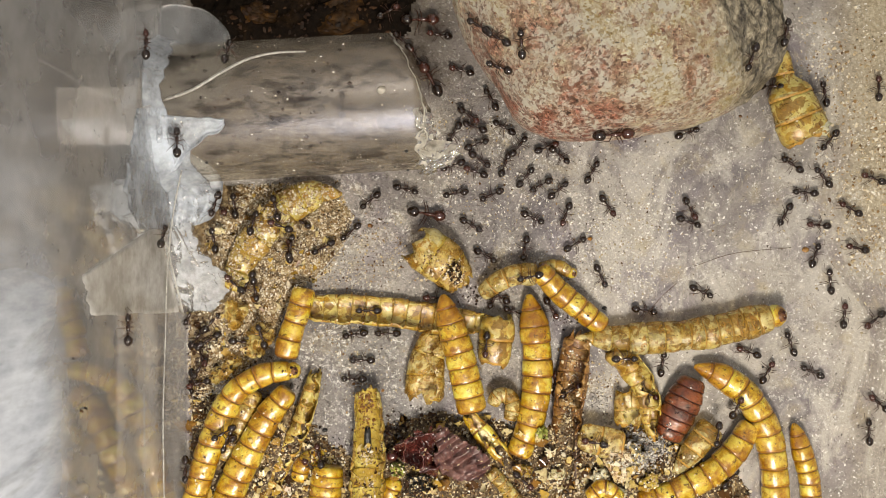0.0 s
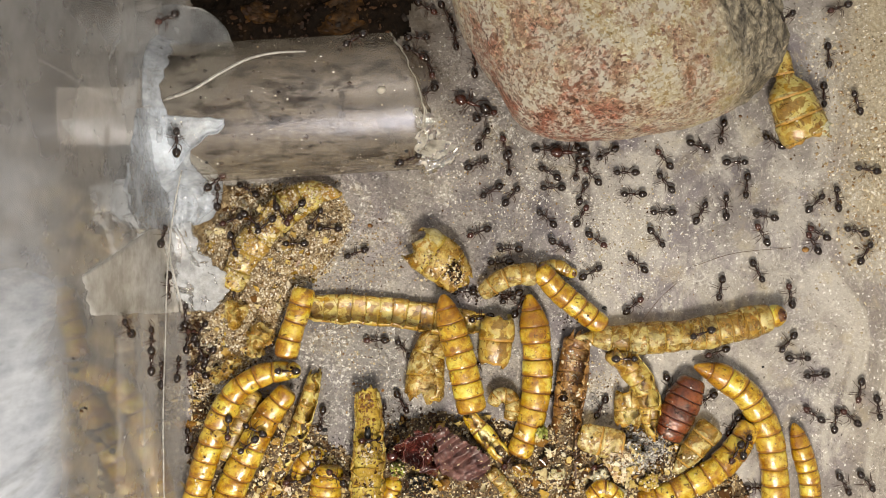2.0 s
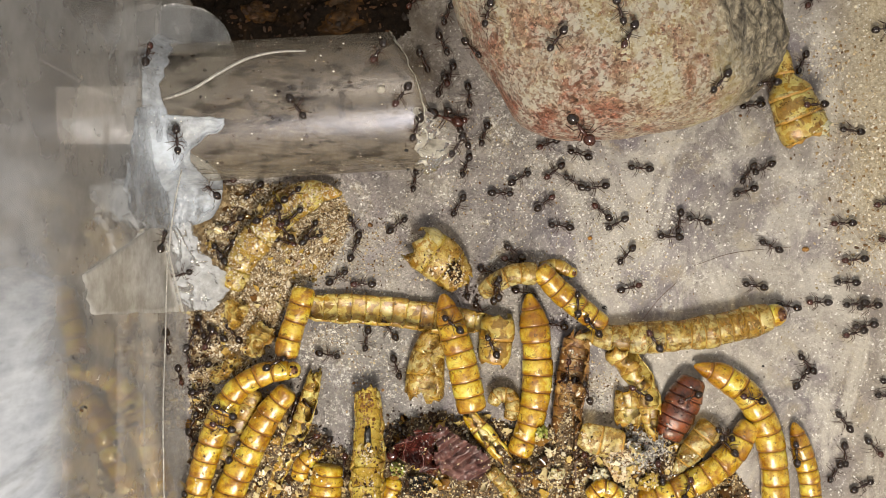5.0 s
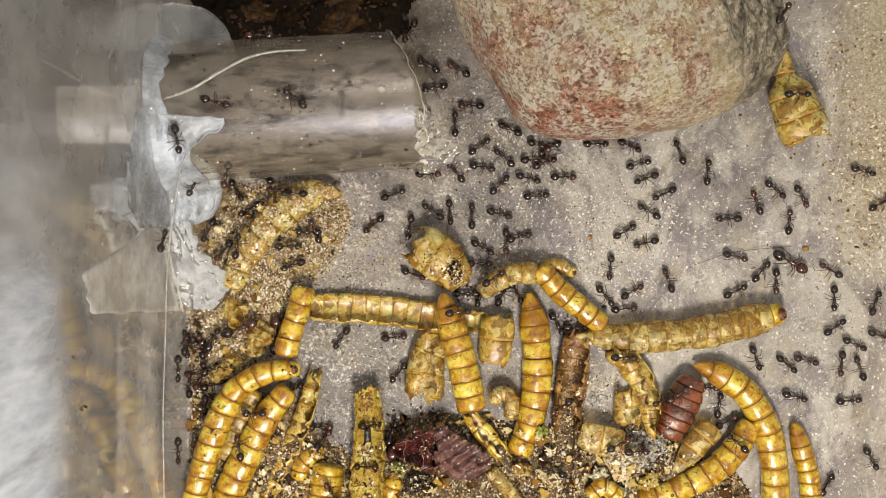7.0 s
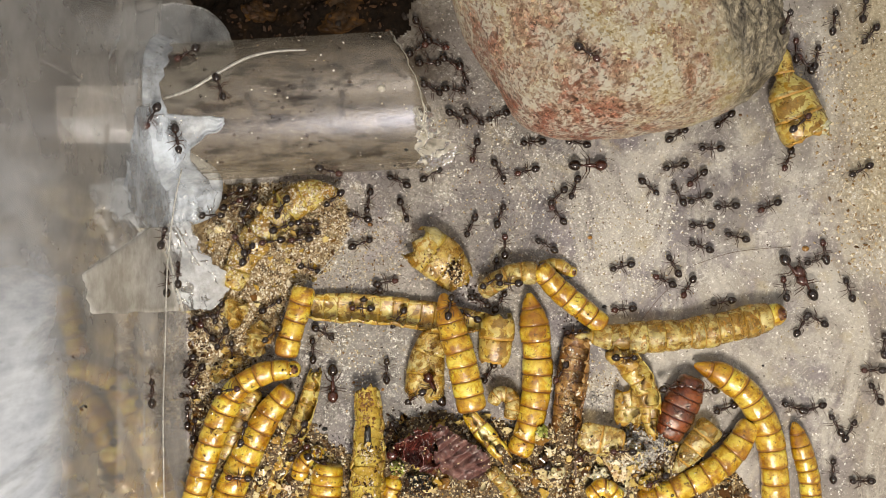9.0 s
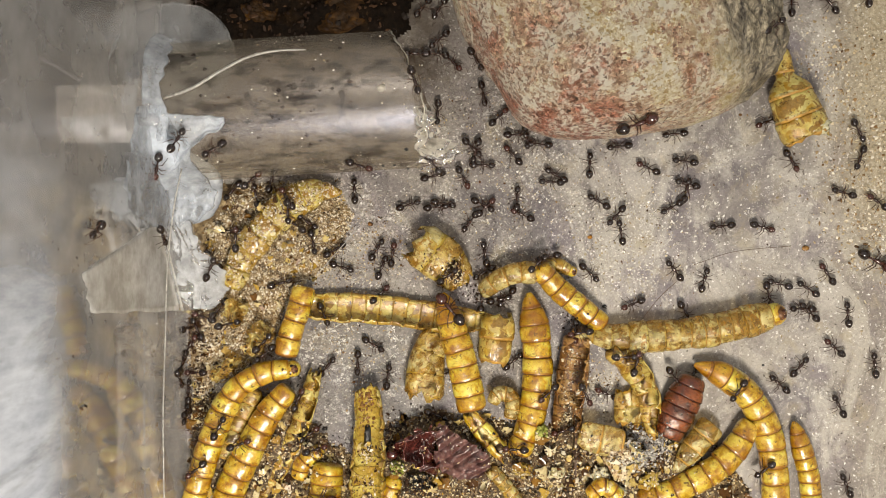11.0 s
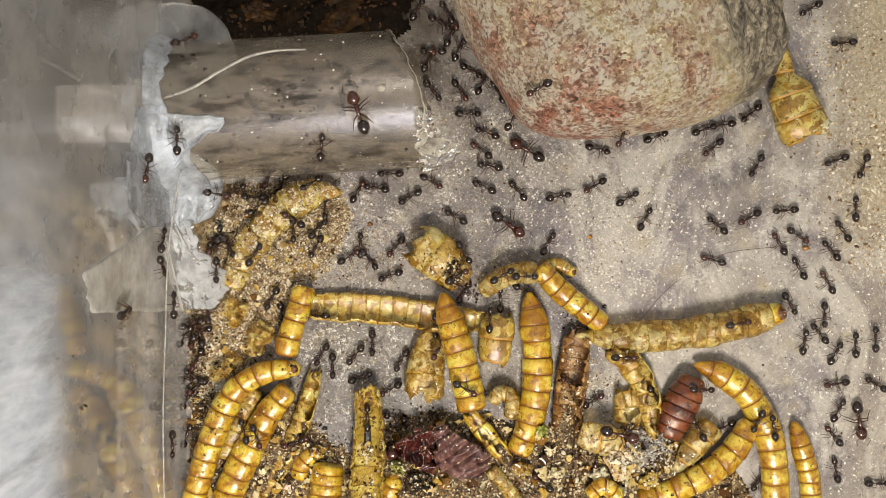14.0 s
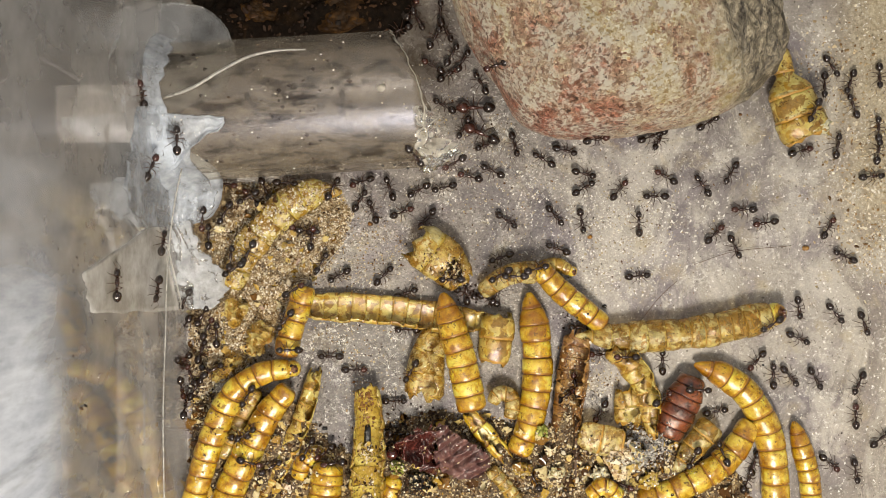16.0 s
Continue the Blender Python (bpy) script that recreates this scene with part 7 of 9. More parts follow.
route(DARK, [(570, 435, -150), (545, 430, 160), (450, 360, 70), (435, 345, 60), (440, 335, 150), (395, 335, 60), (420, 335, 0), (420, 360, -120), (395, 345, -160), (375, 313, 145), (343, 325, -120), (380, 370, -120), (355, 435, 0), (375, 445, 60), (415, 345, -150), (400, 370, -140), (365, 295, 100), (415, 345, -90), (415, 340, -120), (390, 380, -120), (380, 420, -120), (360, 440, 20), (375, 430, 90), (360, 430, 90), (370, 420, 90)])
route(DARK, [(515, 435, 80), (520, 435, -120), (495, 440, 80), (480, 430, 130), (415, 520, 80), (440, 480, 60), (525, 440, 60), (470, 425, 150), (500, 432, 20), (580, 400, 60), (545, 410, -180), (555, 435, 20), (545, 405, 30), (545, 415, 30), (550, 412, 0), (633, 432, 60), (625, 370, -130), (555, 385, -160), (630, 340, 60), (590, 340, -150), (575, 370, -90), (570, 440, -120), (600, 440, -30), (600, 415, -60), (680, 488, 45)])
route(DARK, [(490, 365, 100), (490, 345, 80), (490, 340, -60), (615, 390, -70), (520, 430, -180), (565, 455, -20), (555, 440, 165), (545, 490, 20), (580, 490, -15), (620, 450, -165), (520, 470, -160), (515, 455, 90), (530, 460, 0), (500, 390, 150), (500, 400, 20), (570, 420, -120), (555, 420, -90), (500, 450, -100), (540, 430, 60), (520, 440, -120), (450, 450, 60), (450, 430, 30), (460, 380, 60), (440, 330, 120), (440, 350, -150)])
route(DARK, [(380, 360, -110), (385, 425, -180), (380, 380, -120), (378, 432, -160), (288, 505, -90), (370, 440, 90), (375, 435, -120), (390, 455, -90), (335, 550, -40), (345, 615, -90), (335, 615, -90), (345, 620, -90), (345, 620, -90), (470, 640, 0), (410, 620, 90), (450, 600, 60), (560, 600, 0), (390, 570, 30), (400, 545, 60), (330, 565, -120), (370, 555, -90), (410, 620, 40), (520, 655, 0), (450, 520, -180), (360, 560, -120)])
route(DARK, [(1215, 235, 20), (1270, 280, 155), (1255, 268, 130), (1335, 272, -165), (1300, 287, 0), (1345, 285, -40), (1250, 295, 30), (1297, 243, 85), (1350, 240, -60), (1220, 340, -180), (1172, 345, -155), (1210, 387, 0), (1315, 405, 0), (1265, 445, 115), (1237, 437, 160), (1112, 392, 60), (1160, 333, 10), (1085, 445, 110), (1070, 388, 120), (970, 435, -120), (970, 432, 60), (1025, 440, -60), (985, 435, 110), (1008, 425, -40), (985, 442, 160)])
route(DARK, [(1325, 100, -110), (1245, 235, -10), (1325, 205, 60), (1335, 195, 40), (1235, 260, -25), (1275, 290, -120), (1090, 298, -180), (1165, 360, -100), (1130, 365, -150), (1060, 403, -30), (1105, 410, 30), (1080, 360, 135), (1025, 322, -180), (1030, 325, -70), (985, 350, -135), (970, 347, 165), (1050, 320, -35), (988, 345, -90), (1018, 355, -40), (920, 390, 165), (915, 340, 130), (1078, 348, -20), (1045, 365, 165), (950, 335, 15), (1033, 335, 30)])
route(DARK, [(1385, 55, 80), (1385, 35, 70), (1385, 60, -90), (1385, 60, 60), (1385, 30, 30), (1385, 35, -160), (1378, 55, -60), (1390, 40, 60), (1378, 50, -90), (1100, 248, -160), (1115, 260, -25), (1125, 245, 20), (1165, 250, -70), (1165, 292, 5), (1192, 297, -170), (1078, 285, -165), (1197, 185, -80), (1198, 235, -170), (1195, 237, -180), (1115, 245, -165), (1160, 245, 20), (1142, 268, 160), (1090, 270, -90), (1045, 285, -180), (1150, 245, 20)])
route(DARK, [(1367, 155, 0), (1385, 150, 60), (1440, 82, 100), (1425, 70, -90), (1462, 100, -85), (1450, 145, 45), (1480, 72, 155), (1408, 20, -100), (1428, 75, -85), (1395, 130, -120), (1410, 170, 0), (1420, 68, 80), (1415, 20, 0), (1450, 45, -160), (1385, 40, 60), (1380, 25, 30), (1390, 40, -150), (1330, 322, -175), (1280, 222, 35), (1270, 228, 50), (1275, 225, -170), (1265, 235, -150), (1230, 248, -155), (1245, 255, 30), (1252, 220, 30)])
route(DARK, [(1455, 165, 100), (1435, 140, 110), (1485, 160, -50), (1360, 170, -180), (1275, 235, -100), (1265, 245, -100), (1040, 255, -180), (1040, -45, 90), (1040, -45, -127), (870, 180, 130), (870, -45, 90), (870, -45, 130), (870, -45, 130), (870, -45, 130), (870, -45, -102), (830, 140, -30), (860, 150, -50), (865, 180, 150), (850, 145, 60), (825, 120, 60), (835, 130, -30), (830, 115, 150), (830, 110, 60), (825, 115, 140), (820, 110, 60)])
route(RUSTY, [(1550, 155, 90), (1448, 40, 90), (1448, -45, 90), (1448, -45, -62), (1480, 15, -160), (1448, 12, 60), (1448, -45, 90), (1448, -45, 60), (1448, -45, -124), (1380, 55, -120), (1380, 25, 60), (1385, 65, 100), (1380, 40, 60), (1395, 90, -60), (1405, 90, 90), (1405, -45, 90), (1405, -45, -82), (1430, 130, 110), (1378, 25, 60), (1378, -45, 90), (1378, -45, -109), (1355, 20, -120), (1448, 20, 45), (1455, 40, 65), (1455, -45, 90)])
route(DARK, [(1465, 250, -130), (1365, 245, -40), (1375, 260, -30), (1395, 297, -180), (1365, 250, 150), (1370, 245, 150), (1120, 247, 165), (1200, 232, 0), (1155, 315, 165), (1090, 312, 165), (1130, 292, 15), (1110, 325, -70), (1155, 315, 135), (1112, 295, 120), (1197, 240, 30), (1032, 270, 20), (1065, 255, 40), (1000, 258, 155), (960, 288, -180), (915, 275, 60), (910, 210, 60), (990, 250, 0), (1005, 303, 150), (985, 300, -180), (1032, 310, -15)])
route(DARK, [(1397, 290, 145), (1375, 310, -45), (1452, 392, -180), (1390, 415, -110), (1350, 382, 170), (1300, 418, -160), (1215, 425, -10), (1357, 435, -55), (1385, 420, 45), (1265, 425, 110), (1285, 388, -180), (1265, 422, -180), (1280, 465, -130), (1195, 437, 160), (1238, 400, -180), (1155, 395, -130), (1210, 410, 10), (1235, 460, 145), (1175, 448, -165), (970, 525, -150), (930, 490, 0), (1122, 495, -35), (1080, 520, 110), (1058, 460, 135), (1128, 395, 90)])
route(DARK, [(1452, 312, 130), (1408, 348, -130), (1430, 450, -180), (1325, 432, -150), (1238, 375, 60), (1262, 370, 80), (1085, 335, -150), (1130, 365, 140), (1080, 322, -120), (1045, 320, 150), (1055, 257, 0), (1078, 300, -90), (1078, 295, -25), (1085, 305, -100), (1148, 333, -40), (1060, 343, 125), (1095, 330, 20), (1090, 378, 110), (1090, 315, -180), (940, 332, -160), (990, 350, 10), (1140, 422, 40), (1100, 385, 160), (985, 350, -180), (1028, 395, -80)])
route(DARK, [(1420, 340, 175), (1355, 353, -160), (1355, 398, -135), (1343, 398, 170), (1282, 365, 90), (1290, 362, 145), (1128, 308, -90), (1235, 385, 105), (1205, 353, -130), (1205, 410, -15), (1180, 495, 110), (1190, 453, -20), (1225, 498, -25), (1235, 490, 160), (1190, 470, 120), (1190, 480, 130), (1185, 485, -85), (1210, 548, -130), (1160, 540, -100), (1025, 580, -180), (1025, 580, -180), (1030, 580, -180), (1025, 580, -180), (1025, 580, -180), (1025, 580, -180)])
route(DARK, [(1385, 380, -120), (1370, 400, -150), (1418, 490, -120), (1360, 463, -150), (1340, 480, -60), (1345, 515, 170), (1275, 447, 0), (1345, 483, 0), (1365, 525, 160), (1265, 510, 160), (1300, 515, 25), (1345, 475, 0), (1422, 480, -30), (1420, 595, 125), (1415, 575, 60), (1400, 570, -150), (1385, 575, -150), (1245, 685, -180), (1240, 680, -180), (1240, 690, -180), (1240, 690, 0), (1270, 620, 0), (1240, 690, -180), (1175, 640, 80), (1170, 640, 90)])
route(RUSTY, [(1442, 397, 175), (1405, 385, 150), (1452, 485, -95), (1350, 440, -150), (1345, 413, 120), (1355, 420, -150), (1300, 412, 130), (1395, 425, -20), (1610, 425, -172), (1497, 440, -95), (1465, 478, 150), (1453, 480, 95), (1465, 455, -30), (1485, 505, -70), (1455, 445, 100), (1445, 465, 130), (1433, 432, -180), (1400, 440, 90), (1342, 415, 165), (1375, 475, -70), (1375, 432, 120), (1410, 415, 150), (1265, 390, 5), (1330, 392, 50), (1312, 373, -180)])
route(DARK, [(1440, 450, 70), (1365, 415, 165), (1430, 520, -90), (1295, 470, 140), (1170, 375, -180), (1215, 410, -105), (1048, 345, -150), (1007, 350, -55), (1035, 348, 85), (965, 325, 90), (965, 290, 20), (1025, 298, 110), (970, 250, 0), (1005, 268, -25), (1020, 255, 170), (960, 245, -180), (1020, 265, -30), (1000, 290, -10), (1010, 318, 165), (930, 290, -180), (865, 297, 170), (910, 258, 45), (880, 283, -30), (915, 292, 20), (860, 260, -160)])
route(DARK, [(1465, 495, 95), (1395, 500, -155), (1352, 622, -180), (1280, 533, 170), (1240, 590, -160), (1200, 550, -180), (1160, 548, 150), (1258, 527, 20), (1220, 428, 145), (1160, 430, 110), (1140, 432, -165), (1130, 405, 140), (1095, 392, 130), (1078, 340, 110), (1015, 335, -110), (940, 290, 150), (975, 312, -30), (925, 352, -180), (945, 305, 60), (880, 340, 150), (855, 333, 155), (975, 438, -140), (925, 447, -170), (945, 378, 0), (982, 385, -50)])
route(RUSTY, [(1490, 555, 85), (1440, 525, 90), (1480, 535, 90), (1405, 480, 120), (1395, 520, 100), (1388, 472, 130), (1355, 452, 75), (1408, 475, -60), (1493, 532, -100), (1355, 480, -115), (1370, 500, -90), (1420, 525, -30), (1420, 525, 165), (1392, 622, 110), (1385, 510, 100), (1380, 545, -60), (1390, 518, 160), (1350, 513, 150), (1243, 445, -155), (1235, 420, 20), (1258, 462, 165), (1175, 487, -155), (1188, 508, -105), (1240, 525, -100), (1335, 640, -130)])
route(RUSTY, [(1542, 565, -140), (1470, 568, -120), (1440, 580, 160), (1355, 533, -180), (1265, 620, -160), (1270, 620, -80), (1215, 660, -180), (1160, 640, 130), (1160, 645, 130), (1105, 557, -175), (1105, 547, 5), (1135, 548, -30), (1165, 665, -60), (1175, 640, 120), (1100, 548, -175), (1025, 580, -180), (1080, 545, -160), (1025, 580, -180), (1025, 580, -180), (865, 660, -180), (825, 690, -30), (855, 760, 60), (935, 650, 90), (870, 690, 0), (1000, 700, 30)])
route(DARK, [(1240, 515, -25), (1292, 412, 125), (1285, 425, -150), (1255, 435, -145), (1175, 322, 130), (1225, 300, -180), (1065, 305, -150), (1065, -45, 90), (1065, -45, -75), (1110, 118, -55), (1110, -45, 90), (1110, -45, 125), (1110, -45, -135), (1020, 45, 115), (1020, -45, 90), (1020, -45, 115), (1020, -45, -149), (930, 10, -30), (1140, 90, 60), (1140, -45, 90), (1140, -45, 60), (1140, -45, -15), (1380, 20, -120), (1405, 60, -35), (1468, 122, -55)])
route(DARK, [(1140, 548, -10), (1172, 495, -40), (1180, 505, -80), (1252, 490, 140), (1160, 420, -50), (1190, 475, 155), (1095, 388, 0), (1292, 428, 150), (1232, 388, 120), (1235, 395, -120), (1145, 375, 150), (1150, 370, 45), (1288, 360, -50), (1268, 385, 130), (1235, 353, -160), (1195, 348, 160), (1190, 352, -25), (1218, 427, -170), (1155, 420, 150), (1110, 425, 130), (1140, 388, 60), (1155, 450, -160), (1130, 420, -120), (1110, 473, 10), (1128, 490, 5)])
route(RUSTY, [(1540, 315, 160), (1445, 355, -90), (1478, 475, -100), (1435, 475, 150), (1435, 428, 120), (1425, 425, 140), (1400, 452, -70), (1445, 430, -30), (1610, 430, -174), (1405, 450, 120), (1393, 392, 85), (1410, 325, 100), (1438, 312, 0), (1448, 265, -155), (1390, 285, -110), (1400, 290, -45), (1438, 280, -50), (1410, 385, -90), (1268, 292, 155), (1345, 385, -150), (1322, 388, -150), (1345, 400, -160), (1205, 335, 80), (1240, 330, 145), (1175, 315, 150)])
route(DARK, [(1395, 605, 110), (1400, 560, -40), (1412, 615, -180), (1325, 512, -170), (1272, 510, -100), (1225, 510, -120), (1100, 425, -10), (1155, 425, -150), (1100, 452, -145), (1080, 460, -110), (1078, 475, -95), (1110, 512, -60), (1100, 553, -170), (1100, 548, 10), (1098, 473, -165), (1060, 505, 20), (1140, 475, -70), (1185, 500, 90), (1105, 442, 150), (940, 530, -120), (885, 530, 90), (880, 520, 90), (880, 510, 30), (910, 497, -180), (885, 490, -150)])
route(DARK, [(1432, 655, 155), (1405, 672, -105), (1380, 675, 120), (1355, 622, -140), (1295, 750, -120), (1100, 690, 80), (910, 555, -140), (900, 540, -120), (900, 655, -150), (890, 530, 60), (890, 520, 60), (885, 525, -120), (895, 550, -60), (890, 545, 120), (795, 545, 80), (820, 500, 20), (880, 520, -90), (880, 520, 90), (870, 510, -120), (765, 545, 150), (770, 580, -90), (715, 625, -15), (760, 605, 0), (870, 515, -120), (865, 530, -30)])
route(RUSTY, [(1320, 620, 160), (1220, 655, -180), (1190, 825, -180), (1190, 925, -90), (1190, 925, 0), (1190, 925, 0), (1190, 925, 0), (1190, 925, 0), (1190, 925, 71), (1230, 810, 0), (1285, 745, 30), (1345, 860, 80), (1330, 810, -120), (1290, 830, -120), (1160, 850, -150), (1060, 688, -180), (1140, 830, -160), (1110, 805, -180), (1110, 925, 117), (1080, 865, -150), (1080, 925, 137), (925, 780, 60), (1060, 750, 30), (1065, 665, 100), (1060, 730, -120)])
route(RUSTY, [(1355, 655, 60), (1350, 630, -155), (1280, 715, 150), (1265, 705, 130), (1245, 705, -150), (1150, 640, 150), (1150, 640, -120), (1055, 715, -150), (1015, 700, 60), (1025, 580, 0), (1020, 580, 0), (1025, 580, 0), (1025, 580, 0), (1060, 630, -180), (1020, 590, -180), (1020, 620, -90), (1025, 580, -180), (880, 660, 60), (905, 640, 90), (720, 710, -150), (690, 690, -150), (630, 720, 60), (650, 700, 60), (620, 660, 60), (630, 655, 0)])
route(DARK, [(1170, 640, 80), (1175, 640, -100), (1120, 720, -90), (1060, 700, -150), (1060, 720, -120), (1075, 770, -30), (1120, 800, -180), (1055, 770, 60), (1050, 740, -180), (1050, 625, 120), (1105, 632, 0), (1105, 632, 0), (1105, 632, 0), (1105, 632, 0), (1105, 632, 0), (1105, 632, 0), (1105, 632, 0), (1105, 632, -180), (1070, 635, -150), (905, 655, -140), (860, 700, 0), (900, 700, 60), (885, 540, 60), (930, 500, 30), (910, 490, -180)])
route(DARK, [(1105, 632, 0), (1105, 632, 0), (1105, 632, 0), (1210, 558, 0), (1125, 465, 140), (1162, 515, 150), (970, 425, 160), (985, 550, -60), (1020, 580, -120), (920, 520, -60), (985, 575, -60), (985, 620, 0), (1020, 745, -150), (930, 780, -150), (735, 700, -150), (760, 740, 0), (760, 925, 162), (530, 850, -120), (530, 925, 115), (500, 860, -150), (500, 925, -90), (500, 925, -150), (500, 925, -150), (500, 925, 102), (480, 830, 30)])
route(RUSTY, [(860, 610, -95), (700, 710, 0), (780, 745, 0), (705, 830, -150), (655, 775, -170), (655, 925, 117), (570, 760, 0), (590, 770, -90), (590, 925, 83), (625, 655, 40), (650, 825, 0), (650, 925, 122), (590, 830, -180), (550, 710, -150), (530, 765, -120), (560, 660, 60), (590, 715, -140), (505, 790, 30), (590, 730, -30), (550, 770, -120), (550, 925, -90), (550, 925, -120), (550, 925, -120), (550, 925, -120), (550, 925, -120)])
route(DARK, [(910, 550, 160), (870, 612, -20), (885, 625, -30), (900, 635, -130), (715, 615, 130), (685, 590, 0), (705, 605, -180), (655, 610, -110), (640, 600, -165), (640, 580, 0), (660, 750, 0), (760, 735, 0), (735, 745, -180), (750, 720, -180), (685, 655, 90), (835, 685, 30), (845, 685, 0), (870, 690, -100), (930, 700, -120), (750, 835, -180), (750, 925, -90), (750, 925, 0), (750, 925, 0), (750, 925, 0), (750, 925, 0)])
route(RUSTY, [(975, 545, -60), (900, 670, -150), (895, 655, -30), (945, 660, 0), (920, 540, 60), (1010, 640, -100), (850, 560, -120), (712, 592, 165), (705, 600, -180), (660, 508, 165), (700, 597, 5), (715, 630, 45), (710, 565, 15), (755, 545, 100), (640, 545, -180), (665, 495, 30), (700, 523, -180), (575, 470, 160), (585, 505, -15), (535, 610, 0), (560, 560, -180), (435, 580, -90), (560, 630, -160), (530, 620, 60), (525, 515, 30)])
route(DARK, [(628, 590, -170), (590, 650, -100), (560, 640, -120), (575, 760, -180), (570, 740, -100), (575, 760, 0), (590, 665, 90), (590, 660, 100), (440, 665, 20), (545, 602, -180), (380, 600, 60), (480, 490, 60), (470, 525, -150), (450, 520, -150), (480, 540, 30), (570, 600, -90), (590, 610, -160), (555, 602, -180), (535, 565, -160), (520, 650, 0), (590, 650, -90), (600, 690, -120), (570, 745, -90), (600, 720, -120), (545, 800, -120)])
route(DARK, [(640, 635, -180), (575, 760, -180), (575, 925, -90), (575, 925, 99), (560, 830, 60), (530, 810, 30), (530, 780, -150), (500, 790, -120), (415, 740, -150), (410, 720, 60), (380, 680, 20), (470, 700, 60), (360, 590, 60), (345, 580, 90), (355, 570, 40), (328, 560, 90), (400, 550, -150), (350, 565, -90), (340, 580, -90), (298, 555, 90), (298, 540, 90), (288, 530, -80), (280, 565, -90), (255, 550, 60), (195, 505, 90)])
route(DARK, [(625, 668, -180), (530, 850, -90), (530, 925, -90), (530, 925, 123), (440, 785, -140), (440, 925, 146), (345, 860, -90), (345, 925, -90), (345, 925, 104), (322, 830, -100), (322, 925, 66), (360, 840, 70), (335, 770, 90), (380, 830, 60), (350, 760, 90), (350, 720, 0), (355, 710, -90), (348, 735, 90), (350, 720, 90), (330, 700, 90), (335, 705, 60), (345, 700, -90), (395, 760, 30), (345, 650, 60), (380, 660, 30)])
route(DARK, [(685, 588, -180), (675, 628, -155), (632, 592, -180), (612, 585, -90), (510, 655, -180), (565, 610, -60), (630, 607, 0), (570, 612, -180), (410, 610, -140), (395, 560, -180), (317, 605, 90), (350, 575, 30), (310, 545, 100), (310, 510, 110), (305, 485, 90), (375, 440, 90), (365, 435, -100), (280, 485, -80), (272, 490, -95), (273, 490, 90), (278, 475, -70), (277, 495, -90), (275, 510, -90), (265, 510, -100), (268, 515, -100)])
route(DARK, [(330, 675, -90), (328, 740, -90), (335, 655, -90), (340, 750, -100), (257, 635, 90), (238, 560, 90), (270, 475, -20), (328, 458, -15), (303, 500, -100), (395, 405, 100), (370, 410, -120), (435, 490, 0), (380, 570, -150), (410, 490, 0), (395, 600, -120), (440, 580, 0), (450, 450, 60), (440, 450, 0), (530, 460, -120), (440, 470, -120), (385, 480, -90), (380, 560, -180), (360, 555, 80), (380, 460, -120), (330, 530, -120)])
route(DARK, [(340, 555, -120), (340, 570, 60), (395, 420, 0), (345, 560, -120), (257, 600, 90), (290, 525, 90), (288, 520, 90), (283, 510, -75), (300, 560, -90), (310, 660, -80), (305, 655, -90), (308, 665, 90), (315, 625, 90), (313, 545, 90), (285, 500, 90), (155, 390, -70), (165, 405, -90), (165, 467, -30), (168, 505, -60), (190, 550, 20), (210, 555, 40), (240, 578, -30), (258, 605, -120), (280, 625, 0), (310, 645, -50)])
route(DARK, [(370, 600, -150), (312, 655, 90), (345, 560, 30), (330, 700, -90), (305, 650, 85), (345, 690, 90), (355, 670, 90), (350, 640, -105), (340, 700, -90), (365, 680, 30), (350, 660, -180), (345, 720, -120), (360, 715, 60), (340, 720, -90), (335, 735, 90), (345, 660, 90), (340, 690, -180), (308, 735, -85), (315, 755, -90), (350, 745, -90), (335, 770, 70), (340, 740, -120), (330, 775, -120), (325, 755, 90), (318, 720, 80)])
route(RUSTY, [(430, 600, 0), (430, 695, 60), (430, 520, -170), (350, 605, -100), (322, 600, 85), (335, 553, 0), (325, 550, -20), (335, 550, -30), (305, 640, -70), (320, 710, 80), (325, 680, 90), (325, 690, 90), (325, 675, 100), (310, 660, 90), (325, 655, 60), (340, 630, 60), (350, 640, -120), (340, 635, -120), (345, 630, 60), (340, 600, 90), (340, 600, -90), (292, 650, -90), (325, 700, 90), (325, 620, 90), (320, 635, -140)])
route(DARK, [(1533, 762, 95), (1435, 745, -175), (1432, 722, -180), (1390, 640, 110), (1410, 632, 0), (1432, 580, -15), (1435, 560, 85), (1450, 560, -20), (1420, 665, -155), (1395, 605, -180), (1390, 645, -40), (1433, 597, 130), (1390, 530, 145), (1335, 635, 160), (1275, 535, -170), (1258, 510, 40), (1335, 392, -90), (1350, 440, -80), (1295, 432, -45), (1385, 525, -30), (1395, 540, -60), (1362, 467, -180), (1312, 472, -100), (1340, 480, -130), (1360, 575, -150)])
route(RUSTY, [(1550, 710, 140), (1468, 688, -170), (1440, 690, 70), (1420, 650, -140), (1435, 730, 145), (1370, 665, 100), (1235, 675, -120), (1280, 715, -30), (1200, 735, -150), (1105, 632, 0), (1200, 700, 30), (1215, 670, 0), (1225, 665, 0), (1250, 680, 0), (1245, 690, -180), (1145, 635, 30), (1200, 665, 30), (1200, 665, 150), (1105, 632, -180), (1105, 632, -180), (1105, 632, 0), (1165, 545, 20), (1105, 632, -180), (1105, 632, -180), (1105, 632, -180)])
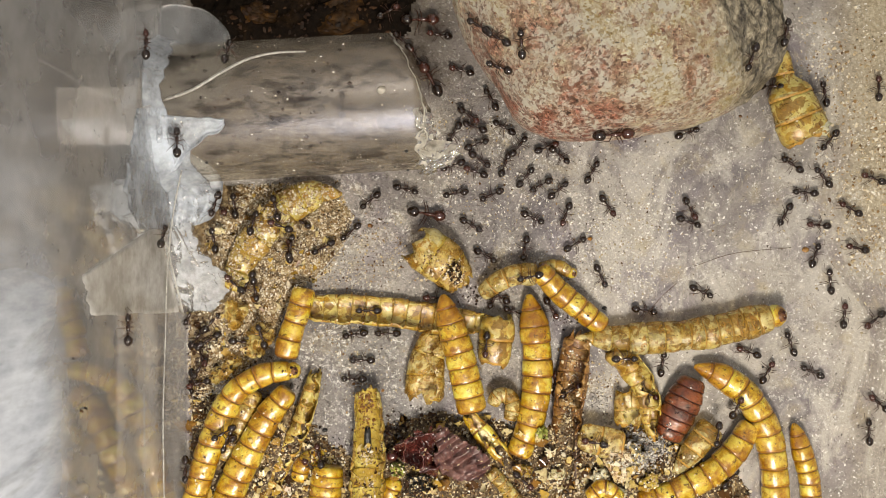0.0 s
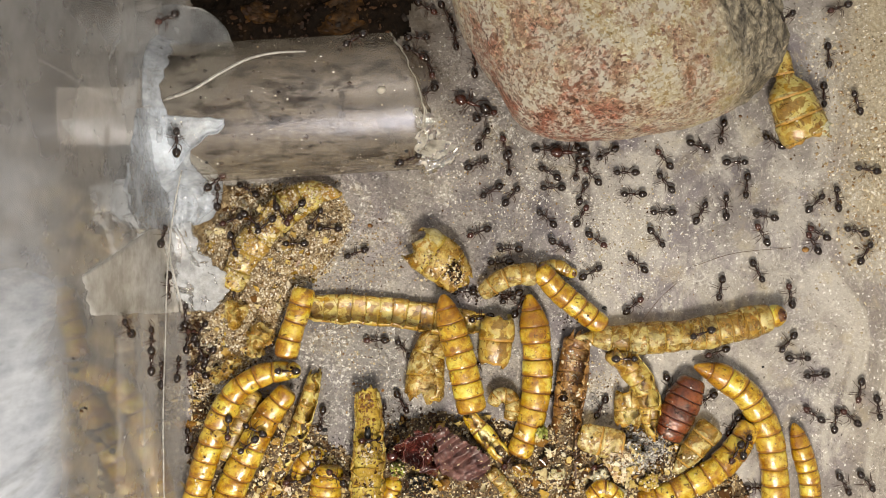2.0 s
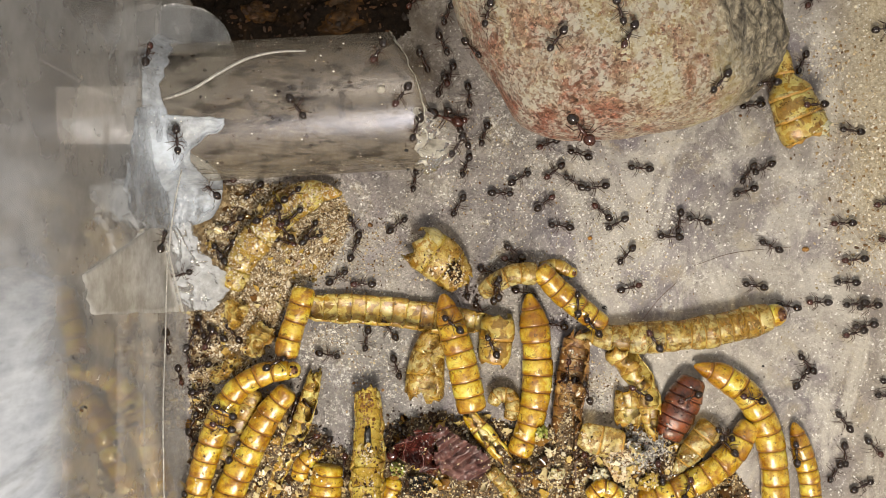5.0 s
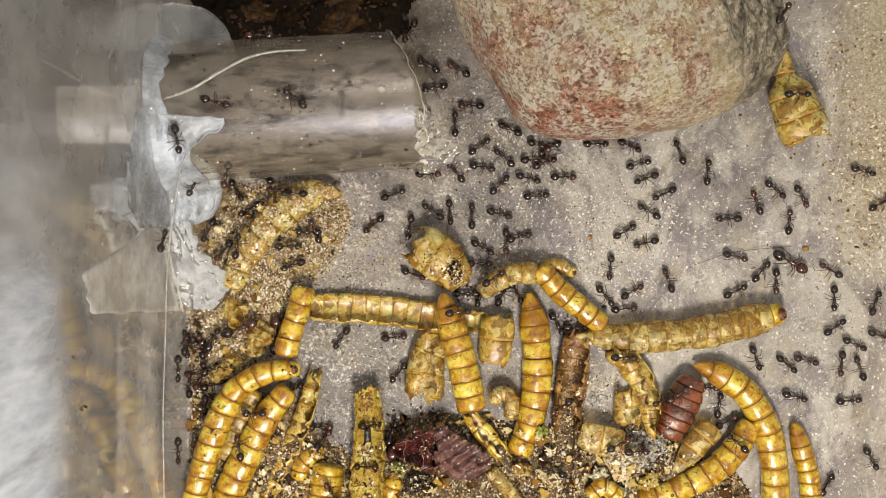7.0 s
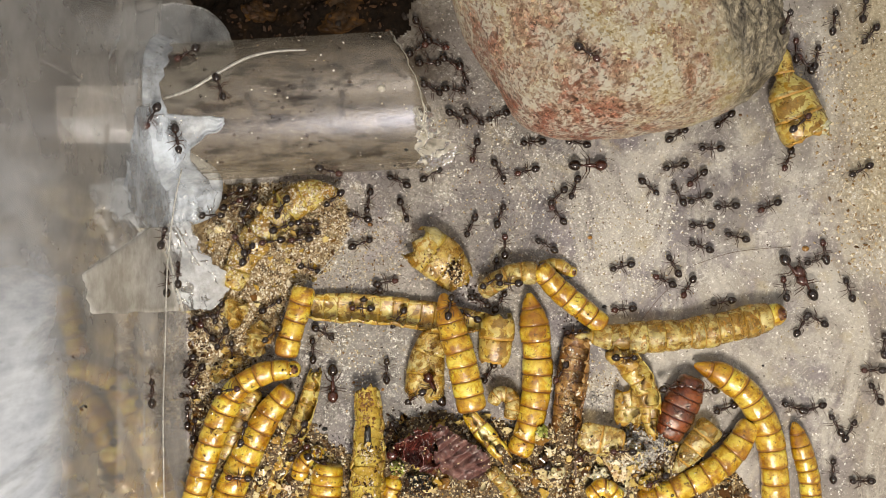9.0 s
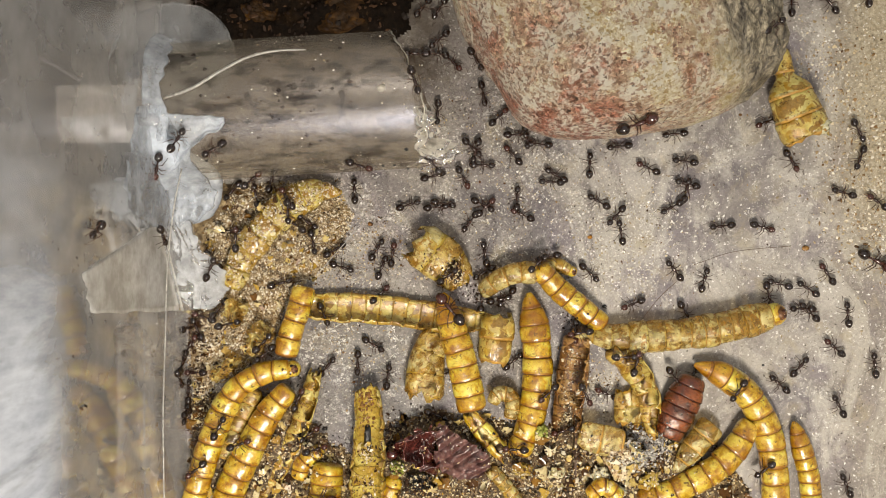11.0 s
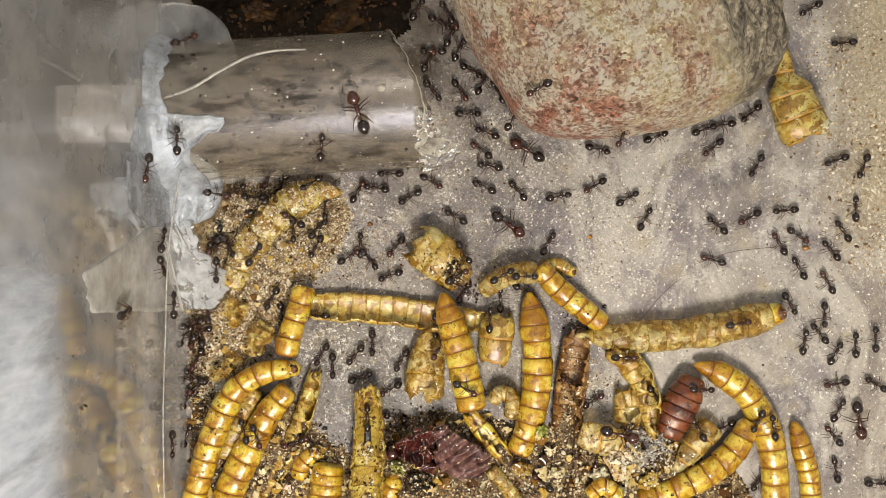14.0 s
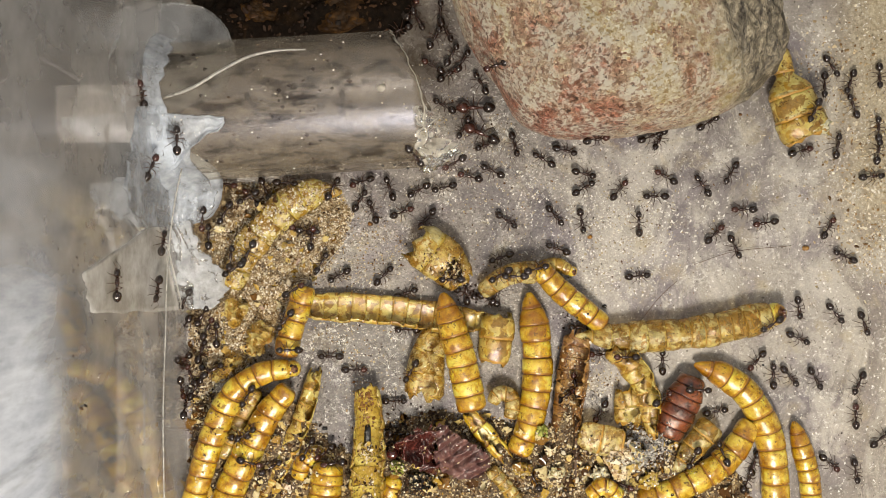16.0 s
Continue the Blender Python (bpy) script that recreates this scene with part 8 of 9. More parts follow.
route(RUSTY, [(1305, 715, 60), (1300, 715, -90), (1290, 745, -120), (1290, 735, -140), (1300, 800, -120), (1290, 860, -120), (1185, 780, -120), (1185, 925, -90), (1185, 925, 105), (1125, 700, -150), (1125, 800, 0), (1125, 925, -90), (1125, 925, 0), (1125, 925, 101), (1100, 800, -180), (925, 715, -90), (1050, 780, 0), (1055, 765, 0), (1055, 685, 130), (1040, 735, 0), (1050, 710, 30), (1105, 632, 0), (1080, 670, 90), (1070, 630, -180), (1060, 628, -180)])
route(DARK, [(395, 765, -150), (380, 765, -180), (345, 745, -90), (330, 790, 90), (335, 775, 90), (330, 765, -100), (350, 770, 60), (345, 745, 90), (330, 745, 90), (345, 720, 60), (365, 725, -90), (335, 770, 90), (318, 725, 90), (278, 765, 90), (258, 695, 90), (315, 600, 80), (330, 645, -90), (305, 590, -95), (325, 690, -100), (300, 660, 90), (335, 670, -180), (298, 680, -100), (292, 780, -90), (320, 715, 80), (350, 690, 60)])
route(DARK, [(650, 548, -180), (640, 655, -40), (655, 645, 40), (705, 695, 30), (712, 710, -60), (960, 720, 60), (755, 675, 80), (690, 630, -80), (705, 650, -130), (700, 648, 15), (705, 660, -130), (730, 690, -30), (785, 600, 0), (855, 560, 60), (705, 565, -125), (690, 610, 20), (765, 580, 60), (760, 575, -180), (705, 490, 120), (570, 650, -90), (640, 668, 20), (640, 690, 0), (670, 670, 60), (590, 640, 150), (585, 632, -180)])
route(RUSTY, [(770, 525, -180), (712, 670, 90), (705, 605, 130), (705, 590, 120), (665, 600, -180), (630, 635, 160), (632, 635, 160), (620, 662, 165), (570, 740, -100), (550, 660, -90), (570, 755, 0), (570, 755, -180), (515, 825, -120), (530, 850, -60), (420, 845, -180), (360, 820, -100), (360, 925, 80), (390, 755, 60), (360, 690, 30), (350, 655, -180), (350, 640, -120), (335, 650, -90), (345, 720, -120), (318, 670, -120), (312, 690, -80)])
route(RUSTY, [(1010, 690, 30), (1040, 635, 30), (1035, 720, -120), (1010, 640, 80), (1120, 538, 40), (1160, 545, 0), (1105, 508, 5), (1118, 508, 5), (1117, 508, 5), (1108, 508, 30), (1118, 515, 30), (1150, 518, -15), (1160, 508, 0), (1168, 503, 5), (1172, 497, 155), (1130, 545, -175), (1125, 553, -180), (1120, 553, -180), (1085, 560, -180), (900, 545, 120), (775, 620, -120), (755, 700, 30), (870, 560, 120), (890, 530, 150), (880, 520, 60)])
route(DARK, [(335, 830, -90), (350, 840, -100), (350, 925, 137), (290, 870, 90), (275, 660, 90), (345, 745, -100), (395, 750, 30), (400, 760, -120), (340, 820, 90), (298, 755, -80), (305, 800, -90), (290, 820, -90), (287, 840, -110), (287, 925, 80), (325, 700, -180), (315, 715, -85), (315, 925, 87), (320, 835, 100), (308, 805, -100), (300, 865, -120), (295, 790, -90), (292, 850, -80), (410, 820, 60), (420, 760, 30), (440, 770, 30)])
route(DARK, [(1290, 845, 50), (1325, 840, 30), (1225, 840, -90), (1225, 925, -90), (1225, 925, -90), (1225, 925, -90), (1225, 925, -90), (1225, 925, -90), (1225, 925, 34), (1320, 860, -100), (1320, 925, -90), (1320, 925, 69), (1345, 860, 90), (1320, 850, 60), (1400, 720, 160), (1290, 730, -90), (1260, 765, 150), (1245, 765, 30), (1265, 750, -20), (1240, 770, -120), (1235, 760, 120), (1235, 680, -180), (1200, 750, -150), (1200, 680, 30), (1235, 690, 0)])
route(DARK, [(440, 500, -120), (415, 500, 60), (440, 480, -120), (410, 520, -120), (325, 555, 90), (410, 515, 80), (450, 345, 60), (450, 340, 30), (490, 380, 20), (540, 330, -180), (385, 182, -15), (408, 200, -55), (415, 200, 145), (410, 165, 85), (445, 345, 60), (475, 330, 150), (415, 350, -150), (460, 350, 30), (490, 405, 10), (500, 430, -90), (410, 440, -60), (430, 540, -120), (585, 590, 60), (570, 465, 30), (570, 465, 60)])
route(DARK, [(420, 360, 100), (415, 345, -100), (420, 370, -90), (400, 335, -180), (385, 345, 90), (310, 250, 90), (395, 345, 20), (435, 460, -60), (430, 385, 30), (500, 350, 60), (440, 370, -150), (460, 470, -60), (430, 470, -180), (430, 450, 30), (440, 450, 60), (530, 480, 30), (530, 430, -120), (460, 495, -25), (500, 500, 90), (455, 490, -100), (480, 530, -120), (455, 520, -180), (440, 440, 30), (420, 410, -120), (415, 480, -150)])
route(DARK, [(450, 510, -80), (560, 625, 90), (490, 545, -180), (430, 625, -180), (370, 630, -120), (370, 760, 30), (555, 715, -100), (580, 745, -150), (500, 770, 60), (520, 690, 60), (520, 690, 30), (530, 690, 30), (560, 530, 30), (620, 530, 0), (575, 590, -30), (655, 640, -130), (700, 705, -120), (720, 720, 0), (720, 720, -120), (680, 800, -120), (650, 740, 90), (650, 740, 0), (700, 720, 40), (700, 710, 0), (700, 710, 0)])
route(DARK, [(1610, 20, 0), (1610, 20, 0), (1610, 20, 0), (1610, 20, 0), (1610, 20, 0), (1610, 20, 0), (1610, 20, 0), (1610, 20, 0), (1610, 20, 0), (1610, 20, 0), (1610, 20, 0), (1610, 20, 0), (1610, 20, 0), (1610, 20, -180), (1525, 20, 80), (1525, -45, 90), (1525, -45, -113), (1490, 38, 130), (1430, 40, -180), (1430, 60, 120), (1430, 20, -150), (1385, 40, -150), (1425, 65, -25), (1450, 105, -25), (1500, 150, -110)])
route(DARK, [(1610, 42, 0), (1610, 42, 0), (1610, 42, 0), (1610, 42, 0), (1610, 42, 0), (1610, 42, -177), (1548, 45, -20), (1610, 45, -180), (1550, 45, 50), (1610, 45, 50), (1610, 45, 50), (1610, 45, 50), (1610, 45, 50), (1610, 45, 50), (1610, 45, 50), (1610, 45, 50), (1610, 45, -169), (1530, 60, -135), (1525, 80, -120), (1488, 123, -180), (1335, 297, -120), (1397, 275, 90), (1355, 285, 5), (1450, 275, -25), (1478, 260, 80)])
route(DARK, [(1610, 64, 0), (1610, 64, 0), (1610, 64, 0), (1610, 64, 0), (1610, 64, 0), (1610, 64, 0), (1610, 64, 0), (1610, 64, 0), (1610, 64, 0), (1610, 64, 0), (1610, 64, 0), (1610, 64, 0), (1610, 64, 0), (1610, 64, -179), (1535, 65, -130), (1610, 65, 50), (1610, 65, -158), (1480, 118, -180), (1500, 65, 40), (1495, 60, -125), (1488, 80, -175), (1455, 148, -165), (1420, 90, 110), (1440, 115, -70), (1455, 155, -90)])
route(DARK, [(1610, 86, 0), (1610, 86, 0), (1610, 86, 0), (1610, 86, 0), (1610, 86, 0), (1610, 86, 0), (1610, 86, 0), (1610, 86, 0), (1610, 86, 0), (1610, 86, 0), (1610, 86, 0), (1610, 86, 0), (1610, 86, 0), (1610, 86, 0), (1610, 86, 0), (1610, 86, 0), (1610, 86, -133), (1455, 250, -150), (1415, 100, 90), (1435, 90, -70), (1325, 205, -140), (1325, 243, -115), (1252, 290, -130), (1352, 318, -125), (1290, 310, -120)])
route(DARK, [(1610, 108, 0), (1610, 108, -172), (1545, 118, 165), (1452, 115, -120), (1453, 170, -90), (1360, 175, -180), (1280, 220, 80), (1360, 160, 40), (1390, 135, 60), (1195, 293, -180), (1140, 318, -160), (1140, 325, 60), (1230, 305, -25), (1200, 367, -180), (1198, 345, 120), (1072, 382, -110), (1050, 428, 155), (945, 448, -160), (960, 370, 155), (885, 450, -150), (820, 450, -60), (885, 490, 30), (885, 403, 150), (905, 325, 60), (897, 393, -35)])
route(DARK, [(1610, 131, 0), (1610, 131, 0), (1610, 131, 0), (1610, 131, 0), (1610, 131, 0), (1610, 131, 0), (1610, 131, 0), (1610, 131, 0), (1610, 131, 0), (1610, 131, 0), (1610, 131, 178), (1525, 128, 165), (1470, 50, -60), (1510, 110, 70), (1472, 42, 80), (1470, 30, 140), (1455, 170, -40), (1398, 310, -150), (1340, 225, 50), (1495, 185, -10), (1525, 297, -110), (1490, 312, 60), (1535, 250, 120), (1530, 255, -35), (1550, 230, 90)])
route(DARK, [(1610, 153, 0), (1610, 153, 0), (1610, 153, 0), (1610, 153, 0), (1610, 153, 0), (1610, 153, 0), (1610, 153, 0), (1610, 153, 0), (1610, 153, 0), (1610, 153, 0), (1610, 153, 0), (1610, 153, 0), (1610, 153, 0), (1610, 153, 0), (1610, 153, 0), (1610, 153, 167), (1520, 132, -120), (1420, 340, -145), (1358, 268, 30), (1435, 340, -90), (1385, 375, -175), (1395, 345, 50), (1255, 332, -180), (1360, 342, 5), (1240, 330, 125)])
route(DARK, [(1610, 175, 0), (1610, 175, 0), (1610, 175, 0), (1610, 175, 0), (1610, 175, 0), (1610, 175, 0), (1610, 175, 0), (1610, 175, 0), (1610, 175, 0), (1610, 175, 0), (1610, 175, 0), (1610, 175, 0), (1610, 175, 0), (1610, 175, 0), (1610, 175, 0), (1610, 175, 0), (1610, 175, -115), (1545, 315, 150), (1555, 110, 90), (1610, 110, 90), (1610, 110, 90), (1610, 110, 167), (1475, 80, 100), (1535, 60, -40), (1552, 140, -90)])
route(DARK, [(1610, 197, 0), (1610, 197, 0), (1610, 197, 0), (1610, 197, 0), (1610, 197, 0), (1610, 197, 0), (1610, 197, 0), (1610, 197, 0), (1610, 197, 0), (1610, 197, 0), (1610, 197, 0), (1610, 197, 0), (1610, 197, 0), (1610, 197, 0), (1610, 197, 0), (1610, 197, -172), (1517, 210, -85), (1450, 362, 155), (1465, 255, 60), (1480, 242, 30), (1475, 287, -160), (1438, 285, 75), (1470, 172, 120), (1465, 165, -90), (1435, 200, -120)])
route(DARK, [(1610, 219, 0), (1610, 219, 0), (1610, 219, 0), (1610, 219, 0), (1610, 219, 0), (1610, 219, 0), (1610, 219, -153), (1550, 250, -115), (1610, 250, 65), (1610, 250, 65), (1610, 250, 162), (1550, 230, 90), (1610, 230, 90), (1610, 230, 90), (1610, 230, 90), (1610, 230, 90), (1610, 230, -116), (1525, 405, -90), (1610, 405, 90), (1610, 405, -178), (1485, 410, 120), (1440, 335, 140), (1435, 273, 150), (1490, 220, 80), (1505, 190, 110)])
route(RUSTY, [(1610, 241, 0), (1610, 241, 0), (1610, 241, 0), (1610, 241, 0), (1610, 241, 179), (1490, 240, -115), (1400, 270, -160), (1480, 230, 85), (1485, 205, 90), (1372, 265, -70), (1415, 350, -65), (1468, 265, 165), (1375, 130, 100), (1475, 212, -30), (1420, 115, 130), (1320, 270, -180), (1320, 303, 0), (1350, 350, -105), (1205, 288, 160), (1292, 262, 155), (1258, 265, -140), (1175, 245, -160), (1120, 245, -100), (1010, 258, -180), (1055, 245, 10)])
route(DARK, [(1610, 263, 0), (1610, 263, 0), (1610, 263, 179), (1435, 260, 70), (1512, 180, 105), (1485, 165, 95), (1525, 115, -155), (1468, 165, -120), (1415, 110, 90), (1180, 245, -170), (1200, 270, 110), (1190, 240, 15), (1230, 235, 15), (1345, 235, 130), (1278, 215, -140), (1195, 238, -180), (1195, 237, -180), (1135, 275, 165), (1125, 140, 100), (1125, -45, 90), (1125, -45, 100), (1125, -45, 100), (1125, -45, -119), (965, 245, 0), (1000, 270, -15)])
route(DARK, [(1610, 285, 0), (1610, 285, 0), (1610, 285, 0), (1610, 285, -170), (1530, 300, 170), (1470, 292, 155), (1440, 278, 60), (1490, 285, 80), (1535, 250, 55), (1425, 290, -65), (1525, 305, -15), (1535, 255, 50), (1410, 130, 85), (1462, 170, 75), (1442, 102, 80), (1510, 278, -55), (1502, 280, -90), (1470, 395, -40), (1610, 395, -40), (1610, 395, 166), (1510, 370, 90), (1498, 355, 100), (1515, 318, 145), (1490, 265, 120), (1550, 270, 80)])
route(DARK, [(1610, 307, -177), (1520, 312, -160), (1550, 335, -160), (1378, 330, -160), (1318, 330, -95), (1328, 360, -70), (1175, 312, -140), (1297, 385, -70), (1335, 313, 130), (1250, 375, 150), (1250, 305, 85), (1305, 302, 0), (1290, 215, 60), (1370, 255, -160), (1255, 265, -180), (1215, 268, 165), (1292, 240, -25), (1240, 358, 120), (1155, 318, 155), (1115, 327, -170), (1245, 232, 20), (1195, 235, -180), (1195, 235, -170), (1192, 235, -160), (1165, 250, -120)])
route(DARK, [(1610, 329, 0), (1610, 329, 0), (1610, 329, 0), (1610, 329, 0), (1610, 329, 0), (1610, 329, 0), (1610, 329, 0), (1610, 329, 0), (1610, 329, 0), (1610, 329, 0), (1610, 329, 0), (1610, 329, 0), (1610, 329, 0), (1610, 329, 0), (1610, 329, 171), (1495, 312, -60), (1520, 345, -120), (1510, 410, -100), (1610, 410, 80), (1610, 410, -166), (1465, 445, 130), (1465, 425, 60), (1465, 420, -70), (1520, 445, -60), (1610, 445, -60)])
route(RUSTY, [(1610, 352, 0), (1610, 352, 0), (1610, 352, 0), (1610, 352, 0), (1610, 352, 0), (1610, 352, 0), (1610, 352, 0), (1610, 352, 0), (1610, 352, -172), (1540, 362, -90), (1555, 360, 30), (1490, 318, 165), (1495, 405, -175), (1408, 335, 90), (1357, 367, -155), (1378, 398, 10), (1385, 402, 60), (1385, 400, 150), (1335, 388, 0), (1435, 405, -25), (1410, 420, -35), (1440, 430, -180), (1315, 418, 165), (1410, 395, -70), (1462, 405, 60)])
route(DARK, [(1610, 374, 176), (1478, 365, -120), (1525, 380, -140), (1392, 370, 150), (1440, 358, 45), (1400, 290, -140), (1330, 290, 155), (1432, 262, -135), (1405, 287, -180), (1330, 340, -55), (1370, 338, -40), (1380, 297, 20), (1395, 340, 130), (1370, 315, 130), (1282, 367, -175), (1237, 322, 35), (1298, 338, 0), (1253, 412, 140), (1132, 387, -180), (1110, 375, -165), (1110, 353, 30), (1135, 385, 10), (1183, 358, 90), (1212, 360, 115), (1157, 350, -180)])
route(DARK, [(1610, 396, 0), (1610, 396, 0), (1610, 396, -178), (1498, 400, 155), (1478, 350, 95), (1448, 345, -180), (1290, 318, -5), (1448, 328, -10), (1610, 328, -10), (1610, 328, -10), (1610, 328, -10), (1610, 328, -10), (1610, 328, -10), (1610, 328, 166), (1520, 305, -155), (1455, 325, 140), (1440, 358, -170), (1430, 405, -70), (1610, 405, -70), (1610, 405, -70), (1610, 405, -177), (1518, 410, 90), (1460, 362, 130), (1435, 298, -20), (1540, 315, 5)])
route(RUSTY, [(1610, 418, 0), (1610, 418, 0), (1610, 418, 0), (1610, 418, 0), (1610, 418, 0), (1610, 418, 0), (1610, 418, 168), (1525, 400, 130), (1610, 400, -178), (1302, 410, 150), (1335, 358, 110), (1345, 350, 5), (1360, 352, 0), (1318, 328, -150), (1230, 318, -140), (1150, 292, 150), (1160, 297, 165), (1075, 292, 135), (1060, 245, 60), (1005, 240, 90), (1100, 240, -120), (1100, 325, -60), (1130, 325, 155), (1025, 325, -150), (1095, 338, 50)])
route(DARK, [(1610, 440, 0), (1610, 440, 0), (1610, 440, -180), (1552, 440, 95), (1610, 440, -85), (1610, 440, -85), (1610, 440, -146), (1515, 505, -110), (1610, 505, 179), (1405, 500, -55), (1472, 530, -90), (1485, 540, 50), (1440, 500, -160), (1458, 538, -45), (1440, 462, -165), (1380, 485, 140), (1422, 460, 0), (1420, 460, -120), (1535, 570, 60), (1610, 570, -155), (1545, 600, 90), (1525, 540, 5), (1610, 540, 164), (1540, 520, -90), (1525, 575, -70)])
route(DARK, [(1610, 462, 0), (1610, 462, 0), (1610, 462, 180), (1493, 462, 95), (1510, 408, 165), (1440, 385, 145), (1405, 400, -10), (1480, 420, -20), (1610, 420, -20), (1610, 420, -20), (1610, 420, -20), (1610, 420, -20), (1610, 420, -20), (1610, 420, -20), (1610, 420, -149), (1530, 468, -180), (1495, 495, -140), (1460, 465, -70), (1540, 560, -30), (1505, 490, 120), (1455, 560, -90), (1515, 500, 145), (1490, 480, -65), (1500, 490, 110), (1490, 455, 155)])
route(RUSTY, [(1610, 484, 0), (1610, 484, 177), (1525, 480, 120), (1460, 437, -145), (1445, 410, 150), (1390, 360, -120), (1298, 345, -35), (1417, 383, 50), (1610, 383, 50), (1610, 383, 50), (1610, 383, 50), (1610, 383, 50), (1610, 383, 50), (1610, 383, 50), (1610, 383, 167), (1555, 370, 130), (1475, 400, -160), (1440, 430, -150), (1545, 480, -90), (1545, 475, 130), (1460, 500, 120), (1500, 455, -170), (1415, 443, -175), (1400, 420, 165), (1350, 397, -170)])
route(DARK, [(1610, 506, 0), (1610, 506, 0), (1610, 506, 175), (1515, 498, 75), (1527, 445, 60), (1470, 478, 150), (1485, 450, 55), (1500, 525, -30), (1610, 525, -172), (1470, 545, -50), (1510, 610, -25), (1610, 610, -25), (1610, 610, -25), (1610, 610, -180), (1560, 610, 90), (1465, 550, 60), (1455, 495, 80), (1408, 542, -60), (1505, 565, -85), (1450, 570, -60), (1445, 590, 130), (1455, 525, 160), (1435, 497, 80), (1420, 465, 155), (1408, 545, -90)])
route(DARK, [(1610, 528, 0), (1610, 528, 0), (1610, 528, 0), (1610, 528, 0), (1610, 528, -177), (1465, 535, -85), (1470, 580, -105), (1510, 565, 0), (1610, 565, -174), (1385, 590, -120), (1335, 635, -70), (1340, 642, 15), (1412, 705, -35), (1500, 720, -40), (1435, 722, -160), (1365, 635, 145), (1395, 632, -60), (1300, 730, -120), (1350, 750, 30), (1278, 655, -160), (1340, 745, -120), (1340, 780, -90), (1330, 785, 60), (1265, 720, -160), (1330, 820, -110)])
route(DARK, [(1610, 551, 0), (1610, 551, 177), (1503, 545, -85), (1470, 578, -90), (1440, 662, -175), (1415, 640, 70), (1358, 635, 160), (1435, 605, 0), (1395, 690, 50), (1415, 662, 100), (1425, 638, -15), (1480, 595, -30), (1465, 750, -90), (1490, 762, 0), (1475, 750, 120), (1400, 615, 0), (1425, 600, -40), (1390, 715, 110), (1360, 685, 150), (1360, 645, 120), (1475, 625, 60), (1490, 625, -70), (1530, 660, -40), (1450, 625, 145), (1440, 672, -60)])
route(DARK, [(1610, 573, 0), (1610, 573, 0), (1610, 573, 171), (1545, 562, 150), (1610, 562, -30), (1610, 562, -30), (1610, 562, 144), (1545, 515, 90), (1610, 515, 90), (1610, 515, -163), (1545, 535, 70), (1550, 518, 40), (1540, 460, 110), (1510, 555, -120), (1498, 512, 110), (1435, 520, 120), (1408, 490, 155), (1400, 475, 120), (1435, 505, -110), (1400, 525, 90), (1410, 475, 120), (1440, 470, -25), (1380, 492, -160), (1387, 500, -70), (1410, 600, -25)])
route(DARK, [(1610, 595, 0), (1610, 595, 0), (1610, 595, 0), (1610, 595, 0), (1610, 595, 0), (1610, 595, 0), (1610, 595, 151), (1520, 545, 165), (1610, 545, -172), (1442, 568, -50), (1475, 578, 35), (1530, 565, -30), (1510, 570, -80), (1475, 620, -150), (1440, 565, 150), (1410, 570, 100), (1435, 555, -50), (1390, 605, 90), (1408, 565, -60), (1405, 600, -85), (1420, 605, 80), (1455, 582, 20), (1412, 552, -100), (1395, 585, -180), (1395, 668, -50)])
route(DARK, [(1610, 617, 178), (1435, 612, -150), (1450, 670, 150), (1415, 592, -160), (1390, 605, -130), (1340, 625, -100), (1215, 552, 0), (1340, 510, -10), (1418, 558, -110), (1300, 488, 150), (1345, 480, 50), (1390, 455, -40), (1408, 448, 145), (1355, 352, -180), (1300, 420, 165), (1270, 428, -180), (1292, 405, 50), (1303, 420, 165), (1240, 377, 170), (1300, 418, -80), (1265, 400, 140), (1270, 428, -85), (1215, 382, 40), (1300, 425, -20), (1298, 440, -65)])
route(RUSTY, [(1610, 639, 0), (1610, 639, 176), (1520, 632, 95), (1520, 595, 0), (1610, 595, -174), (1518, 605, -90), (1610, 605, 162), (1535, 580, 40), (1610, 580, -165), (1445, 625, -50), (1485, 645, -95), (1610, 645, 85), (1610, 645, 169), (1525, 628, -120), (1540, 655, -180), (1465, 628, 125), (1450, 555, 150), (1420, 685, -30), (1515, 780, 0), (1495, 805, 110), (1470, 770, 130), (1490, 790, 60), (1505, 785, 80), (1515, 735, 60), (1510, 735, 90)])
route(RUSTY, [(1610, 661, 0), (1610, 661, 0), (1610, 661, 168), (1560, 650, 120), (1500, 735, 140), (1500, 710, 130), (1610, 710, -50), (1610, 710, -131), (1540, 790, -60), (1550, 790, -30), (1610, 790, -30), (1610, 790, -30), (1610, 790, -30), (1610, 790, -30), (1610, 790, -30), (1610, 790, 148), (1515, 730, 130), (1492, 705, 65), (1520, 695, 90), (1505, 685, -180), (1475, 680, -170), (1475, 630, 60), (1335, 630, -30), (1415, 700, 10), (1465, 820, -40)])
route(DARK, [(1610, 683, 0), (1610, 683, 0), (1610, 683, 0), (1610, 683, 0), (1610, 683, 0), (1610, 683, 0), (1610, 683, 0), (1610, 683, 0), (1610, 683, 153), (1525, 640, 40), (1555, 595, -20), (1610, 595, -20), (1610, 595, -20), (1610, 595, -20), (1610, 595, -20), (1610, 595, 172), (1498, 580, -95), (1472, 645, -110), (1548, 610, -60), (1610, 610, -180), (1510, 610, 90), (1505, 580, 90), (1465, 543, 110), (1455, 520, -20), (1475, 557, -50)])
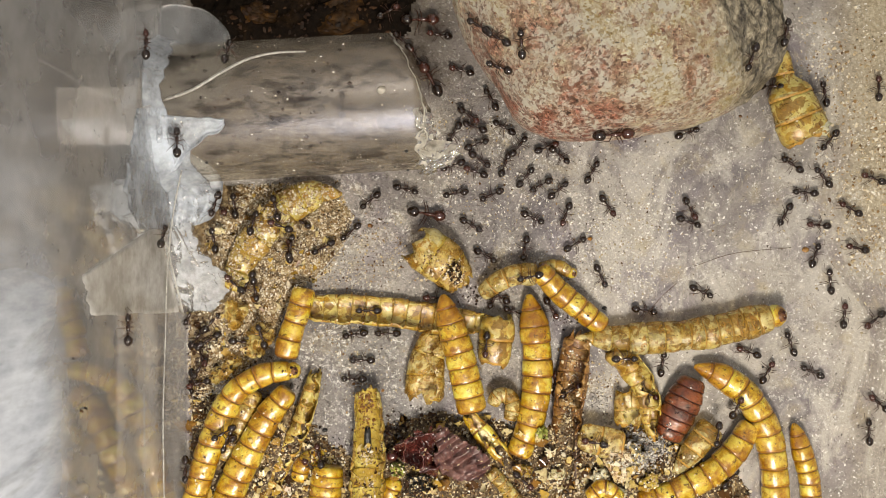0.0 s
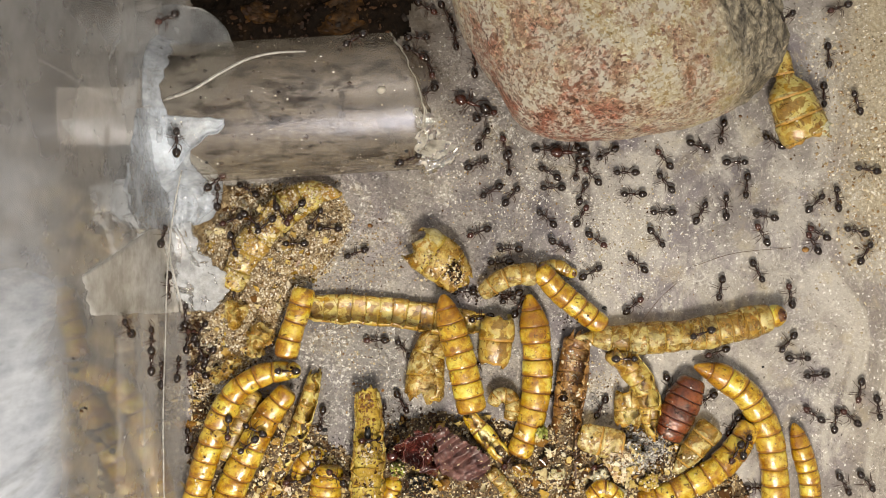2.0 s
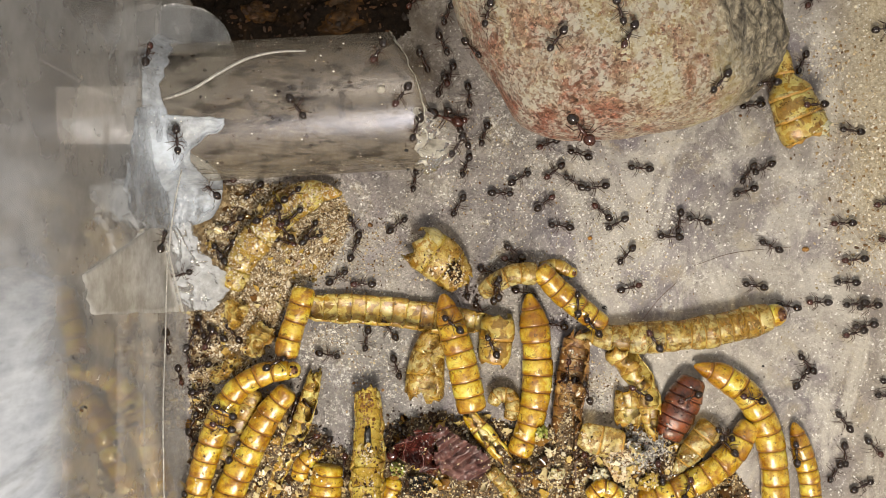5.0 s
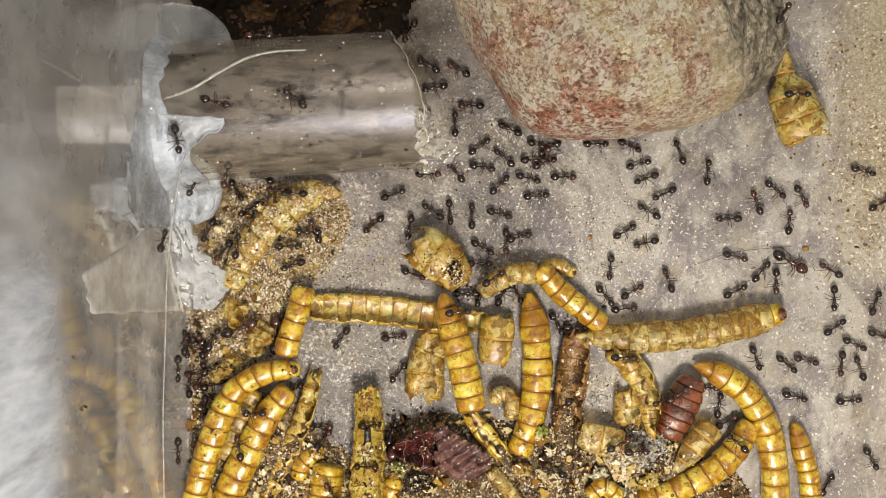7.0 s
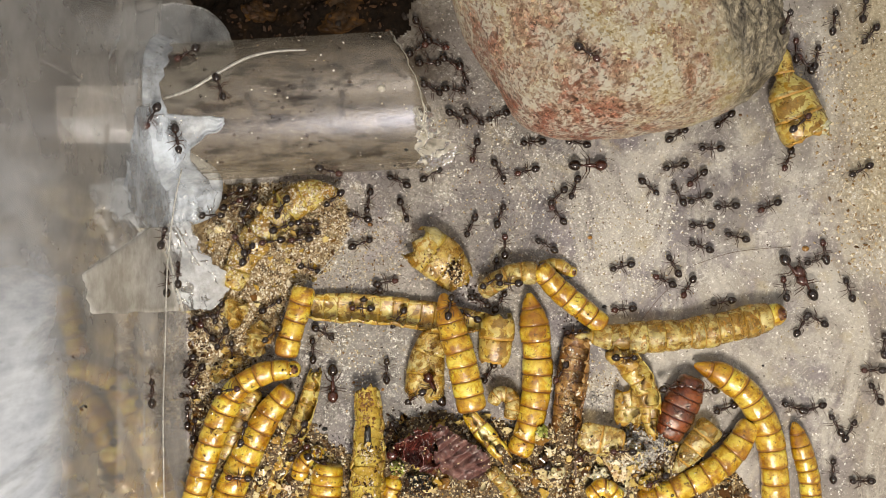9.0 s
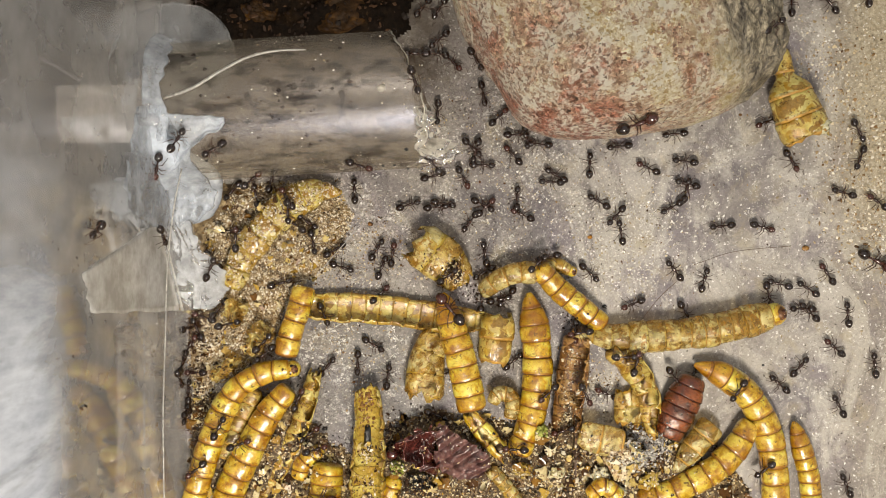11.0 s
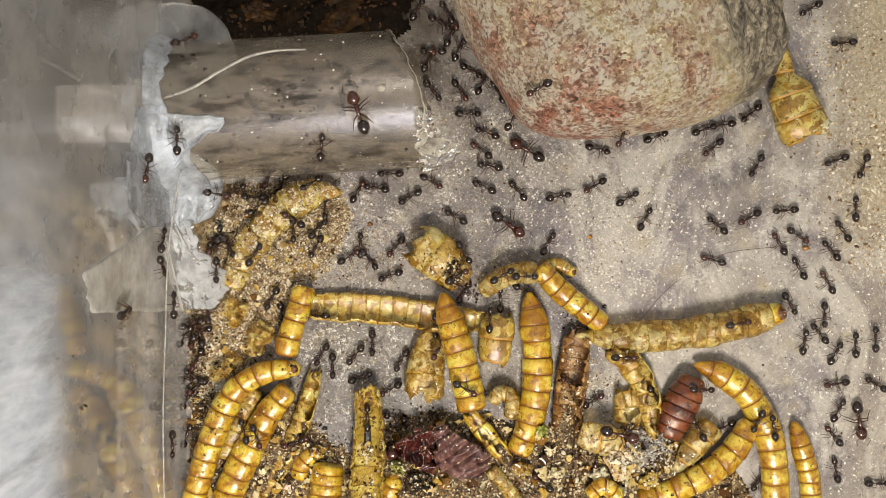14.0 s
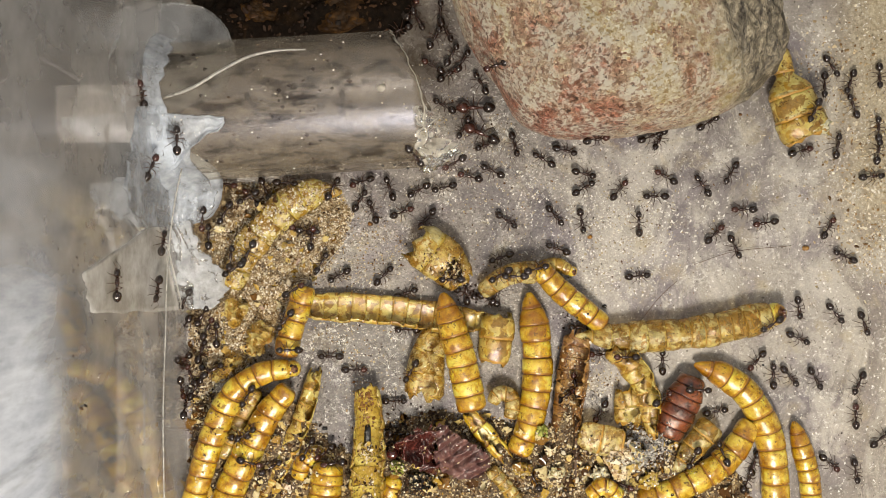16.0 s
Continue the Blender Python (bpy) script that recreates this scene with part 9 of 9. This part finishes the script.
route(DARK, [(1610, 705, 0), (1610, 705, 0), (1610, 705, 0), (1610, 705, 0), (1610, 705, 0), (1610, 705, 0), (1610, 705, 0), (1610, 705, 0), (1610, 705, 176), (1540, 700, 100), (1517, 650, 110), (1610, 650, -70), (1610, 650, -70), (1610, 650, -70), (1610, 650, -70), (1610, 650, 153), (1530, 610, -90), (1545, 702, -35), (1610, 702, -35), (1610, 702, 161), (1545, 680, 150), (1530, 580, -60), (1550, 610, -60), (1530, 557, 165), (1515, 680, -115)])
route(RUSTY, [(1610, 727, -179), (1545, 728, 140), (1485, 722, 140), (1525, 632, 70), (1517, 690, -100), (1465, 632, -110), (1430, 660, 140), (1405, 700, -50), (1380, 735, -180), (1245, 690, -180), (1250, 685, 0), (1280, 612, 120), (1330, 522, -180), (1228, 548, -160), (1215, 510, -120), (1210, 535, -30), (1230, 468, 80), (1290, 517, -180), (1200, 520, -130), (1195, 640, -120), (1305, 575, 10), (1285, 515, 160), (1228, 427, 10), (1270, 478, -35), (1263, 415, 45)])
route(DARK, [(1610, 749, 176), (1505, 742, 130), (1468, 760, 80), (1465, 728, 85), (1475, 740, 80), (1472, 720, 80), (1290, 750, -120), (1330, 800, 20), (1335, 825, -180), (1280, 730, 90), (1270, 715, 80), (1275, 712, -90), (1275, 732, 150), (1275, 700, 30), (1280, 722, -160), (1215, 680, 0), (1240, 680, 0), (1175, 770, -120), (1140, 825, -160), (1110, 845, -180), (1110, 925, -90), (1110, 925, 0), (1110, 925, 78), (1150, 740, 0), (1225, 810, -120)])
route(DARK, [(1610, 772, 173), (1560, 765, -180), (1540, 777, -170), (1560, 695, 140), (1550, 720, -80), (1505, 685, 130), (1560, 690, 90), (1548, 625, -180), (1515, 755, 140), (1470, 690, 130), (1500, 708, 5), (1610, 708, 5), (1610, 708, -173), (1550, 715, 130), (1545, 695, 120), (1533, 660, 85), (1470, 615, -120), (1420, 740, -120), (1465, 760, 100), (1465, 715, -30), (1480, 725, 60), (1430, 650, 130), (1340, 665, 100), (1340, 675, 60), (1365, 665, 90)])
route(DARK, [(1610, 794, 178), (1475, 790, -95), (1485, 805, -50), (1450, 825, -100), (1490, 855, -60), (1490, 925, -90), (1490, 925, -60), (1490, 925, 97), (1475, 810, 135), (1470, 850, -90), (1460, 855, 60), (1490, 860, 90), (1480, 850, 90), (1470, 850, 120), (1470, 830, 90), (1330, 820, -120), (1330, 835, -120), (1330, 825, -150), (1340, 825, -150), (1330, 820, 60), (1365, 755, 100), (1370, 745, -120), (1260, 740, -150), (1240, 690, 0), (1265, 728, 10)])
route(DARK, [(1610, 816, -174), (1465, 830, 120), (1440, 825, -90), (1332, 855, -180), (1335, 860, -180), (1340, 850, -150), (1310, 840, 30), (1410, 840, -30), (1410, 830, 110), (1410, 720, 120), (1405, 702, -15), (1480, 770, -30), (1450, 790, -105), (1490, 805, 20), (1520, 850, -180), (1465, 860, 60), (1480, 815, 165), (1450, 810, -150), (1540, 830, 0), (1610, 830, -157), (1550, 855, 0), (1610, 855, 0), (1610, 855, 135), (1540, 785, 90), (1555, 775, 40)])
route(DARK, [(1610, 838, -176), (1515, 845, -165), (1515, 805, -30), (1533, 802, -70), (1530, 850, -50), (1530, 925, -90), (1530, 925, -50), (1530, 925, 104), (1510, 845, 90), (1540, 840, 90), (1610, 840, 90), (1610, 840, -166), (1550, 855, 120), (1530, 792, 130), (1500, 760, 60), (1460, 730, 100), (1460, 735, 145), (1400, 780, -180), (1480, 850, -90), (1380, 840, -150), (1340, 850, -120), (1320, 860, -180), (1335, 830, 90), (1240, 850, -90), (1320, 850, 60)])
route(DARK, [(1610, 860, 0), (1610, 860, 145), (1560, 825, 100), (1610, 825, -80), (1610, 825, -80), (1610, 825, -80), (1610, 825, -178), (1515, 828, -130), (1500, 800, -100), (1505, 835, -105), (1538, 812, -60), (1610, 812, -60), (1610, 812, -60), (1610, 812, -60), (1610, 812, -60), (1610, 812, -153), (1525, 855, -120), (1550, 850, -90), (1540, 860, -30), (1550, 870, -60), (1475, 830, 100), (1508, 845, -110), (1508, 925, 106), (1465, 775, -40), (1510, 835, -80)])
route(MAJOR, [(745, 37, 0), (780, 25, 130), (780, -45, 90), (780, -45, 130), (780, -45, 130), (780, -45, -61), (845, 72, -45), (885, 80, -30), (655, 190, -25), (975, 285, -120), (490, 590, 90), (862, 228, 120), (885, 100, 30), (930, 265, -90), (1040, 295, 0), (1135, 183, 0), (1090, 283, 10), (1285, 480, -180), (1070, 488, 130), (1010, 310, -150), (900, 400, -35), (1022, 375, 45), (1130, 360, 165), (1095, 345, 160), (850, 240, 155)])
route(MAJOR, [(762, 140, 120), (800, 115, -90), (798, 340, -90), (770, 165, 0), (835, 185, 160), (760, 155, -150), (565, 625, -60), (565, 925, -90), (565, 925, -60), (565, 925, 111), (430, 580, 20), (530, 600, 20), (525, 620, -90), (535, 625, 0), (590, 680, -90), (590, 925, 68), (730, 580, 20), (785, 590, -30), (870, 630, -30), (990, 730, 0), (1095, 770, -15), (1125, 780, -15), (1140, 765, 0), (1265, 825, -140), (1265, 925, -90)])
route(MAJOR, [(757, 378, -10), (830, 160, 0), (875, 295, -50), (1028, 278, 10), (1005, 270, -180), (1010, 288, 0), (1360, 500, -15), (1610, 500, -15), (1610, 500, -15), (1610, 500, -15), (1610, 500, -15), (1610, 500, -15), (1610, 500, -103), (1530, 850, -90), (1420, 500, 120), (1610, 500, -131), (1430, 705, 100), (1440, 612, 95), (1455, 570, 115), (1410, 470, 165), (1515, 745, -80), (1545, 650, 120), (1348, 385, -25), (1610, 385, -25), (1610, 385, -25)])
route(MAJOR, [(1085, 232, 5), (1085, 75, 135), (1085, -45, 90), (1085, -45, 135), (1085, -45, 135), (1085, -45, 135), (1085, -45, 135), (1085, -45, -112), (990, 190, -90), (1070, 262, -30), (1395, 465, -30), (1610, 465, -178), (1380, 474, 5), (740, 850, 60), (770, 685, 120), (800, 550, 165), (800, 560, 160), (835, 300, 155), (840, 235, 150), (790, 350, 120), (635, 200, 110), (635, -45, -84), (665, -45, 90), (665, -45, 90), (665, -45, 155)])
route(RUSTY, [(1500, 368, 150), (1175, 92, 160), (1175, -45, 90), (1175, -45, 160), (1175, -45, 160), (1175, -45, 160), (1175, -45, 160), (1175, -45, 160), (1175, -45, -118), (1040, 205, 130), (1040, -45, -128), (970, 45, -160), (970, -45, 90), (970, -45, -31), (1415, 218, 40), (1610, 218, 40), (1610, 218, 40), (1610, 218, 170), (1090, 122, -170), (1160, 235, -25), (1050, 332, -150), (1440, 385, 120), (1320, 327, 155), (1315, 275, 55), (1415, 270, 15)])
route(RUSTY, [(1510, 437, 165), (1145, 303, -180), (1140, 180, 70), (1220, 400, -120), (850, 640, -150), (880, 580, 110), (870, 580, -120), (885, 655, 20), (955, 383, 0), (1010, 325, 0), (1300, 455, -15), (940, 130, 20), (955, 48, 120), (955, -45, -59), (1040, 95, -35), (1040, -45, -126), (925, 112, -30), (1015, 162, -20), (955, 35, 50), (1045, 132, -175), (955, 158, -150), (955, -45, 90), (665, 230, -25), (955, -45, -115), (880, 118, -160)])
route(MAJOR, [(1610, 20, 0), (1610, 20, 0), (1610, 20, 0), (1610, 20, 0), (1610, 20, 0), (1610, 20, -135), (1430, 200, -10), (1610, 200, -10), (1610, 200, -10), (1610, 200, -10), (1610, 200, -10), (1610, 200, -10), (1610, 200, -10), (1610, 200, -127), (1400, 480, -50), (1610, 480, -50), (1610, 480, -50), (1610, 480, 139), (1445, 335, -180), (1225, 170, 150), (930, 268, 150), (900, 120, 20), (930, 255, -30), (1035, 100, 160), (840, 195, -180)])

# ants that keep to the food: where they feed, how far they stray, how many
FEEDING = [(360, 590, 22, 3), (345, 660, 14, 2), (395, 440, 24, 2), (470, 360, 30, 2), (520, 420, 26, 2), (400, 345, 18, 1), (480, 590, 20, 1), (850, 525, 22, 2), (895, 500, 22, 1),
           (700, 745, 22, 1), (1010, 690, 18, 1), (560, 800, 26, 2), (420, 760, 26, 2), (930, 830, 26, 1), (1050, 800, 28, 1), (1190, 690, 18, 1), (1290, 790, 24, 1)]


def feeders():
    """Places and headings of the feeding ants: short steps round one spot."""
    rng = random.Random(71)
    for u, v, reach, count in FEEDING:
        for k in range(count):
            h, rows = rng.uniform(-180, 180), []
            for _ in TIMES:
                h += rng.gauss(0, 45)
                rows.append((u + rng.gauss(0, reach), v + rng.gauss(0, reach), h))
            route(RUSTY if rng.random() < 0.45 else DARK, rows)


feeders()

# ants seen dimly inside the tube: plan place and heading
INSIDE = [(538, 156, 0), (446, 186, 120), (552, 186, 165), (352, 150, 40), (606, 186, 90), (330, 182, 60)]


def turned(a, b, f):
    """The heading f of the way from a to b, the short way round."""
    return a + ((b - a + 180) % 360 - 180) * f


def sampled(rows):
    """Plan places and headings every tenth of a second between the known ones."""
    out = []
    for (t0, (u0, v0, h0)), (t1, (u1, v1, h1)) in zip(zip(TIMES, rows), zip(TIMES[1:], rows[1:])):
        n = round((t1 - t0) * 10)
        far = math.hypot(u1 - u0, v1 - v0)
        way = math.degrees(math.atan2(v0 - v1, u1 - u0))
        reach = min(far, 160)
        for i in range(n):
            f = i / n
            e = f * f * (3 - 2 * f) * 0.5 + f * 0.5
            b0, b1 = f * (1 - f) ** 2, f * f * (f - 1)
            u = u0 + (u1 - u0) * e + reach * 0.8 * (b0 * math.cos(radians(h0)) + b1 * math.cos(radians(h1)))
            v = v0 + (v1 - v0) * e - reach * 0.8 * (b0 * math.sin(radians(h0)) + b1 * math.sin(radians(h1)))
            if n > 10 and far > 12:          # a longer stretch: wander a little
                u += 26 * math.sin(f * 2 * math.pi) * math.sin(u0 + v1)
                v += 26 * math.sin(f * 2 * math.pi) * math.cos(u0 + v1)
            if far > 25:
                h = turned(h0, way, f * 2) if f < 0.5 else turned(way, h1, f * 2 - 1)
            else:
                h = turned(h0, h1, f)
            out.append((t0 + (t1 - t0) * f, u, v, h))
    out.append((TIMES[-1], *rows[-1]))
    return out


def footing(u, v, h, graph):
    """Where an ant over plan place (u, v) stands: place in metres, upright, forward."""
    eye = Vector((0, 0, EYE * MM))
    way = (at(u, v) * MM - eye).normalized()
    hit, loc, nor, _, ob, _ = scene.ray_cast(graph, eye, way)
    if not hit:
        loc, nor = at(u, v) * MM, Vector((0, 0, 1))
    if nor.dot(way) > 0:
        nor = -nor
    steep = nor.z < 0.45
    if steep and not (ob and ob.name.startswith(("wall", "barrier"))):
        nor = nor * 0.4 + Vector((0, 0, 0.6))
    elif not steep:
        nor = nor * 0.6 + Vector((0, 0, 0.4))
    nor.normalize()
    a = radians(h)
    w2 = (at(u + 6 * math.cos(a), v - 6 * math.sin(a)) * MM - eye).normalized()
    d = w2.dot(nor)
    q = eye + w2 * ((loc - eye).dot(nor) / d) if abs(d) > 1e-4 else loc + w2
    return loc, nor, (q - loc).normalized()


def stance(loc, nor, fwd):
    fwd = (fwd - nor * fwd.dot(nor)).normalized()
    side = nor.cross(fwd)
    m = Matrix((fwd, side, nor)).transposed().to_4x4()
    m.translation = loc + nor * 0.00002
    return m


def footings(rows):
    graph = bpy.context.evaluated_depsgraph_get()
    feet = [(t, footing(u, v, h, graph)) for t, u, v, h in sampled(rows)]
    ups = [f[1][1] for f in feet]
    for _ in range(2):
        ups = [(ups[max(i - 1, 0)] + ups[i] * 2 + ups[min(i + 1, len(ups) - 1)]).normalized() for i in range(len(ups))]
    return [(t, stance(f[0], n, f[2])) for (t, f), n in zip(feet, ups)]


def strides(leg, number, rows, ant_no):
    """Swing a leg to and fro while its ant walks: two sets of three in turn."""
    x, y, z = leg.location
    gait = []
    for i, t in enumerate(k * 0.25 for k in range(65)):
        u0, v0 = rows[min(len(rows) - 1, int(t * 10))][1:3]
        u1, v1 = rows[min(len(rows) - 1, int(t * 10) + 2)][1:3]
        on = min(1, math.hypot(u1 - u0, v1 - v0) / 14)
        sign = 1 if (i + number + ant_no) % 2 else -1
        gait.append((t, pose(x, y, z, 0, 0, sign * (4 + 15 * on) + ((ant_no * 37 + number * 53) % 11 - 5))))
    return gait


def motions():
    bpy.context.view_layer.update()
    poses = [footings(rows) for kind, rows in ROUTES]
    first = {}
    ants = []
    for (kind, rows), way in zip(ROUTES, poses):
        if kind not in first:
            first[kind] = make_ant(kind)
            ants.append(first[kind])
        else:
            ants.append(copy_thing(first[kind], way[0][1]))
    for u, v, h in INSIDE:
        p = at(u, v, 1.2) * MM
        inside_ant = copy_thing(first[DARK], pose(p.x, p.y, 0.0010, 0, 0, h))
        tagged(inside_ant, "black-brown worker ant resting inside the milky tube")
    for no, (ant, way, (kind, rows)) in enumerate(zip(ants, poses, ROUTES)):
        walk(ant, way)
        if len(set(rows)) > 3:
            path = sampled(rows)
            for number, leg in enumerate(c for c in ant.children if c.name.startswith("leg")):
                walk(leg, strides(leg, number, path, no))


motions()
